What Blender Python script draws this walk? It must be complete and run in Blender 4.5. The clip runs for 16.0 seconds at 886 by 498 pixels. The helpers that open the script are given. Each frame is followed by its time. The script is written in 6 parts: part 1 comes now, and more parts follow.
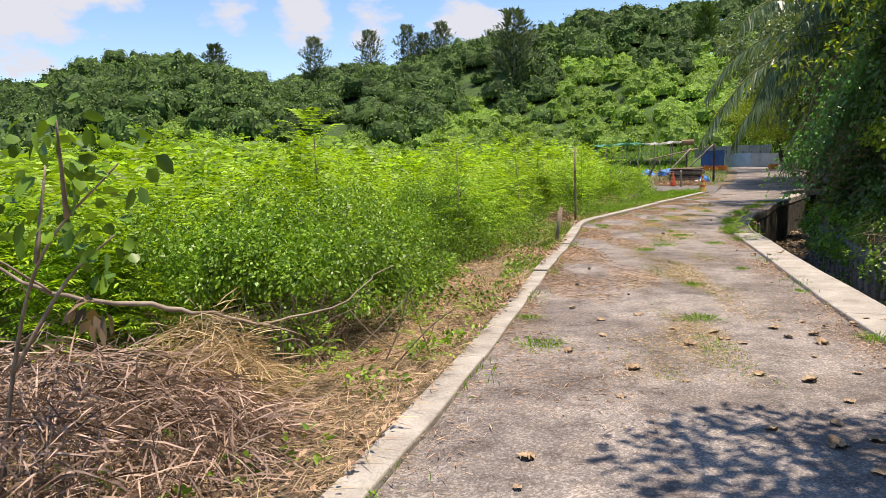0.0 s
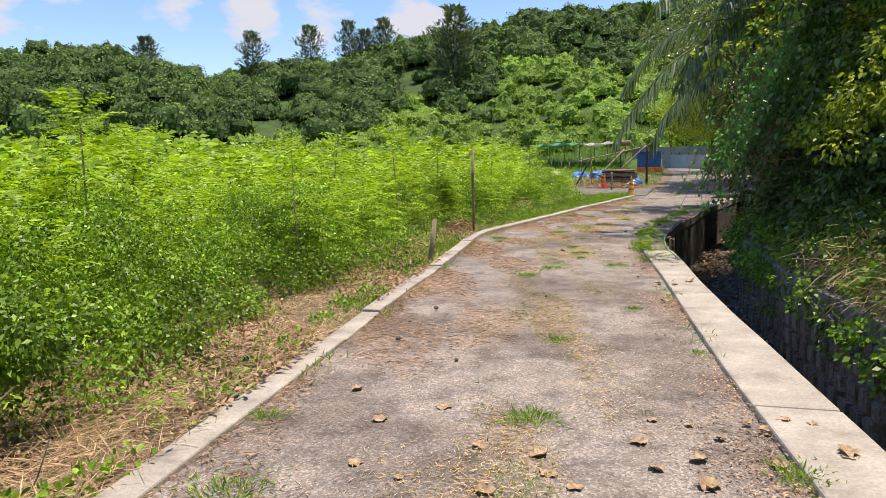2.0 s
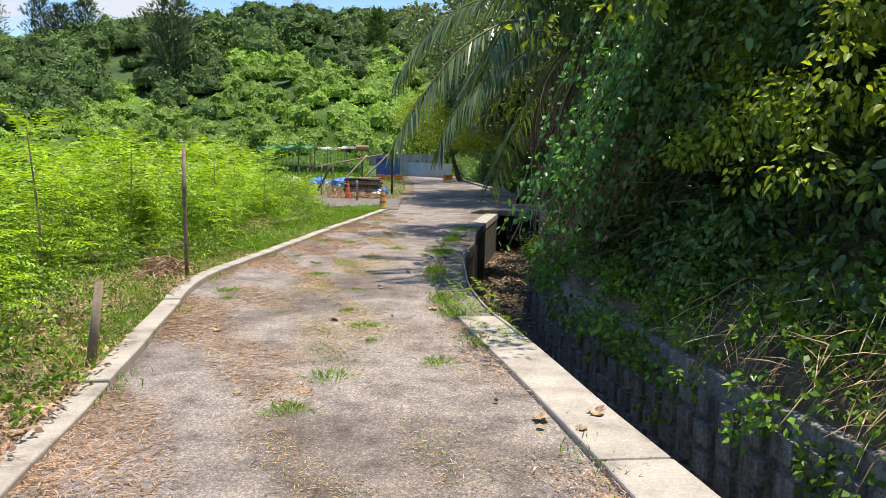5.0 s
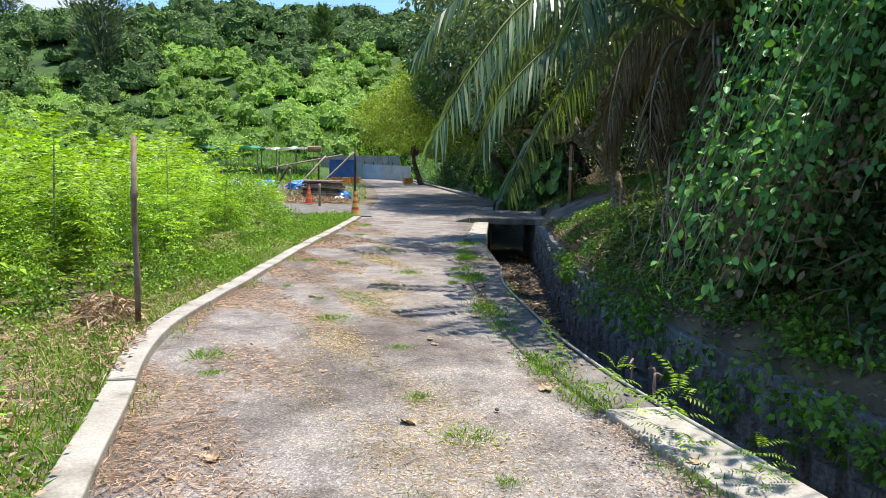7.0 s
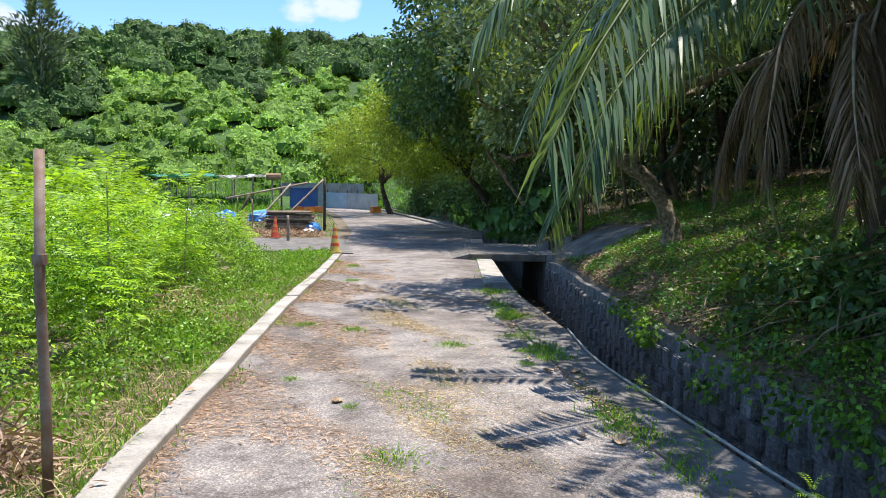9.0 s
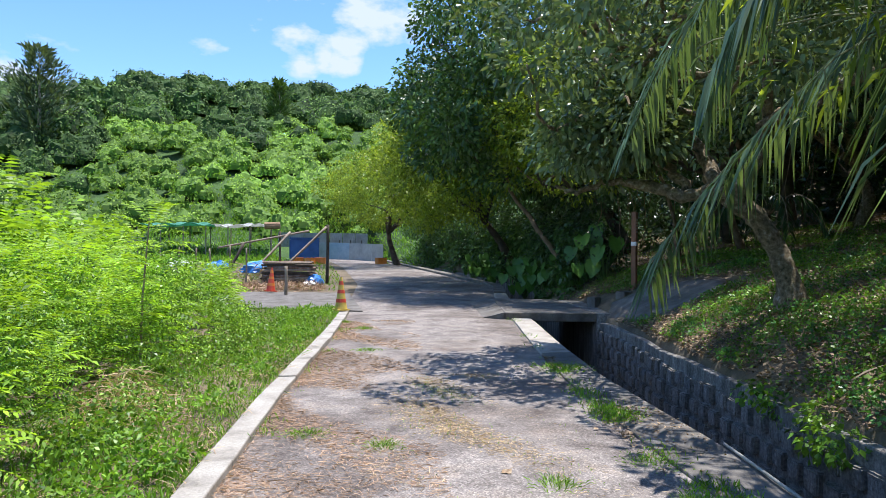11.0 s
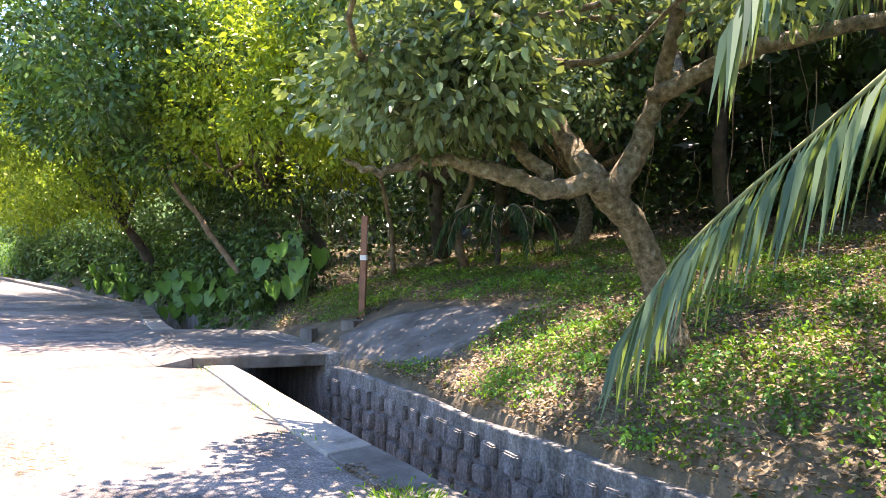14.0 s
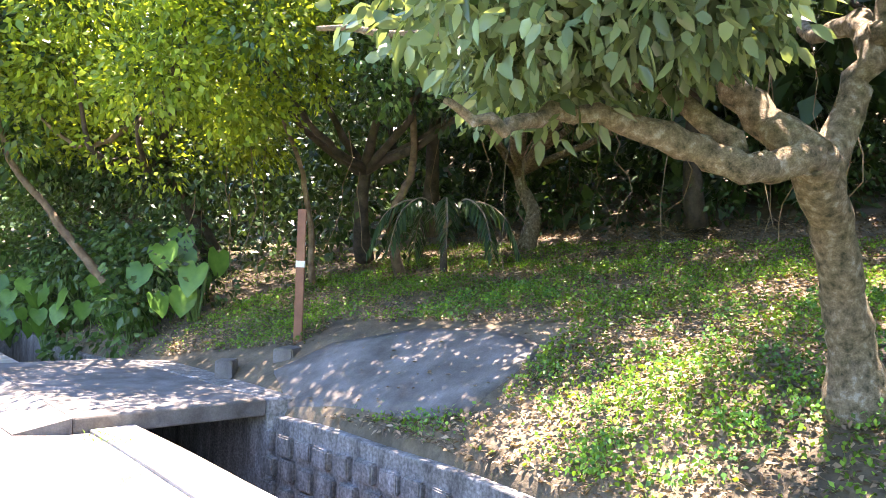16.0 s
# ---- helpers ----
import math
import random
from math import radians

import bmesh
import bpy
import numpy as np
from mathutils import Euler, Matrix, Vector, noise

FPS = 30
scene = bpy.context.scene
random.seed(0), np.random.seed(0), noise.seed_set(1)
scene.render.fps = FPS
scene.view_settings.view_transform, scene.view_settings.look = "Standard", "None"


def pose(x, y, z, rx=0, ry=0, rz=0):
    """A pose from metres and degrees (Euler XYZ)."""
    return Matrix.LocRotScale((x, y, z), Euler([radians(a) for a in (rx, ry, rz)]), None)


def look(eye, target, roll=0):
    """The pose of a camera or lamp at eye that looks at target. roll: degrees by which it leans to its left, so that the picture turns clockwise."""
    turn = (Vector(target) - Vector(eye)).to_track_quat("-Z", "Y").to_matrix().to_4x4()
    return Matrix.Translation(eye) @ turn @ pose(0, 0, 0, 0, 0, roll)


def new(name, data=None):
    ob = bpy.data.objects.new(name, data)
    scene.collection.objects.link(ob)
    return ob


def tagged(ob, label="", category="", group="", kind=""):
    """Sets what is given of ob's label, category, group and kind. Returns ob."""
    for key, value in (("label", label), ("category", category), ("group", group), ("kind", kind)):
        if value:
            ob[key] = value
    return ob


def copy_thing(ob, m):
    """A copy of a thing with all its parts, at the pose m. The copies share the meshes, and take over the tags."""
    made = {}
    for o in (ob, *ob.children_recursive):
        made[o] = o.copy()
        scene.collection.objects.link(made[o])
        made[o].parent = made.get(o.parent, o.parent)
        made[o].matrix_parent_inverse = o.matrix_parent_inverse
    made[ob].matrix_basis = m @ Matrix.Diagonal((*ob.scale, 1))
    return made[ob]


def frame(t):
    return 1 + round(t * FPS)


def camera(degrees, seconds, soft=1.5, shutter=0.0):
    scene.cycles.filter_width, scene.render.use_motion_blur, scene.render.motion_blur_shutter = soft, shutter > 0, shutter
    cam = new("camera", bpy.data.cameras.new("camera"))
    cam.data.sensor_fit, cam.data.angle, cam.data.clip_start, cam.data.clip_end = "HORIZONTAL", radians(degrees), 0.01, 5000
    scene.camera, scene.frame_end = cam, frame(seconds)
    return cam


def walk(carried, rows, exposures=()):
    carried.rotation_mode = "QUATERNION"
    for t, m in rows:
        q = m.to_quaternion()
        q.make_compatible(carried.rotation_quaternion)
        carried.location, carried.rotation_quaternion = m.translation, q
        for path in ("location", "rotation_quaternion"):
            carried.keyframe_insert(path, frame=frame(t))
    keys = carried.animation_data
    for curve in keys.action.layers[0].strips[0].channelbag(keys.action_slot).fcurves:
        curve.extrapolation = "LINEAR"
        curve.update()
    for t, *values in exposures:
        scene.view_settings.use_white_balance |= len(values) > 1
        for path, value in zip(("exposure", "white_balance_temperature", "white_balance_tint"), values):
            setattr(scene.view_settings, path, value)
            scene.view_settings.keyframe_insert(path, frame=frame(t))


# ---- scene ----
cam = camera(63.7, 16.0, 0.7)
PATH = [
    (0, (-0.005, -0.364, 1.389), (-0.685, 1.503, 1.158), -1.7),
    (0.5, (0.282, 0.271, 1.399), (-0.341, 2.158, 1.168), -1.6),
    (1, (0.452, 0.959, 1.396), (-0.158, 2.85, 1.163), -1.4),
    (1.5, (0.613, 1.65, 1.383), (0.02, 3.546, 1.148), -1.3),
    (2, (0.581, 2.346, 1.398), (0.034, 4.256, 1.161), -1.3),
    (2.5, (0.496, 3.053, 1.431), (0.043, 4.986, 1.193), -1.2),
    (3, (0.327, 3.746, 1.431), (0.015, 5.707, 1.193), -1.0),
    (3.5, (0.183, 4.476, 1.446), (0.038, 6.457, 1.209), -0.7),
    (4, (0.039, 5.157, 1.462), (0.058, 7.143, 1.227), -0.5),
    (4.2, (-0.001, 5.427, 1.51), (0.08, 7.412, 1.274), -0.4),
    (6.3, (-0.916, 8.572, 1.515), (-0.651, 10.541, 1.288), 1.1),
    (6.5, (-0.995, 8.844, 1.479), (-0.704, 10.81, 1.253), 1.1),
    (7, (-1.195, 9.535, 1.468), (-0.836, 11.49, 1.244), 0.9),
    (7.5, (-1.386, 10.201, 1.481), (-0.972, 12.145, 1.258), 0.8),
    (8, (-1.536, 10.929, 1.485), (-1.067, 12.862, 1.27), 0.7),
    (8.5, (-1.679, 11.68, 1.505), (-1.184, 13.609, 1.313), 0.6),
    (9, (-1.712, 12.493, 1.507), (-1.224, 14.427, 1.359), 0.4),
    (9.2, (-1.725, 12.791, 1.491), (-1.255, 14.731, 1.363), 0.1),
    (11.3, (-1.542, 15.887, 1.388), (-1.039, 17.822, 1.401), 0.8),
    (11.5, (-1.525, 16.189, 1.419), (-0.933, 18.1, 1.438), 1.0),
    (12, (-1.454, 16.934, 1.403), (-0.647, 18.764, 1.427), 1.2),
    (12.5, (-1.422, 17.682, 1.433), (-0.422, 19.414, 1.466), 1.5),
    (13, (-1.315, 18.411, 1.399), (-0.157, 20.041, 1.44), 1.6),
    (13.5, (-1.228, 19.192, 1.405), (0.055, 20.726, 1.45), 1.6),
    (14, (-1.073, 19.923, 1.419), (0.316, 21.362, 1.467), 1.7),
    (14.5, (-0.889, 20.707, 1.46), (0.582, 22.061, 1.51), 1.7),
    (15, (-0.71, 21.448, 1.464), (0.842, 22.708, 1.521), 1.8),
    (15.5, (-0.554, 22.203, 1.451), (1.062, 23.38, 1.511), 1.7),
    (16, (-0.343, 22.902, 1.484), (1.329, 23.998, 1.547), 1.8),
]
EXPOSURES = [(0, 0.90, 7150, 20), (2, 0.87, 7100, 20), (4, 0.94, 7050, 19), (6.5, 1.15, 6300, 13), (9, 1.22, 6150, 15), (11.5, 1.12, 5850, 17), (12.5, 1.6, 5850, 18), (13.2, 2.15, 6350, 22), (14, 2.8, 7050, 29), (15, 3.35, 7100, 30), (16, 3.55, 6950, 31)]
walk(cam, [(t, look(e, g, r)) for t, e, g, r in PATH], EXPOSURES)

# ---- light ----
SUN = Vector((0.20, 0.06, 0.98)).normalized()
world = bpy.data.worlds.new("world")
scene.world = world
world.use_nodes = True
wn, wl = world.node_tree.nodes, world.node_tree.links
wn.clear()
sky = wn.new("ShaderNodeTexSky")
sky.sky_type = "NISHITA"
sky.sun_disc = False
sky.sun_elevation = math.asin(SUN.z)
sky.sun_rotation = math.atan2(SUN.x, SUN.y)
sky.air_density, sky.dust_density, sky.ozone_density = 1.0, 0.05, 4.0
coord = wn.new("ShaderNodeTexCoord")
stretch = wn.new("ShaderNodeMapping")
stretch.inputs["Scale"].default_value = (1, 1, 2.0)
stretch.inputs["Location"].default_value = (0.35, 0.1, 0.0)
puff = wn.new("ShaderNodeTexNoise")
puff.inputs["Scale"].default_value = 11.0
puff.inputs["Detail"].default_value = 10
puff.inputs["Roughness"].default_value = 0.55
wl.new(coord.outputs["Generated"], stretch.inputs["Vector"])
wl.new(stretch.outputs["Vector"], puff.inputs["Vector"])
# cumulus banks: bearing, height above the horizon and half width in degrees
field = puff.outputs["Fac"]
for az, el, wide in ((-49.5, 10.2, 4.4), (-44, 12.6, 3.6), (-36, 13.5, 3.6), (-30.5, 11, 2.8), (-24.5, 11.8, 3.0), (-18.8, 11.6, 2.8), (-16, 10.5, 2.2), (8.5, 18.6, 4.4), (2.5, 15.2, 2.6), (6, 15, 2.2), (40, 35, 14), (-70, 30, 16), (120, 25, 20), (-150, 35, 22)):
    a, e = radians(az), radians(el)
    near = wn.new("ShaderNodeVectorMath")
    near.operation = "DOT_PRODUCT"
    near.inputs[1].default_value = (math.sin(a) * math.cos(e), math.cos(a) * math.cos(e), math.sin(e))
    wl.new(coord.outputs["Generated"], near.inputs[0])
    swell = wn.new("ShaderNodeMapRange")
    swell.inputs["From Min"].default_value = math.cos(radians(wide))
    swell.inputs["From Max"].default_value = 1.0
    swell.inputs["To Max"].default_value = 0.28
    wl.new(near.outputs["Value"], swell.inputs["Value"])
    total = wn.new("ShaderNodeMath")
    wl.new(field, total.inputs[0])
    wl.new(swell.outputs["Result"], total.inputs[1])
    field = total.outputs[0]
cover = wn.new("ShaderNodeMapRange")
cover.inputs["From Min"].default_value = 0.62
cover.inputs["From Max"].default_value = 0.76
wl.new(field, cover.inputs["Value"])
deep = wn.new("ShaderNodeHueSaturation")
deep.inputs["Saturation"].default_value = 1.12
cloud = wn.new("ShaderNodeMixRGB")
cloud.inputs["Color2"].default_value = (3.4, 3.85, 4.4, 1)
bg = wn.new("ShaderNodeBackground")
bg.inputs["Strength"].default_value = 0.11
wout = wn.new("ShaderNodeOutputWorld")
wl.new(sky.outputs["Color"], deep.inputs["Color"])
wl.new(deep.outputs["Color"], cloud.inputs["Color1"])
wl.new(cover.outputs["Result"], cloud.inputs["Fac"])
wl.new(cloud.outputs["Color"], bg.inputs["Color"])
wl.new(bg.outputs["Background"], wout.inputs["Surface"])

sun = new("sun", bpy.data.lights.new("sun", "SUN"))
sun.data.energy = 3.75
sun.data.angle = radians(0.55)
sun.data.color = (1.0, 0.93, 0.80)
sun.matrix_world = look((0, 0, 60), Vector((0, 0, 60)) - SUN)


# ---- materials ----
def base_mat(name):
    m = bpy.data.materials.new(name)
    m.use_nodes = True
    n = m.node_tree.nodes
    return m, n, m.node_tree.links, n["Principled BSDF"]


def noise_node(n, l, scale, detail=4, rough=0.55, kind="Object"):
    tc = n.new("ShaderNodeTexCoord")
    t = n.new("ShaderNodeTexNoise")
    t.inputs["Scale"].default_value = scale
    t.inputs["Detail"].default_value = detail
    t.inputs["Roughness"].default_value = rough
    l.new(tc.outputs[kind], t.inputs["Vector"])
    return t


def ramp(n, l, src, stops):
    r = n.new("ShaderNodeValToRGB")
    e = r.color_ramp.elements
    while len(e) < len(stops):
        e.new(0.5)
    for k, (p, c) in zip(e, stops):
        k.position, k.color = p, (*c, 1)
    l.new(src, r.inputs["Fac"])
    return r.outputs["Color"]


def mix(n, l, a, b, fac, blend="MIX"):
    m = n.new("ShaderNodeMixRGB")
    m.blend_type = blend
    for s, v in (("Color1", a), ("Color2", b), ("Fac", fac)):
        if isinstance(v, (int, float)):
            m.inputs[s].default_value = v
        elif isinstance(v, tuple):
            m.inputs[s].default_value = (*v, 1)
        else:
            l.new(v, m.inputs[s])
    return m.outputs["Color"]


def bump(n, l, p, src, strength, dist=0.01):
    b = n.new("ShaderNodeBump")
    b.inputs["Strength"].default_value = strength
    b.inputs["Distance"].default_value = dist
    l.new(src, b.inputs["Height"])
    l.new(b.outputs["Normal"], p.inputs["Normal"])


def leaf_mat(name, dark, light, rough=0.45, glow=0.3, patch=0.5, scale=0.5):
    """Leaves: each one its own tone, broad patches of tone over them, light passing through."""
    m, n, l, p = base_mat(name)
    g = n.new("ShaderNodeNewGeometry")
    c = ramp(n, l, g.outputs["Random Per Island"], [(0.0, dark), (0.75, light), (1.0, tuple(min(1, v * 1.35) for v in light))])
    t = noise_node(n, l, scale, 3)
    tone = ramp(n, l, t.outputs["Fac"], [(0.3, (1 - patch,) * 3), (0.7, (1.0 + patch * 0.4,) * 3)])
    c = mix(n, l, c, tone, 1.0, "MULTIPLY")
    l.new(c, p.inputs["Base Color"])
    p.inputs["Roughness"].default_value = rough
    p.inputs["Specular IOR Level"].default_value = 0.35
    tr = n.new("ShaderNodeBsdfTranslucent")
    l.new(mix(n, l, c, (1.6, 1.5, 0.5), 1.0, "MULTIPLY"), tr.inputs["Color"])
    s = n.new("ShaderNodeMixShader")
    s.inputs["Fac"].default_value = glow
    l.new(p.outputs["BSDF"], s.inputs[1])
    l.new(tr.outputs["BSDF"], s.inputs[2])
    l.new(s.outputs["Shader"], n["Material Output"].inputs["Surface"])
    return m


def rough_mat(name, stops, scale=3.0, fine=40.0, rough=0.9, relief=0.4, dist=0.01, metal=0.0, speck=0.25):
    """Mineral, wood and painted surfaces: tones at two scales and a fine relief."""
    m, n, l, p = base_mat(name)
    a = noise_node(n, l, scale, 6, 0.6)
    b = noise_node(n, l, fine, 3, 0.7)
    c = ramp(n, l, a.outputs["Fac"], stops)
    c = mix(n, l, c, ramp(n, l, b.outputs["Fac"], [(0.3, (0.45,) * 3), (0.7, (1.25,) * 3)]), speck, "MULTIPLY")
    l.new(c, p.inputs["Base Color"])
    p.inputs["Roughness"].default_value = rough
    p.inputs["Metallic"].default_value = metal
    bump(n, l, p, mix(n, l, a.outputs["Fac"], b.outputs["Fac"], 0.5), relief, dist)
    return m


def road_mat():
    m, n, l, p = base_mat("worn_road")
    big = noise_node(n, l, 0.55, 6, 0.62)
    mid = noise_node(n, l, 3.2, 6, 0.7)
    tc = n.new("ShaderNodeTexCoord")
    grit = n.new("ShaderNodeTexVoronoi")
    grit.inputs["Scale"].default_value = 88
    l.new(tc.outputs["Object"], grit.inputs["Vector"])
    fine = noise_node(n, l, 140, 2, 0.6)
    c = ramp(n, l, big.outputs["Fac"], [(0.30, (0.115, 0.095, 0.080)), (0.44, (0.175, 0.155, 0.140)), (0.54, (0.262, 0.240, 0.220)), (0.62, (0.205, 0.182, 0.162)), (0.72, (0.200, 0.150, 0.112))])
    c = mix(n, l, c, ramp(n, l, mid.outputs["Fac"], [(0.34, (0.50, 0.46, 0.43)), (0.5, (1.0, 0.99, 0.97)), (0.68, (1.30, 1.22, 1.10))]), 0.85, "MULTIPLY")
    c = mix(n, l, c, ramp(n, l, grit.outputs["Color"], [(0.1, (0.42,) * 3), (0.6, (1.0,) * 3), (0.95, (2.0,) * 3)]), 0.65, "MULTIPLY")
    c = mix(n, l, c, ramp(n, l, fine.outputs["Fac"], [(0.35, (0.6,) * 3), (0.65, (1.3,) * 3)]), 0.5, "MULTIPLY")
    l.new(c, p.inputs["Base Color"])
    p.inputs["Roughness"].default_value = 0.88
    p.inputs["Specular IOR Level"].default_value = 0.3
    bump(n, l, p, mix(n, l, grit.outputs["Distance"], fine.outputs["Fac"], 0.5), 0.7, 0.006)
    return m


ROAD = road_mat()
CONCRETE = rough_mat("pale_concrete", [(0.28, (0.17, 0.155, 0.125)), (0.42, (0.32, 0.295, 0.25)), (0.66, (0.43, 0.405, 0.35))], 2.8, 55, 0.9, 0.6, 0.012, 0, 0.45)


def stained_wall_mat():
    m, n, l, p = base_mat("stained_concrete")
    tc = n.new("ShaderNodeNewGeometry")
    mp = n.new("ShaderNodeMapping")
    mp.inputs["Scale"].default_value = (1.0, 1.0, 0.22)
    l.new(tc.outputs["Position"], mp.inputs["Vector"])
    runs = n.new("ShaderNodeTexNoise")
    runs.inputs["Scale"].default_value = 6.5
    runs.inputs["Detail"].default_value = 7
    runs.inputs["Roughness"].default_value = 0.7
    l.new(mp.outputs["Vector"], runs.inputs["Vector"])
    spots = n.new("ShaderNodeTexNoise")
    spots.inputs["Scale"].default_value = 34
    spots.inputs["Detail"].default_value = 4
    l.new(tc.outputs["Position"], spots.inputs["Vector"])
    c = ramp(n, l, runs.outputs["Fac"], [(0.32, (0.075, 0.073, 0.060)), (0.46, (0.160, 0.152, 0.132)), (0.60, (0.245, 0.235, 0.210)), (0.74, (0.40, 0.39, 0.36))])
    c = mix(n, l, c, ramp(n, l, spots.outputs["Fac"], [(0.35, (0.55,) * 3), (0.65, (1.35,) * 3)]), 0.8, "MULTIPLY")
    l.new(c, p.inputs["Base Color"])
    p.inputs["Roughness"].default_value = 0.9
    bump(n, l, p, mix(n, l, runs.outputs["Fac"], spots.outputs["Fac"], 0.6), 0.8, 0.015)
    return m


DARK_CONCRETE = stained_wall_mat()
MOSSY_CONCRETE = rough_mat("mossy_concrete", [(0.3, (0.020, 0.022, 0.014)), (0.5, (0.055, 0.052, 0.038)), (0.72, (0.14, 0.13, 0.105))], 2.6, 30, 0.92, 0.7, 0.015)
SLAB_CONCRETE = rough_mat("grey_slab_concrete", [(0.3, (0.085, 0.074, 0.058)), (0.5, (0.150, 0.138, 0.118)), (0.7, (0.225, 0.210, 0.185))], 3.0, 60, 0.88, 0.6, 0.01, 0, 0.45)
SOIL = rough_mat("litter_soil", [(0.3, (0.060, 0.050, 0.030)), (0.5, (0.140, 0.110, 0.066)), (0.7, (0.23, 0.175, 0.108))], 1.3, 22, 0.95, 0.9, 0.03, 0, 0.5)
MUD = rough_mat("ditch_mud", [(0.3, (0.02, 0.018, 0.014)), (0.6, (0.06, 0.052, 0.04)), (0.8, (0.12, 0.10, 0.075))], 2.5, 14, 0.7, 0.8, 0.03)
BARK = rough_mat("mottled_bark", [(0.30, (0.055, 0.060, 0.028)), (0.42, (0.19, 0.15, 0.085)), (0.56, (0.33, 0.26, 0.16)), (0.66, (0.48, 0.43, 0.33))], 17, 110, 0.95, 1.0, 0.05, 0, 0.7)
DARK_BARK = rough_mat("dark_bark", [(0.3, (0.03, 0.025, 0.018)), (0.6, (0.09, 0.07, 0.05)), (0.8, (0.16, 0.13, 0.10))], 5, 40, 0.92, 0.9, 0.02)
BROWN_BARK = rough_mat("brown_bark", [(0.3, (0.09, 0.060, 0.035)), (0.55, (0.21, 0.145, 0.085)), (0.75, (0.32, 0.24, 0.15))], 7, 60, 0.92, 0.9, 0.02)
GREY_WOOD = rough_mat("grey_dead_wood", [(0.3, (0.16, 0.12, 0.08)), (0.6, (0.34, 0.28, 0.21)), (0.8, (0.45, 0.40, 0.33))], 6, 60, 0.9, 0.6)
RUST = rough_mat("rusty_steel", [(0.3, (0.13, 0.07, 0.045)), (0.48, (0.24, 0.16, 0.115)), (0.66, (0.33, 0.29, 0.255))], 6, 50, 0.75, 0.4, 0.004, 0.3)
# far undergrowth, kept dark to paint shade in the gaps of the crowns
FOREST = rough_mat("far_undergrowth_gap_shade", [(0.3, (0.016, 0.040, 0.006)), (0.6, (0.045, 0.100, 0.014)), (0.8, (0.08, 0.15, 0.024))], 0.25, 2.0, 0.95, 0.8, 0.4)

FEATHER = leaf_mat("feathery_leaf", (0.095, 0.200, 0.018), (0.325, 0.535, 0.038), 0.5, 0.36, 0.55, 0.5)
CREEPER = leaf_mat("creeper_leaf", (0.060, 0.150, 0.016), (0.185, 0.350, 0.034), 0.40, 0.22, 0.55, 0.9)
VINE_LEAF = leaf_mat("vine_leaf", (0.055, 0.170, 0.040), (0.140, 0.340, 0.085), 0.36, 0.3, 0.4, 1.4)
VERGE_LEAF = leaf_mat("verge_creeper_leaf", (0.060, 0.150, 0.018), (0.245, 0.440, 0.042), 0.42, 0.25, 0.6, 1.4)
DARK_LEAF = leaf_mat("dark_leaf", (0.036, 0.088, 0.024), (0.110, 0.205, 0.055), 0.34, 0.18, 0.5, 0.7)
# darker leaf copy: forest shade is put into its colour
SHADE_LEAF = leaf_mat("wood_leaf_shade_tone", (0.024, 0.058, 0.020), (0.066, 0.125, 0.044), 0.32, 0.14, 0.5, 0.4)
BROAD_LEAF = leaf_mat("broad_glossy_leaf", (0.090, 0.145, 0.075), (0.215, 0.290, 0.150), 0.20, 0.24, 0.45, 0.6)
# yellow-green leaf, lightened so that sunlight is part of its colour
SUN_LEAF = leaf_mat("sunlit_yellow_green_leaf", (0.110, 0.180, 0.022), (0.280, 0.370, 0.050), 0.4, 0.45, 0.35, 0.6)
HILL_LEAF = leaf_mat("hill_leaf", (0.070, 0.140, 0.026), (0.125, 0.225, 0.038), 0.7, 0.12, 0.75, 0.075)
HILL_LIGHT = leaf_mat("hill_light_leaf", (0.190, 0.345, 0.034), (0.275, 0.450, 0.044), 0.7, 0.2, 0.40, 0.06)
# core tone below the leaf tone: painted shade between scrub leaves
HILL_CORE = leaf_mat("hill_gap_shade", (0.095, 0.185, 0.024), (0.135, 0.245, 0.030), 0.8, 0.1, 0.4, 0.06)
GREY_LEAF = leaf_mat("grey_green_needle", (0.055, 0.085, 0.045), (0.12, 0.17, 0.09), 0.55, 0.2, 0.4, 0.2)
PALM_LEAF = leaf_mat("palm_leaflet", (0.060, 0.115, 0.060), (0.14, 0.215, 0.110), 0.30, 0.3, 0.35, 0.5)
DEAD_PALM = leaf_mat("dead_palm_leaflet", (0.095, 0.066, 0.040), (0.25, 0.185, 0.12), 0.6, 0.2, 0.4, 0.7)
STRAW = leaf_mat("dry_straw", (0.26, 0.175, 0.085), (0.56, 0.43, 0.25), 0.7, 0.15, 0.4, 1.2)
RED_STRAW = leaf_mat("reddish_dry_twigs", (0.19, 0.115, 0.075), (0.47, 0.325, 0.215), 0.75, 0.1, 0.4, 0.8)
DEAD_SCRUB = leaf_mat("dead_scrub_stems", (0.050, 0.038, 0.018), (0.200, 0.160, 0.075), 0.8, 0.05, 0.5, 2.0)
BRUSH_TWIG = leaf_mat("brush_twigs", (0.110, 0.062, 0.045), (0.46, 0.335, 0.255), 0.75, 0.05, 0.5, 2.2)
GRASS = leaf_mat("grass_blade", (0.075, 0.19, 0.014), (0.20, 0.38, 0.030), 0.5, 0.35, 0.3, 0.9)
LITTER = leaf_mat("leaf_litter", (0.13, 0.082, 0.046), (0.37, 0.270, 0.165), 0.7, 0.1, 0.4, 0.9)


# ---- mesh helpers ----
rng = np.random.default_rng(7)
UP = np.array((0.0, 0.0, 1.0))


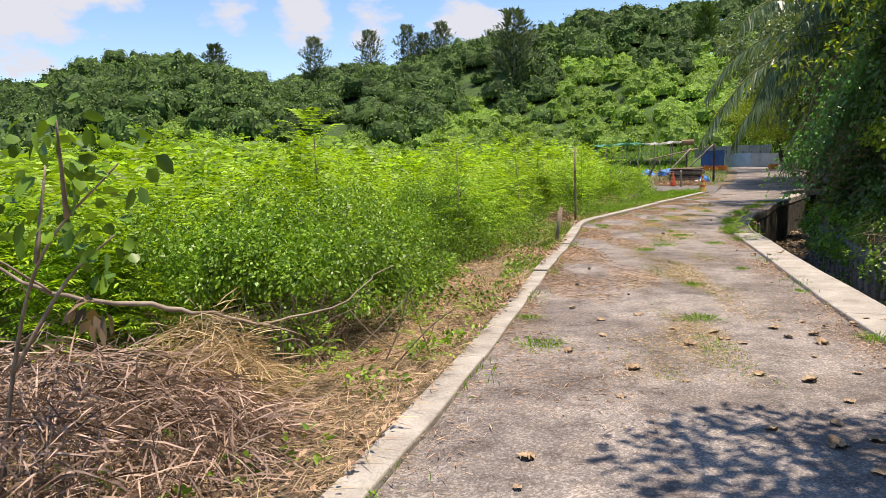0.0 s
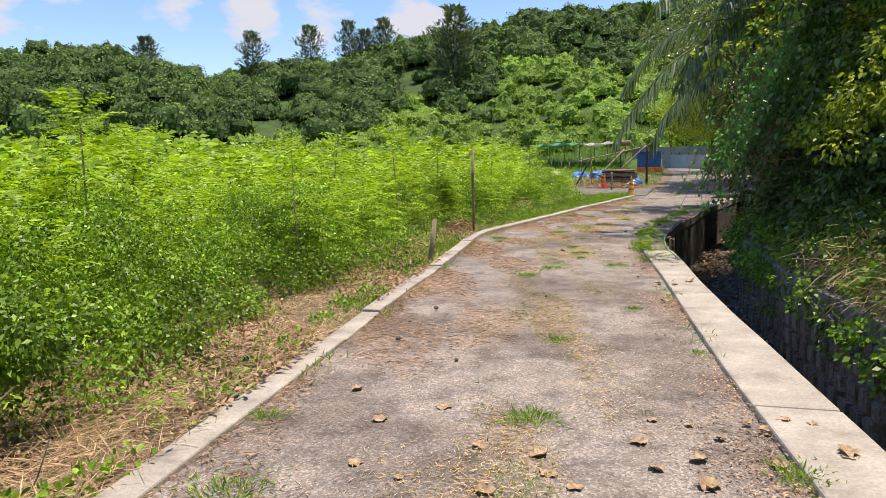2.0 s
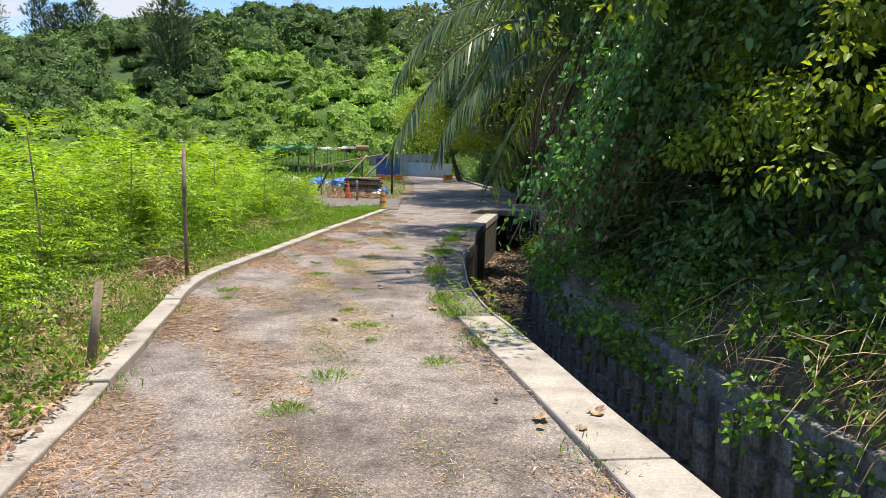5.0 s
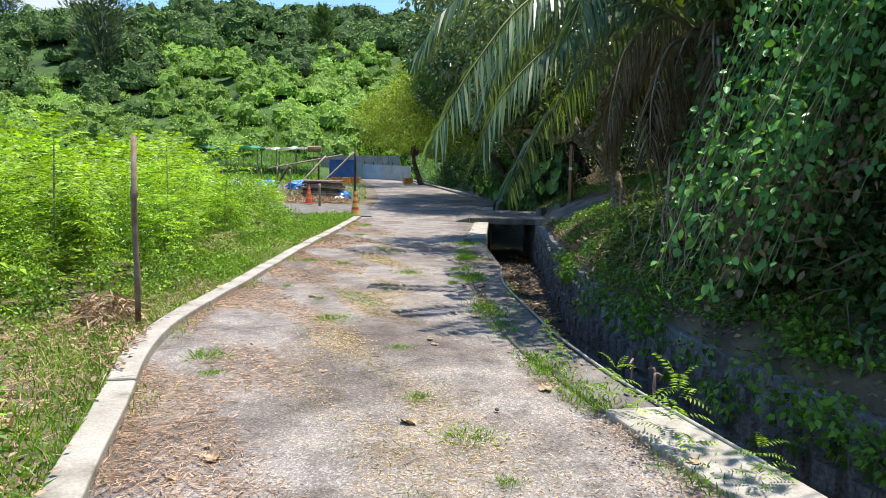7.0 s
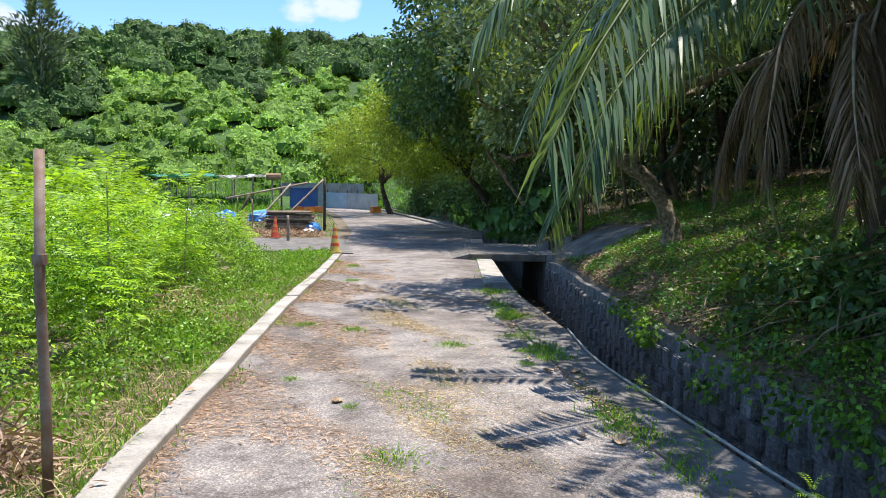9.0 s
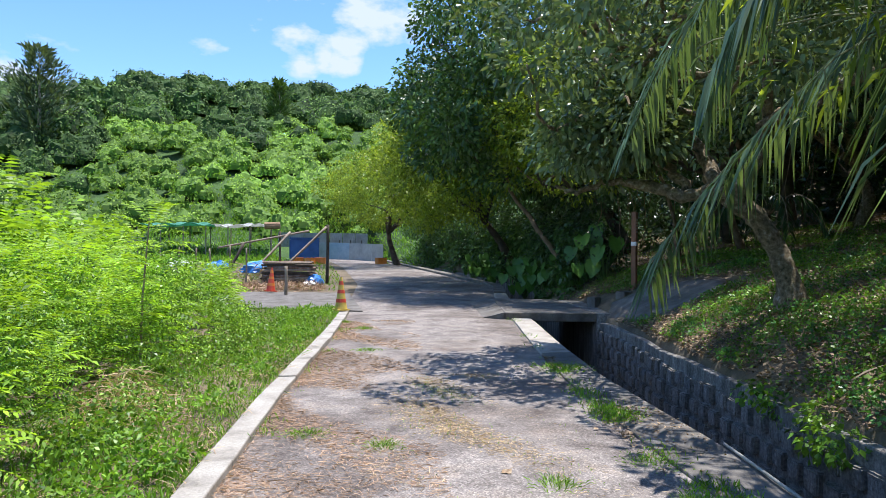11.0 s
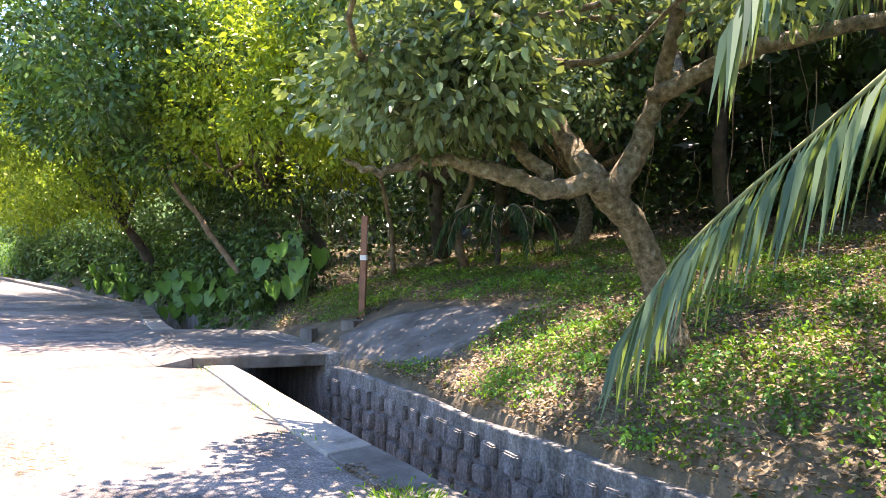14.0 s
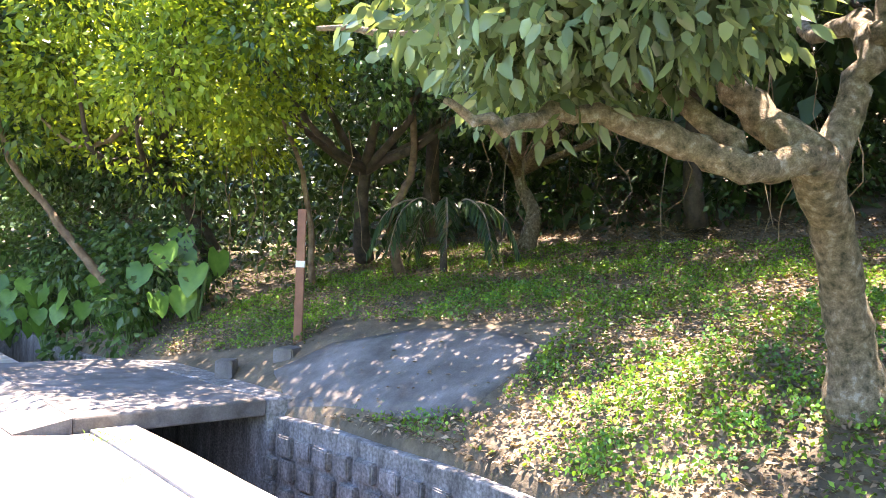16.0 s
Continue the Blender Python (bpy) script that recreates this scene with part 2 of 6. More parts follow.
def quads(name, q, material, parent=None, label="", category="", kind=""):
    """One mesh of loose leaves, from an array (n, 4, 3), or (n, 6, 3) for leaves with a rib."""
    q = np.ascontiguousarray(q, dtype=np.float32)
    n, corners = q.shape[:2]
    pattern = np.array((0, 1, 2, 3) if corners == 4 else (0, 1, 2, 3, 0, 3, 4, 5))
    index = (np.arange(n)[:, None] * corners + pattern).astype(np.int32).ravel()
    k = len(index) // 4
    me = bpy.data.meshes.new(name)
    me.vertices.add(corners * n)
    me.vertices.foreach_set("co", q.ravel())
    me.loops.add(4 * k)
    me.loops.foreach_set("vertex_index", index)
    me.polygons.add(k)
    me.polygons.foreach_set("loop_start", np.arange(0, 4 * k, 4, dtype=np.int32))
    me.update(calc_edges=True)
    me.materials.append(material)
    ob = new(name, me)
    ob.parent = parent
    return tagged(ob, label, category, "", kind)


def solid(name, verts, faces, material, parent=None, label="", category="", kind="", smooth=False, bevel=0.0):
    me = bpy.data.meshes.new(name)
    me.from_pydata([tuple(map(float, v)) for v in verts], [], faces)
    me.update()
    me.materials.append(material)
    if smooth:
        me.polygons.foreach_set("use_smooth", [True] * len(me.polygons))
    ob = new(name, me)
    ob.parent = parent
    if bevel:
        b = ob.modifiers.new("edge", "BEVEL")
        b.width, b.segments, b.limit_method = bevel, 2, "ANGLE"
    return tagged(ob, label, category, "", kind)


def part(name, bm, material, parent, label="", smooth=False):
    me = bpy.data.meshes.new(name)
    bm.to_mesh(me)
    bm.free()
    me.materials.append(material)
    if smooth:
        me.polygons.foreach_set("use_smooth", [True] * len(me.polygons))
    ob = new(name, me)
    ob.parent = parent
    return tagged(ob, label)


def thing(name, at, label, category, group="", kind=""):
    ob = new(name)
    ob.matrix_world = at
    ob.empty_display_size = 0.1
    return tagged(ob, label, category, group, kind)


def box(sx, sy, sz, m=None, bevel=0.0):
    bm = bmesh.new()
    bmesh.ops.create_cube(bm, size=1, matrix=Matrix.Diagonal((sx, sy, sz, 1)))
    if bevel:
        bmesh.ops.bevel(bm, geom=bm.edges[:], offset=bevel, segments=2, affect="EDGES")
    if m is not None:
        bm.transform(m)
    return bm


def tube(points, radii, sides=8, wobble=0.0, seed=0):
    """A bent, tapered round bar along points: vertices and faces."""
    r = np.random.default_rng(seed)
    p = np.array(points, float)
    radii = np.interp(np.linspace(0, 1, len(p)), np.linspace(0, 1, len(radii)), radii)
    d = np.gradient(p, axis=0)
    d /= np.linalg.norm(d, axis=1)[:, None] + 1e-9
    ref = np.array((0.31, 0.87, 0.38)) if abs(d[0] @ np.array((0.31, 0.87, 0.38))) < 0.95 else np.array((1.0, 0, 0))
    verts, faces = [], []
    for i in range(len(p)):
        x = np.cross(d[i], ref)
        x /= np.linalg.norm(x)
        ref = np.cross(x, d[i])
        for k in range(sides):
            a = 2 * math.pi * k / sides
            rad = radii[i] * (1 + wobble * r.uniform(-1, 1))
            verts.append(p[i] + rad * (math.cos(a) * x + math.sin(a) * ref))
    for i in range(len(p) - 1):
        for k in range(sides):
            a, b = i * sides + k, i * sides + (k + 1) % sides
            faces.append((a, b, b + sides, a + sides))
    faces.append(tuple(range(sides - 1, -1, -1)))
    faces.append(tuple(range((len(p) - 1) * sides, len(p) * sides)))
    return verts, faces


def joined(pieces):
    verts, faces = [], []
    for v, f in pieces:
        k = len(verts)
        verts.extend(v)
        faces.extend(tuple(i + k for i in q) for q in f)
    return verts, faces


def smooth_line(pts, steps=6, jitter=0.0, seed=1):
    """A rounded path through points."""
    p = np.array(pts, float)
    r = np.random.default_rng(seed)
    p = np.vstack([2 * p[0] - p[1], p, 2 * p[-1] - p[-2]])
    out = []
    for i in range(1, len(p) - 2):
        for t in np.linspace(0, 1, steps, endpoint=False):
            a, b, c, d = p[i - 1:i + 3]
            out.append(0.5 * (2 * b + (c - a) * t + (2 * a - 5 * b + 4 * c - d) * t * t + (3 * b - a - 3 * c + d) * t ** 3))
    out.append(p[-2])
    out = np.array(out)
    out[1:-1] += r.normal(0, 1, (len(out) - 2, 3)) * jitter
    return out


def unit(v):
    return v / (np.linalg.norm(v, axis=-1, keepdims=True) + 1e-9)


def leaves(p, d, length, width, fold=0.12, droop=0.12, flat=0.6, r=rng, face=UP, ribbed=False):
    """Leaves with base p, direction d: kite-shaped, folded and drooping. Arrays in, (n, 4, 3) out."""
    n = len(p)
    d = unit(d)
    ref = unit(face + r.normal(0, flat, (n, 3)))
    x = unit(np.cross(d, ref))
    z = np.cross(x, d)
    length = np.broadcast_to(np.asarray(length, float), (n,))[:, None]
    width = np.broadcast_to(np.asarray(width, float), (n,))[:, None]
    if ribbed:
        q = np.empty((n, 6, 3))
        q[:, 0] = p
        q[:, 3] = p + d * length - UP * length * droop
        for a, b, k in ((1, 2, 0.5), (5, 4, -0.5)):
            q[:, a] = p + d * length * 0.28 + x * width * k * 0.92 + z * width * fold
            q[:, b] = p + d * length * 0.68 + x * width * k * 0.80 + z * width * fold - UP * length * droop * 0.4
        return q
    q = np.empty((n, 4, 3))
    q[:, 0] = p
    q[:, 1] = p + d * length * 0.45 + x * width * 0.5 + z * width * fold
    q[:, 2] = p + d * length - UP * length * droop
    q[:, 3] = p + d * length * 0.45 - x * width * 0.5 + z * width * fold
    return q


def clump_leaves(centres, radius, count, length, width, r=rng, down=0.2, squash=0.7, **kw):
    """Leaves on the outside of ragged clumps round the centres."""
    c = np.repeat(np.asarray(centres, float), count, axis=0)
    rad = np.repeat(np.broadcast_to(np.asarray(radius, float), (len(centres),)), count)
    v = unit(r.normal(0, 1, c.shape))
    k = rad * r.uniform(0.35, 1.0, len(c)) ** 0.6
    p = c + v * k[:, None] * np.array((1, 1, squash))
    d = v + r.normal(0, 0.5, v.shape) - UP * down
    return leaves(p, d, length * r.uniform(0.6, 1.25, len(c)), width * r.uniform(0.7, 1.2, len(c)), r=r, face=v + UP * 0.35, **kw)


def place_copies(template, at, scale, turn, r=rng, lean=0.08):
    """Copies of a quad template at points, turned and scaled."""
    n = len(at)
    c, s = np.cos(turn), np.sin(turn)
    rot = np.zeros((n, 3, 3))
    rot[:, 0, 0], rot[:, 0, 1], rot[:, 1, 0], rot[:, 1, 1], rot[:, 2, 2] = c, -s, s, c, 1
    rot[:, 0, 2], rot[:, 1, 2] = r.normal(0, lean, n), r.normal(0, lean, n)
    out = np.einsum("nij,qkj->nqki", rot * np.asarray(scale)[:, None, None], template)
    return (out + np.asarray(at)[:, None, None, :]).reshape(-1, 4, 3)


# ---- plan: edges as x over y ----
GRID = np.arange(-40, 120.01, 0.1)


def edge(pts, window=11):
    y, x = [p[1] for p in pts], [p[0] for p in pts]
    v = np.interp(GRID, y, x)
    pad = np.pad(v, window // 2, mode="edge")
    v = np.convolve(pad, np.ones(window) / window, "valid")
    return lambda q: np.interp(q, GRID, v)


kerb_in = edge([(-1.0, -40), (-1.15, -6), (-1.22, 0), (-1.31, 2.2), (-1.42, 4), (-1.55, 5.5), (-1.74, 7.5), (-1.88, 9), (-2.06, 11.5), (-2.30, 14), (-2.47, 15.5), (-2.36, 16.7), (-2.05, 18.3), (-1.45, 21.9), (-0.50, 26.6), (0.22, 30.7), (0.6, 34), (1.6, 40), (2.2, 50), (2.0, 70), (0, 120)])
walk_in = edge([(2.3, -40), (1.75, 0), (1.34, 4.9), (1.09, 7.2), (0.92, 9.2), (0.76, 11.3), (0.58, 13), (0.45, 15.0), (0.60, 17), (1.10, 20), (1.55, 22.4), (2.30, 25.4), (3.15, 28.5), (3.9, 31.5), (5.2, 36), (6.0, 38.5), (5.8, 46), (5.3, 56), (4.8, 70), (3, 120)])
ditch_in = edge([(2.7, -40), (2.15, 0), (1.74, 5.2), (1.52, 7.4), (1.34, 9), (1.20, 10.5), (1.05, 12.7), (0.92, 14), (0.88, 15.4), (1.0, 16.4), (1.26, 18.4), (1.65, 20.1), (2.02, 22.5), (2.70, 25.3), (3.70, 29.1), (4.35, 31.5), (5.6, 36), (6.35, 38.5), (6.15, 46), (5.6, 56), (5.1, 70), (3.3, 120)])
wall_in = edge([(4.0, -40), (3.3, 0), (2.9, 5), (2.55, 8.9), (2.32, 11.7), (2.2, 14), (2.25, 16.3), (2.5, 18.5), (2.95, 20.5), (3.33, 21.8), (3.88, 24.2), (4.54, 26.5), (4.9, 28.4), (5.7, 31.5), (6.7, 36), (7.3, 39), (7.2, 46), (6.7, 56), (6.2, 70), (4.4, 120)])


def rise(y):
    """The road climbs gently past the bridge."""
    return np.maximum(0, np.asarray(y, float) - 35) * 0.028


RIDGE_AZ = [-180, -110, -75, -51, -48, -45.7, -41.6, -37.8, -34.5, -27.7, -23.3, -18.8, -15.3, -12, -8.4, -5, -1, 3, 7, 12, 40, 80, 130, 180]
RIDGE_EL = [3, 4, 5.5, 6.2, 7.8, 8.4, 8.3, 6.9, 6.8, 7.7, 8.2, 9.0, 9.6, 10.1, 11.0, 10.9, 11.0, 10.9, 10.6, 10.2, 12, 13, 8, 3]


def ground_z(x, y):
    """Height of the open ground: field, bank and the hills behind."""
    x, y = np.asarray(x, float), np.asarray(y, float)
    left = kerb_in(y) - 0.2 - x
    right = x - wall_in(y)
    z = np.where(left > 0, -0.02 - 0.28 * np.clip(left / 3.0, 0, 1) ** 1.4 * np.clip((31 - y) / 3, 0, 1), -0.3)
    near = np.clip((17 - y) / 6, 0, 1)
    bank = -0.06 + 0.62 * (1 - np.exp(-np.maximum(right, 0) / 0.9)) + 0.20 * np.maximum(right, 0) + near * 0.35 * np.clip(right, 0, 6) * 0.5
    bank = bank + 0.012 * np.maximum(right - 5, 0) ** 2 * (right < 40) + np.where(right >= 40, 0.012 * 35 ** 2, 0)
    z = np.where(right > 0, bank, z)
    z = z + rise(y) * (left < 12)
    z = z + np.sin(x * 3.1 + y * 1.7) * np.cos(y * 2.6 - x) * 0.02 * np.clip(np.maximum(left, right) * 4, 0, 1)
    az, dist = np.degrees(np.arctan2(x, y - 8)), np.hypot(x, y - 8)
    top = 150 * np.tan(np.radians(np.interp(az, RIDGE_AZ, RIDGE_EL)))
    s = np.clip((dist - 52) / 98, 0, 1)
    hill = top * (s * s * (3 - 2 * s) * 0.55 + 0.45 * s)
    back = np.clip((dist - 150) / 150, 0, 1)
    hill = hill * (1 - 0.6 * back)
    lump = np.sin(x * 0.09 + 1.3) * np.cos(y * 0.075) + 0.6 * np.sin(x * 0.21 + y * 0.17)
    hill = hill + lump * 1.5 * np.clip(s * 2, 0, 1) * np.clip((1 - s) * 4, 0.25, 1)
    return np.maximum(z, np.where(s > 0, z * (1 - s) + hill, z))


# ---- ground, road, ditch ----
def build_ground():
    ys = np.concatenate([np.linspace(-900, -60, 12, endpoint=False), np.linspace(-60, -12, 16, endpoint=False), np.arange(-12, 60, 0.3), np.linspace(60, 260, 60), np.linspace(280, 1200, 10)])
    lo = np.array([0.0, 0.25, 0.5, 0.8, 1.2, 1.7, 2.3, 3, 4, 5, 7, 9, 12, 15, 19, 24, 30, 37, 45, 54, 64, 75, 87, 100, 114, 129, 145, 165, 190, 230, 300, 500, 1000])
    hi = np.array([0.0, 0.2, 0.4, 0.65, 1.0, 1.4, 1.9, 2.5, 3.2, 4, 5, 6, 7.5, 9, 11, 13, 16, 20, 25, 31, 38, 46, 56, 68, 82, 98, 116, 136, 160, 200, 300, 500, 1000])
    rows = []
    for y in ys:
        near = 1 if -40 < y < 90 else 0
        x = list(kerb_in(y) - 0.17 - lo[::-1])
        z = list(ground_z(np.array(x) - 0.04, np.full(len(x), y)))
        low = float(rise(y)) - 0.35
        bed = float(rise(y)) - 1.15
        x += [kerb_in(y) - 0.1 + (0.4 if y > 30.6 else 0), walk_in(y) + 0.1, ditch_in(y) - 0.05, ditch_in(y) - 0.04, wall_in(y) + 0.08, wall_in(y) + 0.09]
        z += [float(rise(y)) - 0.03 if y > 30.6 else low, low, low, bed, bed + 0.02, float(rise(y)) - 0.07]
        hx = wall_in(y) + 0.14 + hi
        x += list(hx)
        z += list(ground_z(hx, np.full(len(hx), y)) - 0.01)
        rows.append(np.stack([np.array(x), np.full(len(x), y), np.array(z)], axis=1))
    v = np.array(rows)
    n, k = v.shape[:2]
    faces = [(i * k + j, i * k + j + 1, (i + 1) * k + j + 1, (i + 1) * k + j) for i in range(n - 1) for j in range(k - 1)]
    ob = solid("ground", v.reshape(-1, 3), faces, SOIL, None, "earth covered in straw, litter and weeds", "ground", "structure", True)
    ob.data.materials.append(FOREST)
    ob.data.materials.append(MUD)
    idx = []
    for i in range(n - 1):
        for j in range(k - 1):
            c = v[i, j]
            far = math.hypot(c[0], c[1] - 8) > 48
            idx.append(1 if far else (2 if len(lo) + 2 <= j <= len(lo) + 4 else 0))
    ob.data.polygons.foreach_set("material_index", idx)


def strip(name, fa, fb, y0, y1, top, bottom, material, parent=None, label="", category="", kind="", step=0.25, bevel=0.0, dz=0.0):
    """A solid band between two edges of the plan."""
    ys = np.arange(y0, y1 + 1e-6, step)
    if ys[-1] < y1 - 1e-6:
        ys = np.append(ys, y1)
    v, f = [], []
    for y in ys:
        h = float(rise(y))
        w = dz * math.sin(y * 2.3 + 1) * math.cos(y * 0.9)
        v += [(fa(y), y, bottom + h), (fa(y), y, top + h + w), (fb(y), y, top + h + w), (fb(y), y, bottom + h)]
    for i in range(len(ys) - 1):
        a, b = 4 * i, 4 * i + 4
        for k in range(4):
            f.append((a + k, a + (k + 1) % 4, b + (k + 1) % 4, b + k))
    f += [(0, 3, 2, 1), (len(v) - 4, len(v) - 3, len(v) - 2, len(v) - 1)]
    f = [tuple(reversed(q)) for q in f]
    return solid(name, v, f, material, parent, label, category, kind, False, bevel)


def build_road():
    ys = np.concatenate([np.arange(-40, -6, 2), np.arange(-6, 62, 0.4), np.arange(62, 121, 4)])
    us = np.linspace(0, 1, 13)
    v = []
    for y in ys:
        for u in us:
            x = kerb_in(y) * (1 - u) + (walk_in(y) + 0.02) * u
            z = float(rise(y)) + 0.02 * math.sin(math.pi * u) - 0.015 + 0.006 * math.sin(x * 2.1 + y) * math.cos(y * 1.3)
            v.append((x, y, z))
    k = len(us)
    f = [(i * k + j, i * k + j + 1, (i + 1) * k + j + 1, (i + 1) * k + j) for i in range(len(ys) - 1) for j in range(k - 1)]
    solid("road", v, f, ROAD, None, "worn grey road surface with gritty aggregate", "road", "structure", True)
    # side track that turns off to the farm plots
    pts = [(0.55, 31.0), (0.9, 36.6), (-2.5, 37.2), (-7, 37.5), (-7, 33.5), (-2.0, 32.2)]
    v = [(x, y, 0.012 + float(rise(y))) for x, y in pts] + [(x, y, -0.3) for x, y in pts]
    n = len(pts)
    f = [tuple(range(n))] + [(i, i + n, (i + 1) % n + n, (i + 1) % n) for i in range(n)]
    solid("pavement_track", v, f, SLAB_CONCRETE, None, "pale concrete side track beside the farm plots", "pavement", "structure")


def build_kerbs():
    left = thing("kerb_left", pose(0, 0, 0), "pale concrete kerb edging the grass verge", "kerb", "", "structure")
    cuts = [-8, -4, -1.2, 1.6, 4.4, 7.55, 8.6, 11.5, 14.4, 17.2, 20.1, 23, 25.9, 28.6, 30.75]
    for i, (a, b) in enumerate(zip(cuts, cuts[1:])):
        sink = (0, 0.012, -0.008, 0.006, 0.018, -0.004)[i % 6]
        if a == 7.55:
            sink = 0.04
        w = 0.19
        strip("kerb_segment", lambda y, w=w: kerb_in(y) - w + 0.004 * math.sin(y * 3.3), lambda y: kerb_in(y) + 0.005 * math.sin(y * 4.1 + 1), a + 0.006, b - 0.006, (0.035 if b < 12 else 0.06) - sink * 0.6, -0.3, CONCRETE, left, step=0.2, bevel=0.012, dz=0.004)
    wide = thing("parapet_walk", pose(0, 0, 0), "broad pale concrete edge beside the ditch", "kerb", "", "structure")
    cuts = [-8, -3, 2, 6.5, 10, 13.5]
    for a, b in zip(cuts, cuts[1:]):
        strip("edge_segment", walk_in, ditch_in, a + 0.008, b - 0.008, 0.03, -0.16, CONCRETE, wide, step=0.25, bevel=0.015, dz=0.004)
    cuts = [13.52, 17, 20.5, 24.3]
    for a, b in zip(cuts, cuts[1:]):
        strip("edge_segment", walk_in, ditch_in, a + 0.006, b - 0.006, 0.012, -0.16, SLAB_CONCRETE, wide, step=0.25, bevel=0.012, dz=0.006)
    strip("edge_segment", walk_in, ditch_in, 24.31, 36, 0.014, -0.16, CONCRETE, wide, step=0.25, bevel=0.012, dz=0.006)
    strip("edge_segment", walk_in, ditch_in, 36.02, 70, 0.07, -1.0, SLAB_CONCRETE, wide, step=0.5, bevel=0.012, dz=0.006)


def build_retaining_wall():
    strip("wall_roadside", lambda y: walk_in(y) + 0.05, lambda y: ditch_in(y) - 0.012, -8, 36, -0.163, -1.2, MOSSY_CONCRETE, None, "dark mossy concrete wall under the road edge", "wall", "structure", 0.3, 0.0, 0.0)
    wall = strip("wall_ditch", lambda y: wall_in(y) + 0.0, lambda y: wall_in(y) + 0.24, -8, 60, -0.05, -1.2, DARK_CONCRETE, None, "damp stained concrete retaining wall of the ditch", "wall", "structure", 0.3, 0.015, 0.02)
    # squared facing stones in courses, proud of the wall
    r = np.random.default_rng(3)
    spots = []
    for c, z in enumerate((-0.30, -0.55, -0.80, -1.02)):
        y = 9.0 + (0.17 if c % 2 else 0)
        while y < 29.5:
            spots.append((y, z))
            y += 0.31 * r.uniform(0.92, 1.1)
    mesh = None
    rest = []
    spots.sort(key=lambda s: (s[0] < 17.2, s[0]))
    for i, (y, z) in enumerate(spots):
        yaw = math.degrees(math.atan2(wall_in(y + 0.1) - wall_in(y - 0.1), 0.2))
        m = pose(wall_in(y) - 0.012, y, z + float(rise(y)) + r.uniform(-0.015, 0.015), r.uniform(-3, 3), r.uniform(-3, 3), -yaw + r.uniform(-2, 2)) @ Matrix.Diagonal((r.uniform(0.6, 1.25), r.uniform(0.85, 1.1), r.uniform(0.85, 1.1), 1))
        if i < 160:
            if mesh is None:
                first = part("stone", box(0.10, 0.235, 0.19, None, 0.016), DARK_CONCRETE, wall)
                mesh = first.data
            else:
                first = new("stone", mesh)
                first.parent = wall
            first.matrix_world = m
        else:
            rest.append(m)
    bm = bmesh.new()
    for m in rest:
        bmesh.ops.create_cube(bm, size=1, matrix=m @ Matrix.Diagonal((0.09, 0.2, 0.17, 1)))
    tagged(part("stone_courses", bm, DARK_CONCRETE, wall), kind="stuff")


def build_bridge():
    bridge = thing("slab_bridge", pose(0, 0, 0), "grey concrete slab bridge across the ditch", "bridge", "", "structure")
    top = [(3.11, 28.92), (4.84, 28.40), (5.65, 32.2), (4.1, 32.8)]
    v = [(x, y, 0.125) for x, y in top] + [(x, y, -0.05) for x, y in top]
    f = [(0, 1, 2, 3), (7, 6, 5, 4), (0, 4, 5, 1), (1, 5, 6, 2), (2, 6, 7, 3), (3, 7, 4, 0)]
    solid("deck", v, f, SLAB_CONCRETE, bridge, bevel=0.02)
    v = [(2.75, 29.2, 0.0), (3.10, 28.91, 0.122), (4.09, 32.8, 0.122), (3.6, 33.1, 0.0), (3.10, 28.91, -0.1), (4.09, 32.8, -0.1)]
    solid("ramp", v, [(0, 1, 2, 3), (0, 4, 1), (3, 2, 5)], SLAB_CONCRETE, bridge)
    top = [(4.85, 28.39), (5.2, 28.1), (6.0, 31.4), (5.6, 32.0)]
    v = [(x, y, 0.13) for x, y in top] + [(x, y, -1.2) for x, y in top]
    solid("abutment", v, [(0, 1, 2, 3), (7, 6, 5, 4), (0, 4, 5, 1), (1, 5, 6, 2), (2, 6, 7, 3), (3, 7, 4, 0)], DARK_CONCRETE, bridge, bevel=0.02)
    # concrete apron that runs up the bank
    ring = [(5.0, 28.25), (5.0, 27.6), (4.88, 26.8), (4.88, 26.05), (5.4, 25.9), (5.96, 25.85), (6.4, 26.5), (6.4, 27.6), (6.05, 28.6), (5.5, 29.0)]
    n, layers = len(ring), 6
    v = []
    for k in range(layers + 1):
        for x, y in ring:
            px, py = 5.65 + (x - 5.65) * k / layers, 27.4 + (y - 27.4) * k / layers
            v.append((px, py, float(ground_z(px, py)) + 0.022))
    v += [(x, y, float(ground_z(x, y)) - 0.2) for x, y in ring]
    f = [(k * n + i, (k + 1) * n + i, (k + 1) * n + (i + 1) % n, k * n + (i + 1) % n) for k in range(layers + 1) for i in range(n)]
    solid("pavement_apron", v, f, SLAB_CONCRETE, None, "smooth grey concrete apron running up the bank", "pavement", "structure", True)


build_ground()
build_road()
build_kerbs()
build_retaining_wall()
build_bridge()


# ---- trees ----
def tree(name, label, trunk, trunk_r, limbs, crown, leaf, bark=BARK, category="tree", sides=12):
    """trunk and limbs are paths; crown is an array of leaf quads."""
    b = trunk[0]
    ob = thing(name, pose(*b), label, category)
    inv = -np.array(b, float)
    v, f = tube(smooth_line(np.array(trunk) + inv, 6, 0.008), trunk_r, sides, 0.06, 2)
    solid("trunk", v, f, bark, ob, smooth=True)
    for i, (pts, rad) in enumerate(limbs):
        v, f = tube(smooth_line(np.array(pts) + inv, 5, 0.02, i), rad, 8, 0.08, i)
        solid("limb", v, f, bark, ob, smooth=True)
    quads("crown", crown + inv, leaf, ob)
    return ob


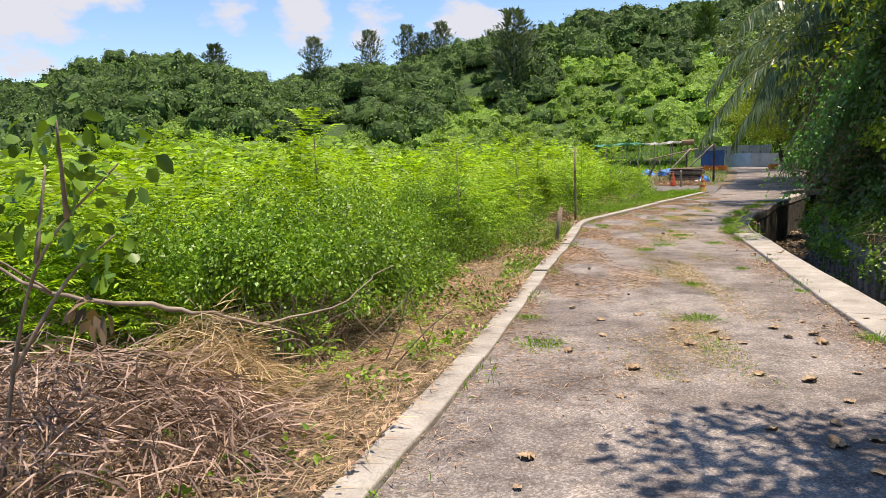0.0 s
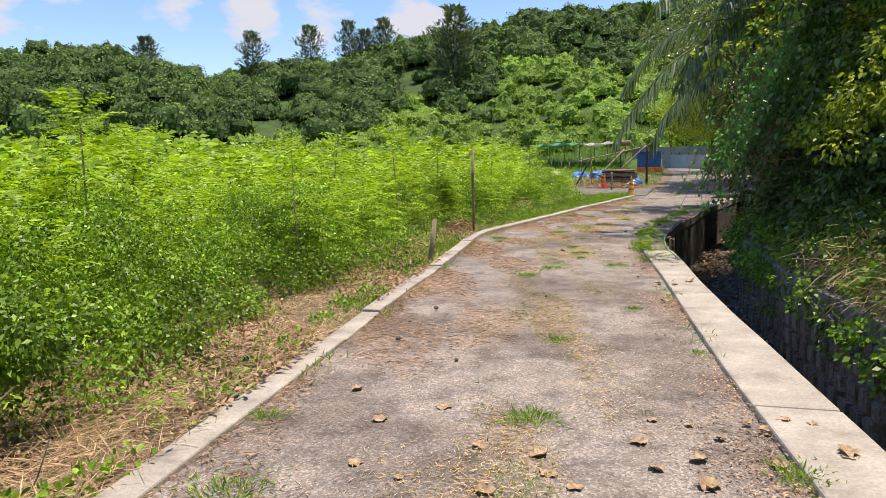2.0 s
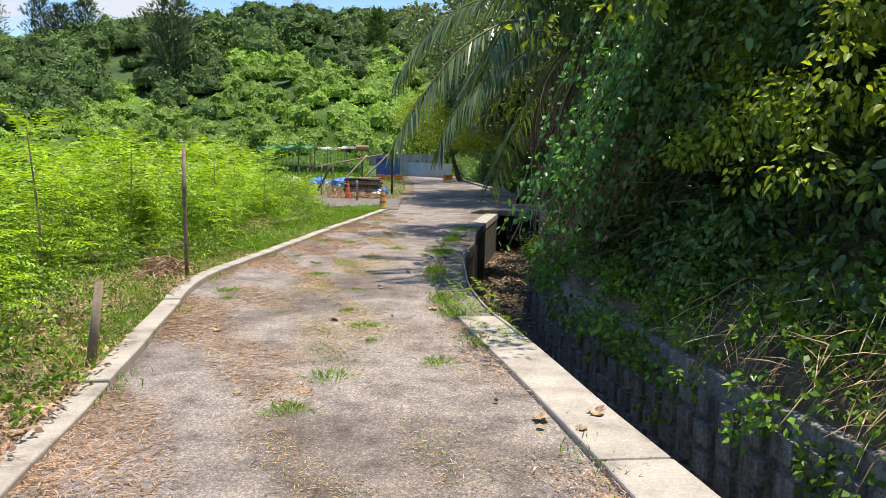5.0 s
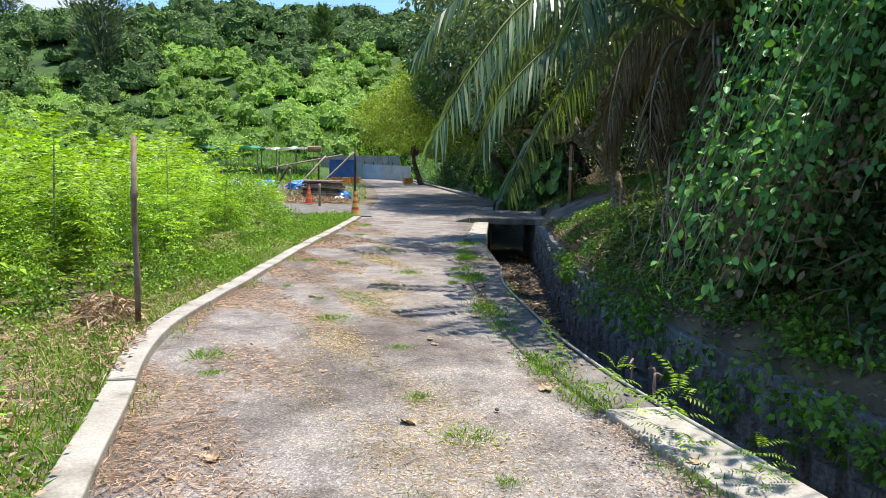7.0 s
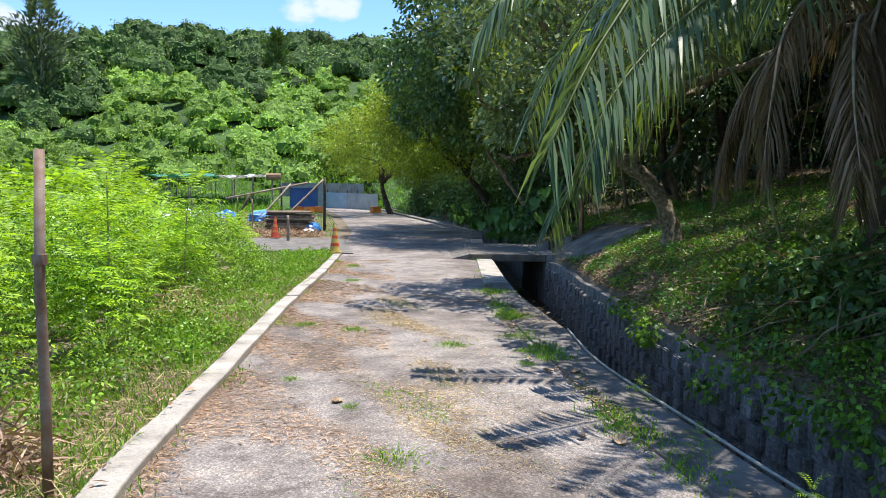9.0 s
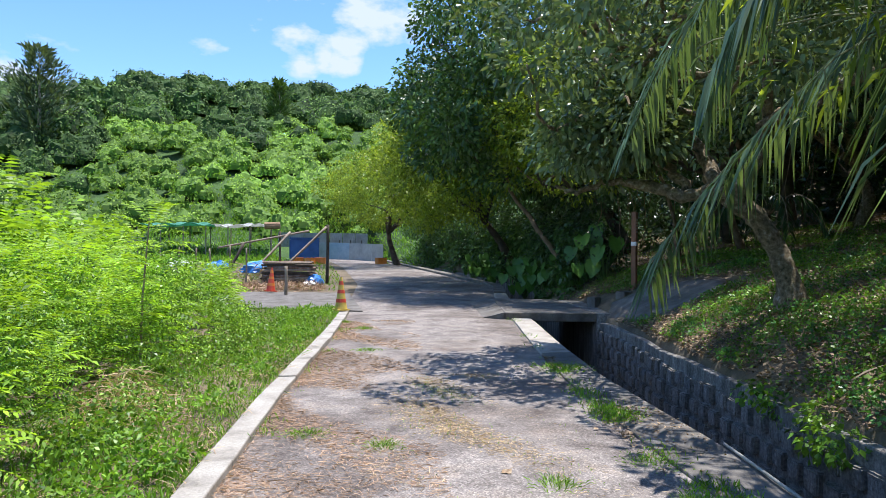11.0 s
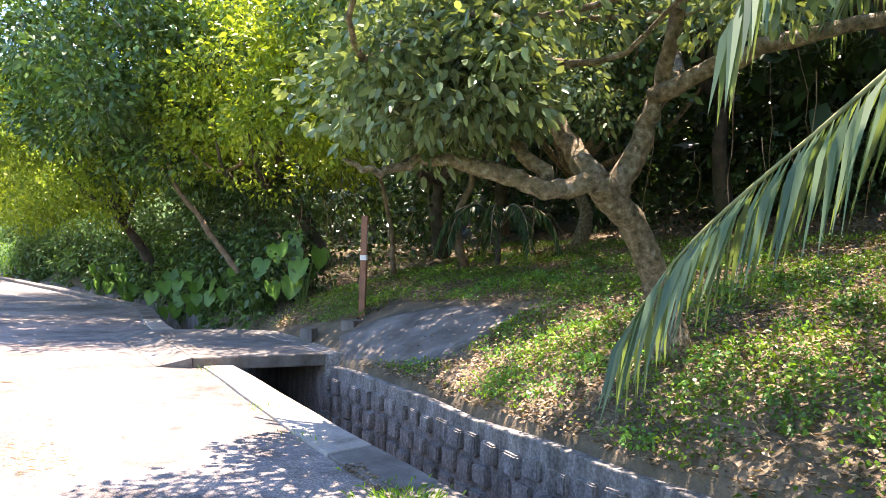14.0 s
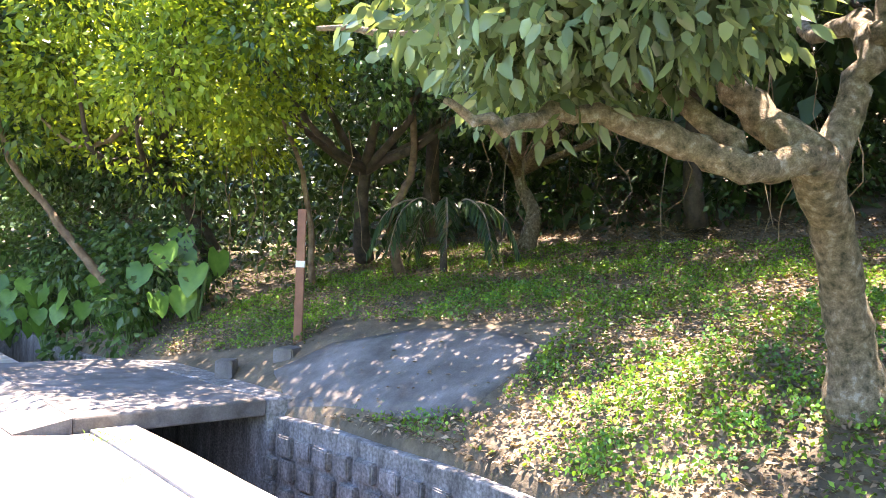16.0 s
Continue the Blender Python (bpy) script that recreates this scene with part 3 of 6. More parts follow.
def blob_centres(n, centre, radii, r, shell=0.6):
    v = unit(r.normal(0, 1, (n, 3)))
    k = r.uniform(shell ** 3, 1, n) ** (1 / 3)
    return np.array(centre) + v * k[:, None] * np.array(radii)


def twigs_to(centres, start, r, count):
    out = []
    for c in centres[:count]:
        s = np.array(start)
        m = (s + c) / 2 + r.normal(0, 0.25, 3)
        out.append(([tuple(s), tuple(m), tuple(c)], (0.045, 0.012)))
    return out


def build_main_tree():
    r = np.random.default_rng(21)
    fork = (4.01, 23.34, 2.17)
    # last blob: unseen canopy added high up to shade the slope
    c = np.vstack([blob_centres(66, (3.1, 23.0, 4.45), (2.5, 2.2, 1.4), r, 0.5), blob_centres(46, (2.95, 24.35, 2.95), (0.8, 0.85, 0.5), r, 0.1), blob_centres(30, (5.78, 25.40, 4.57), (2.0, 2.6, 1.5), r, 0.5), blob_centres(30, (7.3, 27.3, 6.3), (2.6, 3.2, 0.9), r, 0.3)])
    c = c[(c[:, 2] > 2.5) & ~((c[:, 1] > 25.2) & (c[:, 0] < 3.9)) & ~((c[:, 0] > 3.7) & (c[:, 2] < 3.0))]
    c = c[np.hypot(c[:, 0] - 0.204 * (c[:, 2] - 0.7) - 5.15, c[:, 1] - 0.06 * (c[:, 2] - 0.7) - 24.8) > 0.6]
    crown = clump_leaves(c, 0.46, 165, 0.115, 0.060, r, down=0.25, squash=0.75, droop=0.15, flat=1.0, ribbed=True)
    limbs = [
        ([fork, (3.73, 23.65, 2.10), (3.45, 24.00, 2.24), (3.03, 24.35, 2.30), (2.61, 24.54, 2.17), (2.38, 24.70, 2.27)], (0.098, 0.086, 0.082, 0.047, 0.035, 0.016)),
        ([(4.23, 23.32, 2.02), (4.43, 23.22, 2.47), (4.48, 23.10, 2.87), (4.28, 22.80, 3.57), (3.78, 22.20, 4.37)], (0.117, 0.078, 0.039)),
        ([fork, (4.13, 23.70, 2.52), (3.93, 24.10, 3.07), (3.58, 24.80, 3.77), (3.18, 25.80, 4.57)], (0.117, 0.078, 0.031)),
        ([(3.78, 23.70, 2.17), (3.68, 24.10, 2.57), (3.28, 24.90, 2.82), (2.88, 26.00, 2.97)], (0.070, 0.047, 0.016)),
        ([(4.48, 23.10, 2.87), (4.88, 23.20, 3.17), (5.58, 23.50, 3.37), (6.58, 24.00, 3.97)], (0.086, 0.070, 0.039)),
        ([(4.43, 23.10, 2.92), (4.58, 22.20, 3.22), (5.08, 21.20, 3.47), (5.4, 19.6, 3.8)], (0.078, 0.062, 0.031)),
    ] + twigs_to(c, (3.58, 24.80, 3.77), r, 26)
    ob = tree("tree_over_bank", "thick-trunked spreading tree with mottled bark and broad leaves", [(4.98, 23.15, 0.62), (4.94, 23.20, 1.02), (4.80, 23.26, 1.42), (4.53, 23.30, 1.82), (4.18, 23.34, 2.07), fork], (0.235, 0.15, 0.13, 0.125, 0.13, 0.12), limbs, crown, BROAD_LEAF)
    v, f = tube([(0, 0, 0.0), (0.25, -0.1, 0.06), (0.55, -0.25, -0.05)], (0.12, 0.07, 0.02), 8, 0.1)
    solid("root", v, f, BARK, ob, smooth=True)


def shade_reach(y):
    """How far over the road the shade of the forest reaches: x over y."""
    return np.interp(y, [-10, 11, 13.5, 15, 18, 21, 22.6, 23.2, 27.5, 28.5, 30, 33, 45, 60], [4.3, 3.7, 1.3, 0.9, 0.8, 1.3, 2.2, 4.4, 5.0, 4.2, 2.2, 1.2, 1.8, 4.5])


def shades_bank(c, gap=0.3):
    """Clumps whose shade stays off the sunlit road and the sunlit patch of the bank."""
    k = (c[:, 2] - 0.4) / SUN.z
    sx, sy = c[:, 0] - SUN.x * k, c[:, 1] - SUN.y * k
    vine = np.hypot(c[:, 0] - 0.204 * (c[:, 2] - 2.2) - 2.0, c[:, 1] - 0.06 * (c[:, 2] - 2.2) - 14.1)
    spreading = np.hypot(c[:, 0] - 0.204 * (c[:, 2] - 4.5) - 3.2, c[:, 1] - 23.3)
    arching = np.hypot(c[:, 0] - 0.204 * (c[:, 2] - 5.5) - 6.2, c[:, 1] - 32.6)
    clear = (vine > 0.85 + gap) & ((spreading > 2.5) | (c[:, 2] < 3)) & ((arching > 2.3) | (c[:, 2] < 6.5))
    return (sx > shade_reach(sy) + gap) & (np.hypot(sx - 5.2, sy - 24.8) > 0.7 + gap) & clear


def build_back_trees():
    r = np.random.default_rng(5)
    specs = [
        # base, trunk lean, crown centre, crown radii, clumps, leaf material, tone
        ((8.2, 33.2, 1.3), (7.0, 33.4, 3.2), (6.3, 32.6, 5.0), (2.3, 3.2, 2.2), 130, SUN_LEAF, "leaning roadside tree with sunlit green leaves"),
        ((11.67, 28.97, 1.7), (11.8, 29.2, 3.4), (9.4, 27.5, 6.6), (3.6, 4.6, 2.6), 60, SHADE_LEAF, "split-trunked forest tree with dark leaves"),
        ((8.6, 35.5, 1.5), (7.7, 36.6, 3.6), (5.6, 36.2, 6.6), (3.8, 4.4, 3.4), 240, DARK_LEAF, "dense dark green roadside tree"),
        ((9.2, 39.5, 1.6), (8.4, 39.5, 3.6), (7.4, 41.0, 6.4), (3.0, 4.0, 3.0), 120, SUN_LEAF, "sunlit yellow-green roadside tree"),
        # tall trees added for shade on the slope, crowns mostly above the view
        ((12.5, 22.5, 2.2), (12.0, 22.4, 4.5), (9.8, 21.8, 7.8), (4.4, 4.4, 2.2), 44, SHADE_LEAF, "tall forest tree added to shade the slope"),
        ((12.4, 26.0, 2.4), (12.0, 26.0, 4.6), (9.4, 25.6, 8.0), (4.2, 3.6, 1.8), 50, SHADE_LEAF, "tall forest tree added to shade the slope"),
        ((11.5, 31.0, 2.2), (11.0, 30.6, 4.6), (10.4, 29.4, 8.0), (4.0, 3.4, 2.0), 60, SHADE_LEAF, "tall forest tree added to shade the slope"),
        ((9.5, 17.5, 2.0), (9.0, 17.4, 4.0), (5.8, 18.4, 6.8), (4.6, 3.4, 1.7), 50, SHADE_LEAF, "tall forest tree added to shade the slope"),
        ((7.6, 15.0, 1.8), (7.2, 15.0, 3.6), (5.4, 15.2, 6.2), (3.4, 3.0, 2.6), 170, SHADE_LEAF, "tall forest tree behind the palm"),
        ((6.4, 13.0, 1.6), (5.9, 12.8, 3.4), (5.6, 11.8, 5.8), (3.0, 3.6, 2.8), 170, DARK_LEAF, "dense creeper-hung tree beside the ditch"),
        ((7.2, 7.0, 1.7), (6.8, 7.0, 3.4), (6.4, 6.6, 5.6), (3.2, 4.2, 3.0), 190, DARK_LEAF, "dense tree beside the ditch"),
        ((7.4, -0.5, 1.7), (6.9, -0.3, 3.4), (6.2, 0.0, 5.6), (2.9, 4.2, 2.8), 110, DARK_LEAF, "dense tree beside the ditch"),
        ((6.4, 1.2, 1.4), (5.8, 1.4, 3.2), (2.15, 3.0, 4.6), (1.3, 1.0, 0.7), 34, DARK_LEAF, "slender tree reaching over the road"),
        ((14.5, 34.0, 3.0), (14.0, 34.0, 5.0), (12.5, 33.5, 7.5), (4.4, 5.0, 3.0), 110, SHADE_LEAF, "tall forest tree added to shade the slope"),
        ((13.5, 12.0, 3.5), (13.0, 12.0, 6.0), (11.5, 11.0, 8.0), (4.6, 5.2, 3.0), 100, SHADE_LEAF, "tall forest tree added to shade the slope"),
        # extra tree, put here to keep the slab and apron in shade
        ((10.2, 31.6, 1.7), (9.4, 31.0, 3.2), (7.6, 28.9, 5.2), (2.7, 3.4, 1.5), 85, DARK_LEAF, "slender tree added to arch over and shade the slab bridge"),
        ((7.6, 41.3, 0.9), (6.5, 41.0, 2.4), (4.7, 41.0, 4.4), (2.6, 2.8, 2.2), 130, SUN_LEAF, "sunlit yellow-green roadside tree"),
        ((5.3, 52.5, 0.45), (4.7, 52.0, 2.2), (4.4, 51.8, 4.4), (3.2, 3.4, 1.9), 100, SUN_LEAF, "leaning yellow-green tree beside the fence panels"),
    ]
    for base, mid, centre, radii, n, leaf, label in specs:
        c = blob_centres(n, centre, radii, r, 0.62)
        c = c[(c[:, 2] > base[2] + 1.4)]
        if base[1] < 36 and "slender" not in label:
            c = c[shades_bank(c)]
        big = radii[0] > 3.3
        crown = clump_leaves(c, 0.66 if not big else 0.85, 190, 0.125 if not big else 0.18, 0.068 if not big else 0.10, r, down=0.2, flat=0.9)
        d = np.array(centre) - np.array(mid)
        limbs = []
        for k in range(7):
            e = c[k]
            m = (np.array(mid) + e) / 2 + r.normal(0, 0.3, 3)
            limbs.append(([mid, tuple(m), tuple(e)], (0.085, 0.05, 0.015)))
        tree("forest_tree", label, [base, tuple((np.array(base) + mid) / 2 + r.normal(0, 0.12, 3)), mid, tuple(np.array(mid) + d * 0.35)], (0.2, 0.14, 0.11, 0.07), limbs, crown, leaf, BARK if "split" in label else DARK_BARK, sides=8)


build_main_tree()
build_back_trees()


# ---- undergrowth on the right bank ----
def build_right_undergrowth():
    r = np.random.default_rng(9)
    # creeper curtain that hangs over the near bank
    n = 430
    y = r.uniform(-6, 17.0, n)
    h = r.uniform(0, 1, n)
    x = wall_in(y) + 0.75 + 1.7 * h - (0.9 * np.clip(h - 0.5, 0, 1) + 1.5 * h) * np.clip((y - 11.5) / 1.5, 0, 1) + r.normal(0, 0.22, n)
    z = 0.35 + h * 4.6
    q = clump_leaves(np.stack([x, y, z], 1), r.uniform(0.22, 0.5, n), 105, 0.10, 0.062, r, down=0.5, droop=0.2, flat=0.9, ribbed=True)
    quads("creeper_curtain", q, DARK_LEAF, None, "dark creepers hanging over the ditch bank", "creeper", "stuff")
    # sprays that push out of it, their sunlight painted by a brighter leaf
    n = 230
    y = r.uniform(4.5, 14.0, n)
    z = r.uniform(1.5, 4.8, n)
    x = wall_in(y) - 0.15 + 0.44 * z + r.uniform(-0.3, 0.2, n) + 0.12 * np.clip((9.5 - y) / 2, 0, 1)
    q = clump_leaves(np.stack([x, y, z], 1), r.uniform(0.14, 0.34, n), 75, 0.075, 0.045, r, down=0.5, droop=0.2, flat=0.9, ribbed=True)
    quads("creeper_sprays", q, SUN_LEAF, None, "creeper sprays in a sunlit leaf tone hanging over the bank", "creeper", "stuff")
    # creepers and dry vines heaped on the top of the wall
    n = 300
    y = r.uniform(5.5, 20.5, n)
    x = wall_in(y) + r.uniform(-0.08, 1.1, n) + r.uniform(0, 1.8, n) * np.clip((y - 14) / 2, 0, 1)
    z = ground_z(x, y) + r.uniform(0.02, 0.22, n)
    q = clump_leaves(np.stack([x, y, z], 1), 0.2, 75, 0.065, 0.042, r, down=0.2, squash=0.6, flat=0.9)
    quads("bank_creepers", q, CREEPER, None, "leafy creepers heaped along the top of the ditch wall", "creeper", "stuff")
    n = 2400
    y = np.where(r.uniform(0, 1, n) < 0.6, r.normal(8.3, 0.8, n), r.uniform(5, 12.5, n))
    x = wall_in(y) + np.abs(r.normal(0.1, 0.45, n))
    p = np.stack([x, y, ground_z(x, y) + r.uniform(0.05, 0.32, n)], 1)
    quads("dry_vines", leaves(p, r.normal(0, 0.6, p.shape) + np.array((-0.6, 0, -0.5)), r.uniform(0.15, 0.45, n), 0.009, r=r, flat=2.0), STRAW, None, "pale dry vines trailing over the ditch wall", "dead vine", "stuff")
    # bushes and trailing creepers on the slope under the palm
    n = 230
    y = r.uniform(12.6, 18.6, n)
    h = r.uniform(0, 1, n)
    x = wall_in(y) + 0.45 + 3.0 * h + r.normal(0, 0.2, n)
    z = ground_z(x, y) + r.uniform(0.0, 0.4, n) + 0.9 * h * np.clip((18.8 - y) / 3, 0, 1)
    q = clump_leaves(np.stack([x, y, z], 1), r.uniform(0.22, 0.42, n), 100, 0.09, 0.055, r, down=0.4, droop=0.2, flat=0.9, ribbed=True)
    quads("slope_bushes", q, DARK_LEAF, None, "dark green bushes and creepers on the slope", "bushes", "stuff")
    # dark-toned leaves filling behind it, deep shade put into their colour
    n = 700
    y = r.uniform(-6, 46, n)
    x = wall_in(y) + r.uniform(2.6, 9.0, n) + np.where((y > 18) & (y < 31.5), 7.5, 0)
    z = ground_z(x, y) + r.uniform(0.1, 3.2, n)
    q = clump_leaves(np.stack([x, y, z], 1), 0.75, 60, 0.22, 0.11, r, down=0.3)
    quads("understorey", q, SHADE_LEAF, None, "shaded shrubs and creepers under the trees", "undergrowth", "stuff")
    # thicket that walls the road in past the bridge
    n = 420
    y = r.uniform(32.4, 58, n)
    h = r.uniform(0, 1, n)
    x = wall_in(y) + 0.4 + r.uniform(0, 1.6, n) - 0.5 * h
    z = ground_z(x, y) + h * 3.6
    q = clump_leaves(np.stack([x, y, z], 1), 0.55, 100, 0.13, 0.075, r, down=0.3, flat=0.9)
    # nearer stretch of the same thicket gets the shade-coloured leaf
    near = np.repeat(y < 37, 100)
    quads("shaded_thicket", q[near], SHADE_LEAF, None, "thicket behind the signpost, coloured darker as shade", "thicket", "stuff")
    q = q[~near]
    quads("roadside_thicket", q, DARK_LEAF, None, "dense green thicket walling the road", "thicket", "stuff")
    n = 230
    y = r.uniform(32.8, 54, n)
    x = wall_in(y) + r.uniform(-0.05, 0.9, n)
    z = ground_z(x, y) + r.uniform(0.0, 1.5, n) ** 1.2
    q = clump_leaves(np.stack([x, y, z], 1), r.uniform(0.25, 0.45, n), 80, 0.15, 0.09, r, down=0.4, droop=0.2, flat=0.9, ribbed=True)
    quads("roadside_bushes", q, DARK_LEAF, None, "broad-leaved bushes crowding the road edge", "bushes", "stuff")
    n = 260
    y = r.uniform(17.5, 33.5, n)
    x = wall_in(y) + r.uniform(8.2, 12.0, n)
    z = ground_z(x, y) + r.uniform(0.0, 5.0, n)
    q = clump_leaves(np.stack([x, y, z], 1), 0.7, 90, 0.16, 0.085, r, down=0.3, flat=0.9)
    quads("slope_thicket", q, SHADE_LEAF, None, "shaded thicket at the top of the slope", "thicket", "stuff")
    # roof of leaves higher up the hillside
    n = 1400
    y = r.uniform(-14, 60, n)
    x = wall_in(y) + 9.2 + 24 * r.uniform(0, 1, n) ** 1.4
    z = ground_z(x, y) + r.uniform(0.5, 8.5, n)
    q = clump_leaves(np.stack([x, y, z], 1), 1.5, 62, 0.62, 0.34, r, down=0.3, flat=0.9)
    quads("hillside_wood", q, SHADE_LEAF, None, "dense wood climbing the hillside", "woodland", "stuff")
    # low weeds on the bank
    n = 135000
    y = np.where(r.uniform(0, 1, n) < 0.75, r.uniform(15, 32, n), r.uniform(4, 42, n))
    u = r.uniform(0, 1, n) ** 1.25 * 7.0
    x = wall_in(y) + 0.15 + u
    keep = ((np.sin(x * 2.3 + y) * np.cos(y * 1.9 - x) + r.normal(0, 0.5, n)) > np.where(y > 17.5, -0.15, -0.9)) & ~((x > 4.85) & (x < 6.7) & (y > 25.8) & (y < 29.1)) & ~((y > 28) & (y < 32.3) & (x < 6.0))
    x, y = x[keep], y[keep]
    p = np.stack([x, y, ground_z(x, y) + r.uniform(0.01, 0.10, len(x))], 1)
    d = r.normal(0, 1, p.shape) + UP * 0.4
    quads("bank_weeds", leaves(p, d, r.uniform(0.025, 0.062, len(x)), r.uniform(0.018, 0.04, len(x)), r=r, flat=0.6), CREEPER, None, "low green weeds over the bank", "weeds", "stuff")
    n = 210
    y = r.uniform(15.5, 28, n)
    x = wall_in(y) + 0.2 + r.uniform(0, 1, n) ** 1.4 * 4.5
    keep = ~((x > 4.7) & (x < 6.8) & (y > 25.6))
    x, y = x[keep], y[keep]
    q = clump_leaves(np.stack([x, y, ground_z(x, y) + 0.06], 1), r.uniform(0.08, 0.2, len(x)), 70, 0.045, 0.03, r, down=0.0, squash=0.6)
    quads("bank_sprigs", q, VINE_LEAF, None, "fresh green leafy tufts on the bank", "weeds", "stuff")
    n = 90000
    y = np.where(r.uniform(0, 1, n) < 0.7, r.uniform(15, 32, n), r.uniform(8, 42, n))
    x = wall_in(y) + 0.1 + r.uniform(0, 1, n) ** 1.2 * 9
    keep = ~((x > 4.85) & (x < 6.7) & (y > 25.8) & (y < 29.1) & (r.uniform(0, 1, n) > 0.03)) & ~((y > 28) & (y < 32.3) & (x < 6.0))
    x, y = x[keep], y[keep]
    p = np.stack([x, y, ground_z(x, y) + 0.012 + r.uniform(0, 0.03, len(x))], 1)
    d = r.normal(0, 1, p.shape) * np.array((1, 1, 0.25))
    quads("bank_litter", leaves(p, d, r.uniform(0.03, 0.08, len(x)), r.uniform(0.015, 0.04, len(x)), r=r, flat=0.35), LITTER, None, "fallen brown leaves over the slope", "leaf litter", "stuff")


build_right_undergrowth()


# ---- feathery shrubs and verge on the left ----
def frond_quads(pairs, length, pinna, wide, r):
    """One twice-feathered leaf along +x, arching down."""
    p, d = [], []
    for i in range(pairs):
        t = (i + 1) / pairs
        at = np.array((length * t, 0, 0.16 * length * math.sin(t * 2.2) - 0.22 * length * t * t))
        for s in (-1, 1):
            p.append(at)
            d.append((0.45, s * 1.0, -0.15 + r.uniform(-0.1, 0.1)))
    p, d = np.array(p), np.array(d)
    k = np.linspace(0, math.pi, pairs).repeat(2)
    size = pinna * (0.55 + 0.45 * np.sin(k * 0.75 + 0.5))
    return leaves(p, d, size, wide, r=r, fold=0.05, droop=0.2, flat=0.1)


def feather_shrub(fronds, pairs, length, pinna, wide, seed, low=0.15):
    r = np.random.default_rng(seed)
    out = []
    fr = frond_quads(pairs, length, pinna, wide, r)
    for i in range(fronds):
        h = low + (1 - low) * (i / fronds) ** 0.8
        a = i * 2.4 + r.uniform(-0.4, 0.4)
        spread = 0.30 * (1 - h) * r.uniform(0.3, 1.0)
        tilt = r.uniform(-0.3, 0.55) if h < 0.85 else r.uniform(0.3, 1.1)
        m = Matrix.Translation((math.cos(a) * spread, math.sin(a) * spread, h)) @ Matrix.Rotation(a, 4, "Z") @ Matrix.Rotation(-tilt, 4, "Y") @ Matrix.Scale(r.uniform(0.75, 1.15), 4)
        m = np.array(m)
        out.append(fr @ m[:3, :3].T + m[:3, 3])
    return np.concatenate(out)


def field_edge(y):
    """Where the tall shrubs of the field begin."""
    return kerb_in(y) - 1.35 - 0.35 * np.sin(y * 0.9) - np.clip((7 - y) / 5, 0, 1) * 1.1 - 0.5 * np.clip((y - 24) / 6, 0, 1)


def scatter_field(n, near, far, y0, y1, r):
    y = r.uniform(y0, y1, n)
    x = field_edge(y) - near - (far - near) * r.uniform(0, 1, n)
    return x, y


def build_field():
    r = np.random.default_rng(11)
    near_kinds = [feather_shrub(46, 8, 0.27, 0.085, 0.020, s) for s in (1, 2, 3)]
    mid_kinds = [feather_shrub(28, 4, 0.31, 0.125, 0.045, s) for s in (4, 5)]
    far_kinds = [feather_shrub(17, 3, 0.38, 0.21, 0.10, s) for s in (6, 7)]
    for name, kinds, n, near, far, y0, y1, h0 in (
            ("feathery_shrubs", near_kinds, 290, 0.75, 4.2, 3.5, 30.5, 1.5),
            ("feathery_shrubs", mid_kinds, 760, 4.0, 15.0, 1.0, 40.0, 1.75),
            ("feathery_shrubs", far_kinds, 1050, 15.0, 62.0, -8.0, 62.0, 2.0)):
        x, y = scatter_field(n, near, far, y0, y1, r)
        if near < 1:
            x = x + 0.6 * np.clip((y - 9) / 2, 0, 1)
        depth = field_edge(y) - x
        h = h0 * (0.62 + 0.38 * np.clip(depth / 2.0, 0, 1)) * r.uniform(0.75, 1.12, n) * (0.95 + 0.17 * np.sin(x * 1.15 + 0.6 * np.sin(y * 0.8)) * np.cos(y * 1.05 + x * 0.4))
        at = np.stack([x, y, ground_z(x, y)], 1)
        pick = r.integers(0, len(kinds), n)
        q = np.concatenate([place_copies(k, at[pick == i], h[pick == i], r.uniform(0, 6.28, (pick == i).sum()), r, 0.12) for i, k in enumerate(kinds)])
        quads(name, q, FEATHER, None, "bright green feathery shrubs filling the field", "shrubs", "stuff")
    # leafy creeper mounds along the front of the shrubs
    n = 400
    y = np.where(r.uniform(0, 1, n) < 0.5, r.uniform(4.2, 11.5, n), r.uniform(11.5, 29.5, n))
    x = field_edge(y) + r.uniform(-1.4, 0.35, n) + 0.3 * np.clip((y - 12) / 2, 0, 1) * np.clip((24 - y) / 3, 0, 1)
    z = ground_z(x, y) + np.clip((field_edge(y) + 0.35 - x), 0, 1.2) * r.uniform(0.35, 1.0, n) + 0.12
    over = np.hypot((x + 3.0) / 0.95, (y - 4.75) / 0.6) < 1
    z = np.where(over, np.maximum(z, 0.42 + 0.25 * np.sin(x * 7)), z)
    q = clump_leaves(np.stack([x, y, z], 1), r.uniform(0.2, 0.36, n), 210, 0.046, 0.024, r, down=0.15, squash=0.8, flat=0.8)
    n = 70
    lip = np.stack([r.uniform(-4.3, -2.5, n), r.uniform(4.35, 5.6, n), r.uniform(0.45, 0.85, n)], 1)
    lip[:, 2] -= 0.25 * np.clip(lip[:, 0] + 3.0, 0, 1) + 0.15 * np.clip(4.7 - lip[:, 1], 0, 1)
    q = np.concatenate([q, clump_leaves(lip, r.uniform(0.16, 0.28, n), 210, 0.046, 0.024, r, down=0.2, squash=0.7, flat=0.8)])
    quads("creeper_mounds", q, VERGE_LEAF, None, "leafy green creepers heaped along the verge", "creeper", "stuff")


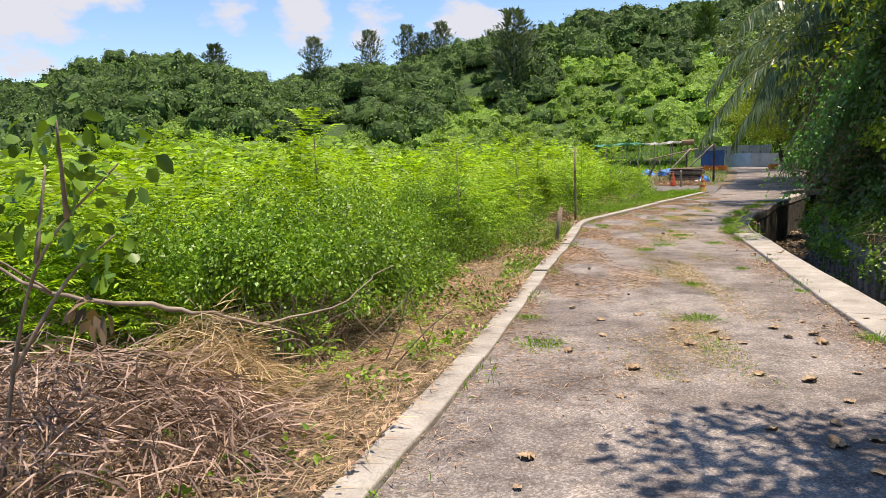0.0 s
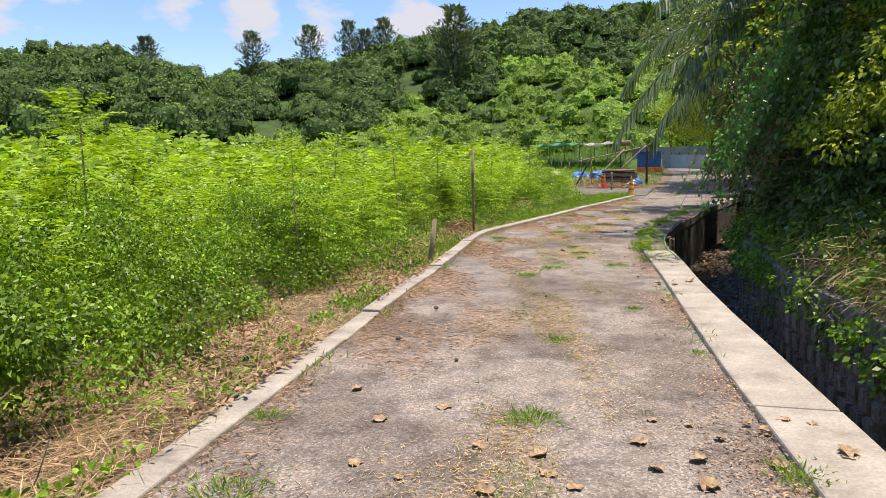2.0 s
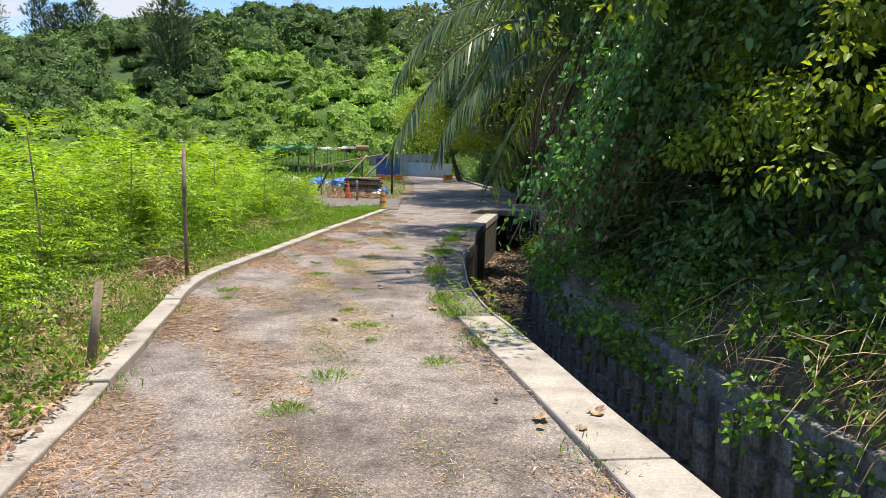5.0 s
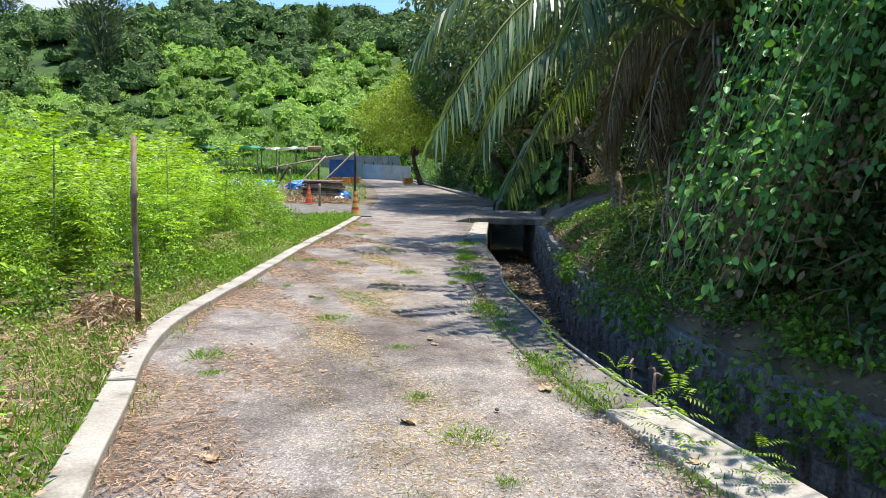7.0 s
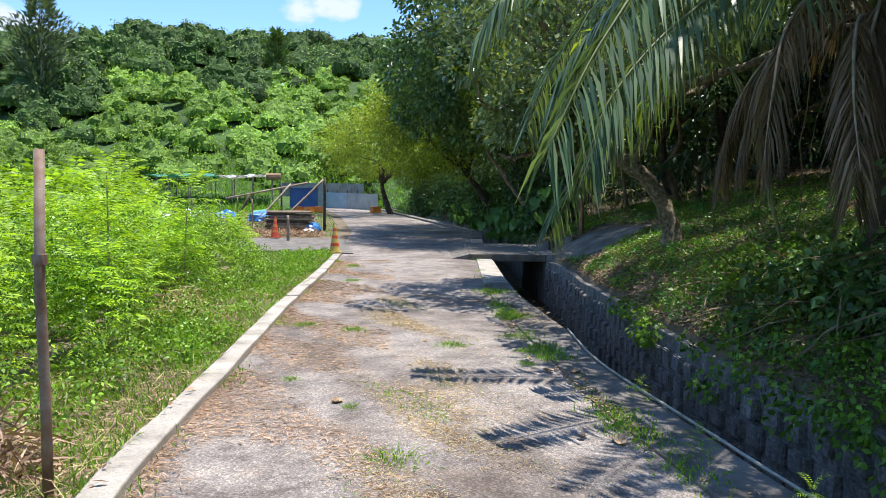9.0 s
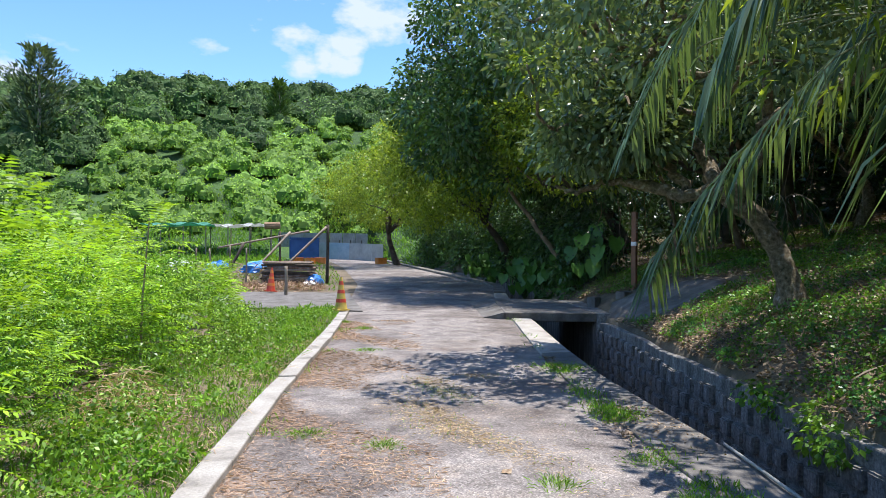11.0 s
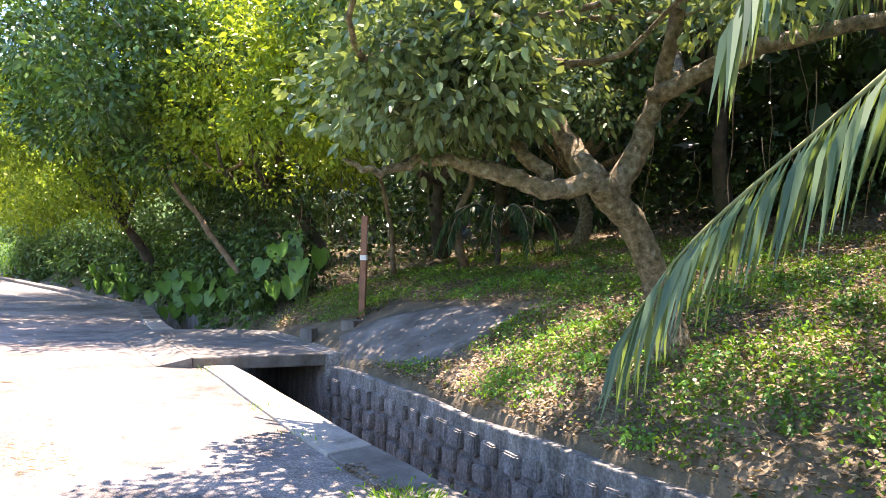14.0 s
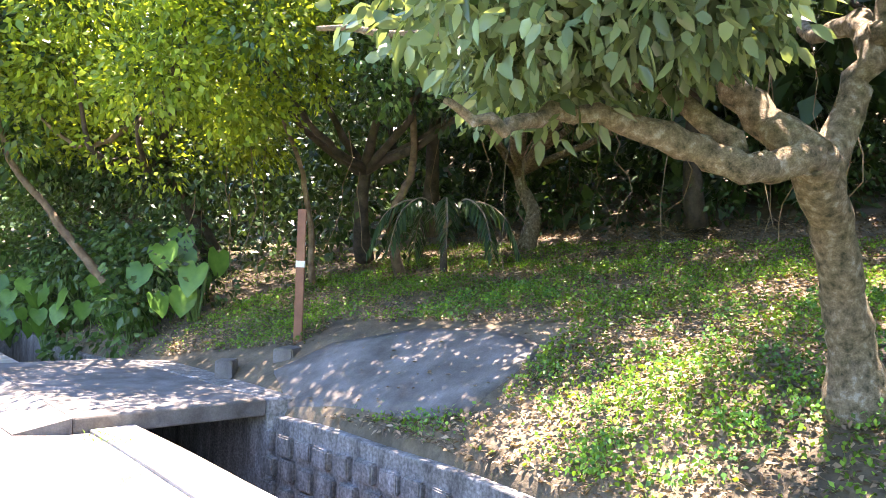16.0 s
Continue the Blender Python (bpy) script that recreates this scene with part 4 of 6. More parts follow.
def build_tall_stems():
    r = np.random.default_rng(71)
    first = None
    for k, (x, y, h) in enumerate(((-5.2, 8.6, 2.35), (-3.5, 13.8, 1.95), (-3.3, 20.5, 1.9), (-2.9, 24.0, 1.9), (-5.5, 15.5, 2.2), (-7.5, 12.0, 2.3), (-3.6, 10.4, 1.75), (-4.2, 18.3, 2.05))):
        z = float(ground_z(x, y))
        if first is None:
            first = thing("tall_feathery_shrub", pose(x, y, z) @ Matrix.Scale(h, 4), "tall slender feathery shrub above the field", "shrub", "tall shrubs in the field")
            v, f = tube([(0, 0, 0), (0.02, 0.01, 0.5), (0.0, 0.03, 0.98)], (0.009, 0.006, 0.003), 6)
            solid("stem", v, f, GREY_WOOD, first)
            quads("fronds", feather_shrub(40, 8, 0.20, 0.062, 0.014, 99, 0.35), FEATHER, first)
        else:
            copy_thing(first, pose(x, y, z, r.uniform(-5, 5), r.uniform(-8, 8), k * 50) @ Matrix.Scale(h / 2.35, 4))


build_field()
build_tall_stems()


# ---- hills ----
def build_hills():
    r = np.random.default_rng(31)
    # crowns: leaf clumps over an uneven dome
    def crown(count, size, seed, squash=0.8):
        q = np.random.default_rng(seed)
        v = unit(q.normal(0, 1, (count, 3)))
        v[:, 2] = np.abs(v[:, 2]) - 0.15
        k = 0.72 + 0.28 * np.sin(v[:, 0] * 5 + seed) * np.cos(v[:, 1] * 4.2 + v[:, 2] * 3) + q.normal(0, 0.05, count)
        p = v * k[:, None] * np.array((1, 1, squash))
        core = []
        la, lo = np.linspace(-0.15, math.pi / 2, 6), np.linspace(0, 2 * math.pi, 12)
        def dome(a, o):
            w = np.array((math.cos(a) * math.cos(o), math.cos(a) * math.sin(o), math.sin(a)))
            k = 0.72 + 0.28 * math.sin(w[0] * 5 + seed) * math.cos(w[1] * 4.2 + w[2] * 3)
            return w * k * 0.86 * np.array((1, 1, squash))
        for a, a2 in zip(la, la[1:]):
            for o, o2 in zip(lo, lo[1:]):
                core.append([dome(a, o), dome(a, o2), dome(a2, o2), dome(a2, o)])
        return np.array(core), leaf_shell(p, v, q, count, size)
    def leaf_shell(p, v, q, count, size):
        return leaves(p, np.cross(v, q.normal(0, 1, v.shape)) + v * 0.25, q.uniform(0.6, 1.3, count) * size, q.uniform(0.6, 1.2, count) * size * 0.8, r=q, flat=0.35, face=v)
    dark_kinds = [crown(350, 0.115, s, 1.05) for s in (1, 2, 3, 8)]
    light_kinds = [crown(250, 0.115, s, 0.85) for s in (4, 5)]
    def crowns(name, kinds, at, s, material, core, label, category):
        """Leafy shells over solid cores, as one wood. Darker cores paint the shade between leaves."""
        wood = thing(name, pose(0, 0, 0), label, category, "", "stuff")
        pick, turn = r.integers(0, len(kinds), len(at)), r.uniform(0, 6.28, len(at))
        for j, (part_name, mat) in enumerate((("gap_shade_core", core), ("leaf_cover", material))):
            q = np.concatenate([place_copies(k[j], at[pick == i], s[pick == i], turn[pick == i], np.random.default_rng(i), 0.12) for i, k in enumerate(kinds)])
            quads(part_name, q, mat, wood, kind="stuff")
    def spread(n, d0, d1, a0, a1):
        d = np.sqrt(r.uniform(d0 ** 2, d1 ** 2, n))
        a = np.radians(r.uniform(a0, a1, n))
        x, y = d * np.sin(a), 8 + d * np.cos(a)
        return x, y
    def mostly_dark(x, y):
        """Dark woods cover the top of the hill; the scrub climbs higher where the hill is steep."""
        az, d = np.degrees(np.arctan2(x, y - 8)), np.hypot(x, y - 8)
        f = np.interp(az, [-52, -34, -20, -8, 5], [0.22, 0.26, 0.34, 0.50, 0.55])
        return d > 52 + 98 * f + 9 * np.sin(az * 0.55) + 5 * np.sin(az * 1.7 + 1) + r.normal(0, 4.5, len(x))
    x, y = spread(1350, 76, 157, -54, 14)
    dark = mostly_dark(x, y)
    x, y = x[dark], y[dark]
    s = 1.5 + 2.6 * r.uniform(0, 1, len(x)) ** 1.8
    at = np.stack([x, y, ground_z(x, y) + 0.5 + 1.1 * r.uniform(0, 1, len(x)) ** 2], 1)
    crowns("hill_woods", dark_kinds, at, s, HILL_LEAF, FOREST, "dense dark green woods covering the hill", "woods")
    x, y = spread(2100, 52, 130, -54, 14)
    far = ((np.hypot(x, y - 8) > 60) | (x < -14)) & ~mostly_dark(x, y)
    x, y = x[far], y[far]
    s = 1.0 + 1.5 * r.uniform(0, 1, len(x)) ** 1.5
    at = np.stack([x, y, ground_z(x, y) + 0.2], 1)
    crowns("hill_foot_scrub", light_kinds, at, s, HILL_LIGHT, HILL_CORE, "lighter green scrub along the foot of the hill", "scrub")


build_hills()


# ---- posts and poles ----
def build_posts():
    pole = thing("fence_pole", pose(-2.77, 16.33, -0.12), "rusty steel pipe pole standing in the verge", "pole")
    v, f = tube([(0, 0, 0), (0.004, 0, 0.6), (-0.004, 0, 1.2), (0.012, 0.004, 1.84)], (0.026, 0.025, 0.024), 10)
    solid("pipe", v, f, RUST, pole, smooth=True)
    v, f = tube([(0, 0, 1.28), (0, 0, 1.33)], (0.034, 0.034), 10)
    solid("coupler", v, f, RUST, pole)
    stub = thing("short_post", pose(-2.41, 12.04, -0.1), "short weathered grey post leaning in the verge", "post")
    v, f = tube([(0, 0, 0), (0.05, 0.02, 0.36), (0.095, 0.03, 0.72)], (0.036, 0.034, 0.03), 9, 0.05)
    solid("shaft", v, f, GREY_WOOD, stub, smooth=True)


build_posts()


# ---- plants with a place of their own ----
def frond_part(parent, pts, leaf, leaflets, length, width, seed, hang=0.7, origin=(0, 0, 0)):
    """A feathered palm leaf: bent rib with two rows of narrow leaflets."""
    r = np.random.default_rng(seed)
    line = smooth_line(np.array(pts, float) - np.array(origin), 8)
    seg = np.cumsum(np.r_[0, np.linalg.norm(np.diff(line, axis=0), axis=1)])
    t = np.linspace(0.14, 1.0, leaflets)
    at = np.stack([np.interp(t * seg[-1], seg, line[:, k]) for k in range(3)], 1)
    d = unit(np.gradient(at, axis=0))
    side = unit(np.cross(d, UP))
    out = []
    for s in (-1, 1):
        dirs = side * s + d * 0.75 - UP * (hang + r.uniform(-0.25, 0.25, leaflets))[:, None] + r.normal(0, 0.10, d.shape)
        size = length * (0.45 + 0.55 * np.sin(np.linspace(0.5, 2.75, leaflets))) * r.uniform(0.85, 1.1, leaflets)
        out.append(leaves(at, dirs, size, width * r.uniform(0.8, 1.2, leaflets), r=r, fold=0.25, droop=0.35, flat=0.25))
    v, f = tube(line, (0.022, 0.014, 0.004), 6)
    frond = quads("frond", np.concatenate(out), leaf, parent)
    solid("rib", v, f, PALM_RIB if leaf is PALM_LEAF else GREY_WOOD, frond, smooth=True)


PALM_RIB = rough_mat("palm_rib", [(0.3, (0.10, 0.12, 0.04)), (0.7, (0.22, 0.24, 0.09))], 5, 60, 0.6, 0.2)


def build_palm():
    base = (4.05, 18.1, 0.8)
    palm = thing("palm", pose(*base), "large palm with arching green fronds and dead brown skirts", "palm tree")
    v, f = tube([(0, 0, -0.3), (0, 0, 0.8), (-0.1, -0.05, 1.7), (-0.15, -0.1, 2.5)], (0.16, 0.12, 0.11, 0.10), 10, 0.15)
    solid("trunk", v, f, DARK_BARK, palm, smooth=True)
    c = (3.6, 17.8, 3.1)
    live = [
        [c, (2.6, 17.5, 3.9), (1.2, 17.05, 3.35), (0.45, 16.8, 2.55), (0.0, 16.65, 1.8)],
        [c, (3.0, 16.9, 4.2), (2.3, 16.2, 4.4), (1.8, 15.7, 4.0)],
        [c, (2.5, 18.1, 4.2), (1.3, 18.3, 4.1), (0.5, 18.4, 3.5), (0.1, 18.5, 2.9)],
        [c, (3.2, 19.0, 3.7), (2.75, 20.4, 2.75), (2.45, 21.15, 2.05), (2.3, 21.65, 1.55), (2.22, 21.95, 1.1)],
        [c, (2.9, 18.8, 4.2), (2.1, 20.0, 3.8), (1.7, 20.8, 3.0), (1.55, 21.1, 2.4)],
        [c, (2.4, 17.2, 4.5), (1.3, 16.4, 4.6), (0.7, 16.0, 4.1)],
        [c, (2.6, 17.9, 3.5), (1.6, 17.75, 2.95), (0.95, 17.65, 2.3), (0.7, 17.6, 1.75)],
        [c, (3.4, 16.6, 4.4), (3.2, 15.2, 4.5), (3.1, 14.4, 4.0)],
        [c, (4.2, 19.4, 4.4), (4.6, 20.9, 4.2), (4.8, 21.8, 3.5)],
        [c, (4.8, 17.0, 4.4), (6.0, 16.4, 4.2), (6.8, 16.0, 3.4)],
        [c, (2.9, 17.2, 4.1), (2.0, 16.5, 3.9), (1.4, 16.1, 3.3), (1.1, 15.9, 2.7)],
        [c, (2.7, 18.3, 3.8), (1.9, 18.9, 3.6), (1.4, 19.3, 3.0), (1.2, 19.5, 2.4)],
    ]
    for i, p in enumerate(live):
        frond_part(palm, p, PALM_LEAF, 100, 0.64 if i == 3 else 0.54, 0.036 if i == 3 else 0.034, 40 + i, 0.9 if i == 3 else 0.75, base)
    dead = [
        [c, (3.1, 17.3, 3.1), (2.8, 17.1, 2.6), (2.7, 17.0, 2.0)],
        [c, (3.0, 18.0, 3.1), (2.7, 18.2, 2.6), (2.6, 18.3, 1.9)],
        [c, (3.2, 18.5, 3.0), (2.95, 18.9, 2.4), (2.9, 19.0, 1.7)],
        [c, (3.2, 17.0, 3.3), (2.9, 16.5, 2.8), (2.8, 16.2, 2.1), (2.8, 16.1, 1.5)],
        [c, (2.9, 17.6, 3.3), (2.4, 17.5, 2.9), (2.2, 17.4, 2.3), (2.15, 17.4, 1.8)],
        [c, (3.5, 16.8, 3.2), (3.4, 16.2, 2.6), (3.4, 16.0, 1.9), (3.4, 15.9, 1.4)],
        [c, (3.3, 17.6, 2.9), (3.1, 17.5, 2.2), (3.0, 17.4, 1.5)],
        [c, (3.0, 16.6, 2.9), (2.7, 16.0, 2.2), (2.6, 15.8, 1.5), (2.6, 15.8, 1.0)],
        [c, (3.3, 16.4, 2.8), (3.1, 15.8, 2.1), (3.0, 15.5, 1.4)],
        [c, (2.8, 17.2, 2.9), (2.4, 16.8, 2.3), (2.3, 16.6, 1.7)],
        [c, (4.0, 16.6, 3.0), (4.1, 15.9, 2.3), (4.1, 15.6, 1.5)],
    ]
    for i, p in enumerate(dead):
        frond_part(palm, p, DEAD_PALM, 80, 0.5, 0.02, 60 + i, 1.8, base)
    small = thing("palm", pose(9.6, 29.4, 1.3), "small dark palm seedling under the trees", "palm tree")
    v, f = tube([(0, 0, -0.2), (0, 0, 0.9)], (0.07, 0.05), 8, 0.1)
    solid("trunk", v, f, DARK_BARK, small)
    for i, a in enumerate((170, 215, 250, 130, 300, 60)):
        e = np.array((math.cos(radians(a)), math.sin(radians(a)), 0.0))
        frond_part(small, [(0, 0, 0.9), tuple(e * 0.5 + UP * 1.35), tuple(e * 1.0 + UP * 1.1), tuple(e * 1.25 + UP * 0.5)], SHADE_LEAF, 46, 0.34, 0.040, 80 + i, 0.8)


build_palm()


def build_vines():
    r = np.random.default_rng(14)
    # curtain of hanging vine with a dead brown fringe
    strands, live, dead = [], [], []
    for i in range(64):
        x, y = 2.0 + r.normal(0, 0.32), 14.2 + r.normal(0, 0.34)
        top, low = r.uniform(3.0, 4.2), r.uniform(0.55, 1.5)
        k = 9
        z = np.linspace(top, low, k)
        p = np.stack([x + 0.78 + 0.42 * (z - 3.2) + np.cumsum(r.normal(0, 0.035, k)), y + np.cumsum(r.normal(0, 0.035, k)), z], 1)
        strands.append(tube(p, (0.006, 0.003), 4))
        n = 64
        t = r.uniform(0, k - 1, n)
        at = np.stack([np.interp(t, np.arange(k), p[:, j]) for j in range(3)], 1) + r.normal(0, 0.05, (n, 3))
        d = r.normal(0, 0.6, (n, 3)) + np.array((-0.4, -0.3, -0.8))
        is_dead = (at[:, 2] < 1.75 + r.normal(0, 0.3, n)) & (x > 1.98) & (r.uniform(0, 1, n) < 0.8)
        q = leaves(at, d, r.uniform(0.045, 0.09, n), r.uniform(0.036, 0.066, n), r=r, flat=1.1, ribbed=True)
        live.append(q[~is_dead])
        dead.append(q[is_dead])
    vine = thing("hanging_vine", pose(0, 0, 0), "curtain of hanging green vine with a dead brown fringe", "vine", "", "stuff")
    v, f = joined(strands)
    solid("stems", v, f, PALM_RIB, vine)
    quads("vine_leaves", np.concatenate(live), VINE_LEAF, vine)
    quads("dead_vine_leaves", np.concatenate(dead), DEAD_PALM, vine, "brown dead leaves")
    roots = []
    for i in range(18):
        x, y = 1.62 + r.normal(0, 0.16), 14.85 + r.normal(0, 0.2)
        k = 8
        z = np.linspace(r.uniform(1.2, 1.7), r.uniform(0.4, 0.9), k)
        roots.append(tube(np.stack([x + np.cumsum(r.normal(0, 0.028, k)), y + np.cumsum(r.normal(0, 0.028, k)), z], 1), (0.006, 0.002), 5))
    v, f = joined(roots)
    solid("hanging_roots", v, f, GREY_WOOD, None, "pale tangled roots hanging under the vine", "roots", "stuff")
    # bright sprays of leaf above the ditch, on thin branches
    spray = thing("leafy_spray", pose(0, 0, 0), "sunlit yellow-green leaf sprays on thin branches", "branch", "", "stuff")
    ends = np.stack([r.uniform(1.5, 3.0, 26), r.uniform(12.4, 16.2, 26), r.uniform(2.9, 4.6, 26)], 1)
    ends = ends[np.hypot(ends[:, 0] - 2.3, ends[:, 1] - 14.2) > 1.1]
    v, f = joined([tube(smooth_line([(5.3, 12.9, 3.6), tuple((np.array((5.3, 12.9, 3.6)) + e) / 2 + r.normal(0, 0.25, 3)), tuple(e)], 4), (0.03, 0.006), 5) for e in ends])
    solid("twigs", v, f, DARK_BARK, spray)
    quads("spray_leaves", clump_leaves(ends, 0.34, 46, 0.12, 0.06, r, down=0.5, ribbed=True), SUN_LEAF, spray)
    bamboo = thing("bamboo_spray", pose(0, 0, 0), "bright green bamboo leaves on arching culms", "bamboo", "", "stuff")
    ends = np.stack([r.uniform(1.55, 2.5, 9), r.uniform(18.9, 20.2, 9), r.uniform(2.2, 3.3, 9)], 1)
    v, f = joined([tube(smooth_line([(3.6, 18.9, 1.0), (3.1, 19.2, 2.9), tuple(e + UP * 0.35), tuple(e)], 4), (0.012, 0.004), 5) for e in ends])
    solid("culms", v, f, PALM_RIB, bamboo)
    p = np.repeat(ends, 12, axis=0) + r.normal(0, 0.14, (108, 3))
    quads("bamboo_leaves", leaves(p, r.normal(0, 0.7, p.shape) + np.array((-0.5, 0, -0.7)), r.uniform(0.16, 0.28, 108), 0.032, r=r, droop=0.3), SUN_LEAF, bamboo)
    # bare lianas and dry sticks hanging in the shade
    pieces = []
    for i in range(46):
        y = r.uniform(12, 38)
        x = float(wall_in(y)) + r.uniform(0.9, 3.6) + (3.2 if 20.5 < y < 30 else 0)
        g = float(ground_z(x, y))
        top = g + r.uniform(1.5, 3.4)
        pts = np.stack([x + np.cumsum(r.normal(0, 0.09, 7)), y + np.cumsum(r.normal(0, 0.09, 7)), np.linspace(top, g + r.uniform(0.0, 0.8), 7)], 1)
        pieces.append(tube(pts, (0.010, 0.006), 4))
    v, f = joined(pieces)
    solid("lianas", v, f, BROWN_BARK, None, "thin bare lianas hanging among the trees", "liana", "stuff")
    # leaning saplings in the hollow behind the bridge
    for pts, rad in (([(6.75, 33.9, 0.75), (6.3, 34.3, 1.5), (5.8, 34.8, 2.4), (5.4, 35.1, 3.1), (5.2, 35.3, 4.2)], (0.085, 0.06, 0.045)),
                     ([(6.9, 32.9, 4.2), (6.2, 33.0, 3.6), (5.85, 33.2, 3.3), (5.5, 33.4, 3.2), (5.0, 33.7, 3.7)], (0.05, 0.04, 0.02)),
                     ([(8.6, 31.4, 1.2), (8.3, 31.2, 2.2), (7.9, 31.1, 3.1), (7.2, 30.8, 3.7)], (0.06, 0.045, 0.025)),
                     ([(9.6, 30.3, 1.4), (9.2, 30.2, 2.3), (9.3, 29.9, 3.2), (8.7, 29.5, 4.3)], (0.10, 0.07, 0.05))):
        stem = thing("bare_sapling", pose(*pts[0]), "bare brown sapling leaning through the thicket", "sapling", "saplings in the thicket")
        v, f = tube(smooth_line(np.array(pts) - np.array(pts[0]), 6, 0.012), rad, 9, 0.08)
        solid("wood", v, f, BROWN_BARK, stem, smooth=True)
    # fallen dry fronds and sticks on the bank
    n = 900
    y = np.where(r.uniform(0, 1, n) < 0.6, r.uniform(13, 18, n), r.uniform(13, 21, n))
    x = wall_in(y) + r.uniform(0.2, 3.2, n)
    p = np.stack([x, y, ground_z(x, y) + r.uniform(0.05, 1.0, n) * np.clip((19 - y) / 3, 0.3, 1)], 1)
    d = r.normal(0, 1, p.shape) * np.array((1, 1, 0.35)) + np.array((-0.5, 0, -0.2))
    quads("dry_fronds", leaves(p, d, r.uniform(0.3, 0.9, n), r.uniform(0.010, 0.025, n), r=r), DEAD_PALM, None, "dry fallen frond pieces on the bank", "debris", "stuff")


build_vines()


def heart_leaf(w, h):
    """A big heart-shaped leaf along +y, cupped along its rib."""
    ring = [(0, 0.10), (0.20, -0.10), (0.42, 0.02), (0.50, 0.28), (0.42, 0.58), (0.22, 0.85), (0, 1.05)]
    bm = bmesh.new()
    rib = [bm.verts.new((0, y * h, -0.10 * h * y * y)) for y in (0.1, 0.2, 0.32, 0.5, 0.7, 0.88, 1.05)]
    for s in (-1, 1):
        edge_v = [rib[0]] + [bm.verts.new((s * x * w, y * h, 0.10 * w * x * 2 - 0.10 * h * y * y + 0.015 * math.sin(y * 9))) for x, y in ring[1:-1]] + [rib[-1]]
        for i in range(6):
            q = [rib[i], rib[i + 1], edge_v[i + 1], edge_v[i]]
            q = list(dict.fromkeys(q))
            if len(q) > 2:
                bm.faces.new(q if s > 0 else q[::-1])
    bmesh.ops.recalc_face_normals(bm, faces=bm.faces)
    return bm


def build_taro():
    m, n, l, p = base_mat("taro_leaf")
    a = noise_node(n, l, 6, 4)
    info = n.new("ShaderNodeObjectInfo")
    c = mix(n, l, ramp(n, l, a.outputs["Fac"], [(0.3, (0.075, 0.19, 0.035)), (0.7, (0.15, 0.31, 0.06))]), ramp(n, l, info.outputs["Random"], [(0, (0.7, 0.8, 0.7)), (1, (1.25, 1.15, 0.9))]), 1.0, "MULTIPLY")
    l.new(c, p.inputs["Base Color"])
    p.inputs["Roughness"].default_value = 0.38
    tr = n.new("ShaderNodeBsdfTranslucent")
    l.new(c, tr.inputs["Color"])
    ms = n.new("ShaderNodeMixShader")
    ms.inputs["Fac"].default_value = 0.3
    l.new(p.outputs["BSDF"], ms.inputs[1])
    l.new(tr.outputs["BSDF"], ms.inputs[2])
    l.new(ms.outputs["Shader"], n["Material Output"].inputs["Surface"])
    stem = rough_mat("taro_stalk", [(0.3, (0.09, 0.18, 0.04)), (0.7, (0.16, 0.26, 0.08))], 4, 40, 0.5, 0.2)
    r = np.random.default_rng(8)
    plant = thing("taro_plant", pose(7.05, 32.4, 0.62) @ Matrix.Scale(1.15, 4), "large-leaved taro plant with heart-shaped leaves", "plant", "taro plants on the bank")
    spots = [(-0.05, 0.35, 1.25, 0.44), (-0.5, 0.1, 1.0, 0.42), (-0.25, -0.3, 0.75, 0.46), (-0.62, 0.35, 0.72, 0.38), (0.2, -0.15, 0.95, 0.40), (-0.35, -0.15, 0.42, 0.40), (-0.75, -0.1, 0.35, 0.34), (0.3, 0.3, 0.62, 0.36), (-0.15, 0.1, 0.95, 0.40)]
    for x, y, z, s in spots:
        v, f = tube(smooth_line([(0, 0, -0.15), (x * 0.5, y * 0.5, z * 0.7), (x, y, z)], 4), (0.022, 0.012), 6)
        solid("stalk", v, f, stem, plant, smooth=True)
        leaf = part("leaf", heart_leaf(s * 0.95, s), m, plant, "", True)
        leaf.matrix_local = pose(x, y, z, -62 + r.uniform(-18, 18), r.uniform(-15, 15), 150 + r.uniform(-50, 40))
    for x, y, yaw, s in ((6.6, 34.0, 40, 0.8), (7.0, 35.6, -30, 0.9), (6.4, 33.2, 100, 0.55), (7.2, 37.2, 10, 0.85), (7.6, 38.9, 60, 0.7), (6.75, 36.3, 75, 0.9), (7.05, 38.2, 20, 1.0), (7.2, 40.0, 120, 0.9), (7.15, 42.2, 50, 1.0), (7.1, 44.6, 90, 0.9)):
        z = float(ground_z(x, y))
        copy_thing(plant, pose(x, y, z + 0.03, 0, 0, yaw) @ Matrix.Scale(s / 1.15, 4))


build_taro()


# ---- verge: straw, grass, brush ----
def ground_or_road(x, y):
    z = ground_z(x, y)
    inside = (x > kerb_in(y)) & (x < ditch_in(y))
    on_kerb = (x > kerb_in(y) - 0.2) & (x <= kerb_in(y))
    return np.where(inside, rise(y) + 0.004, np.where(on_kerb, 0.05, z))


def lying(name, x, y, length, width, material, label, category, r, lift=0.02, tilt=0.15):
    p = np.stack([x, y, ground_or_road(x, y) + r.uniform(0.002, lift, len(x))], 1)
    d = r.normal(0, 1, p.shape) * np.array((1, 1, 0)) + UP * r.normal(0, tilt, len(x))[:, None]
    quads(name, leaves(p, d, length, width, r=r, flat=0.4, droop=0.05), material, None, label, category, "stuff")


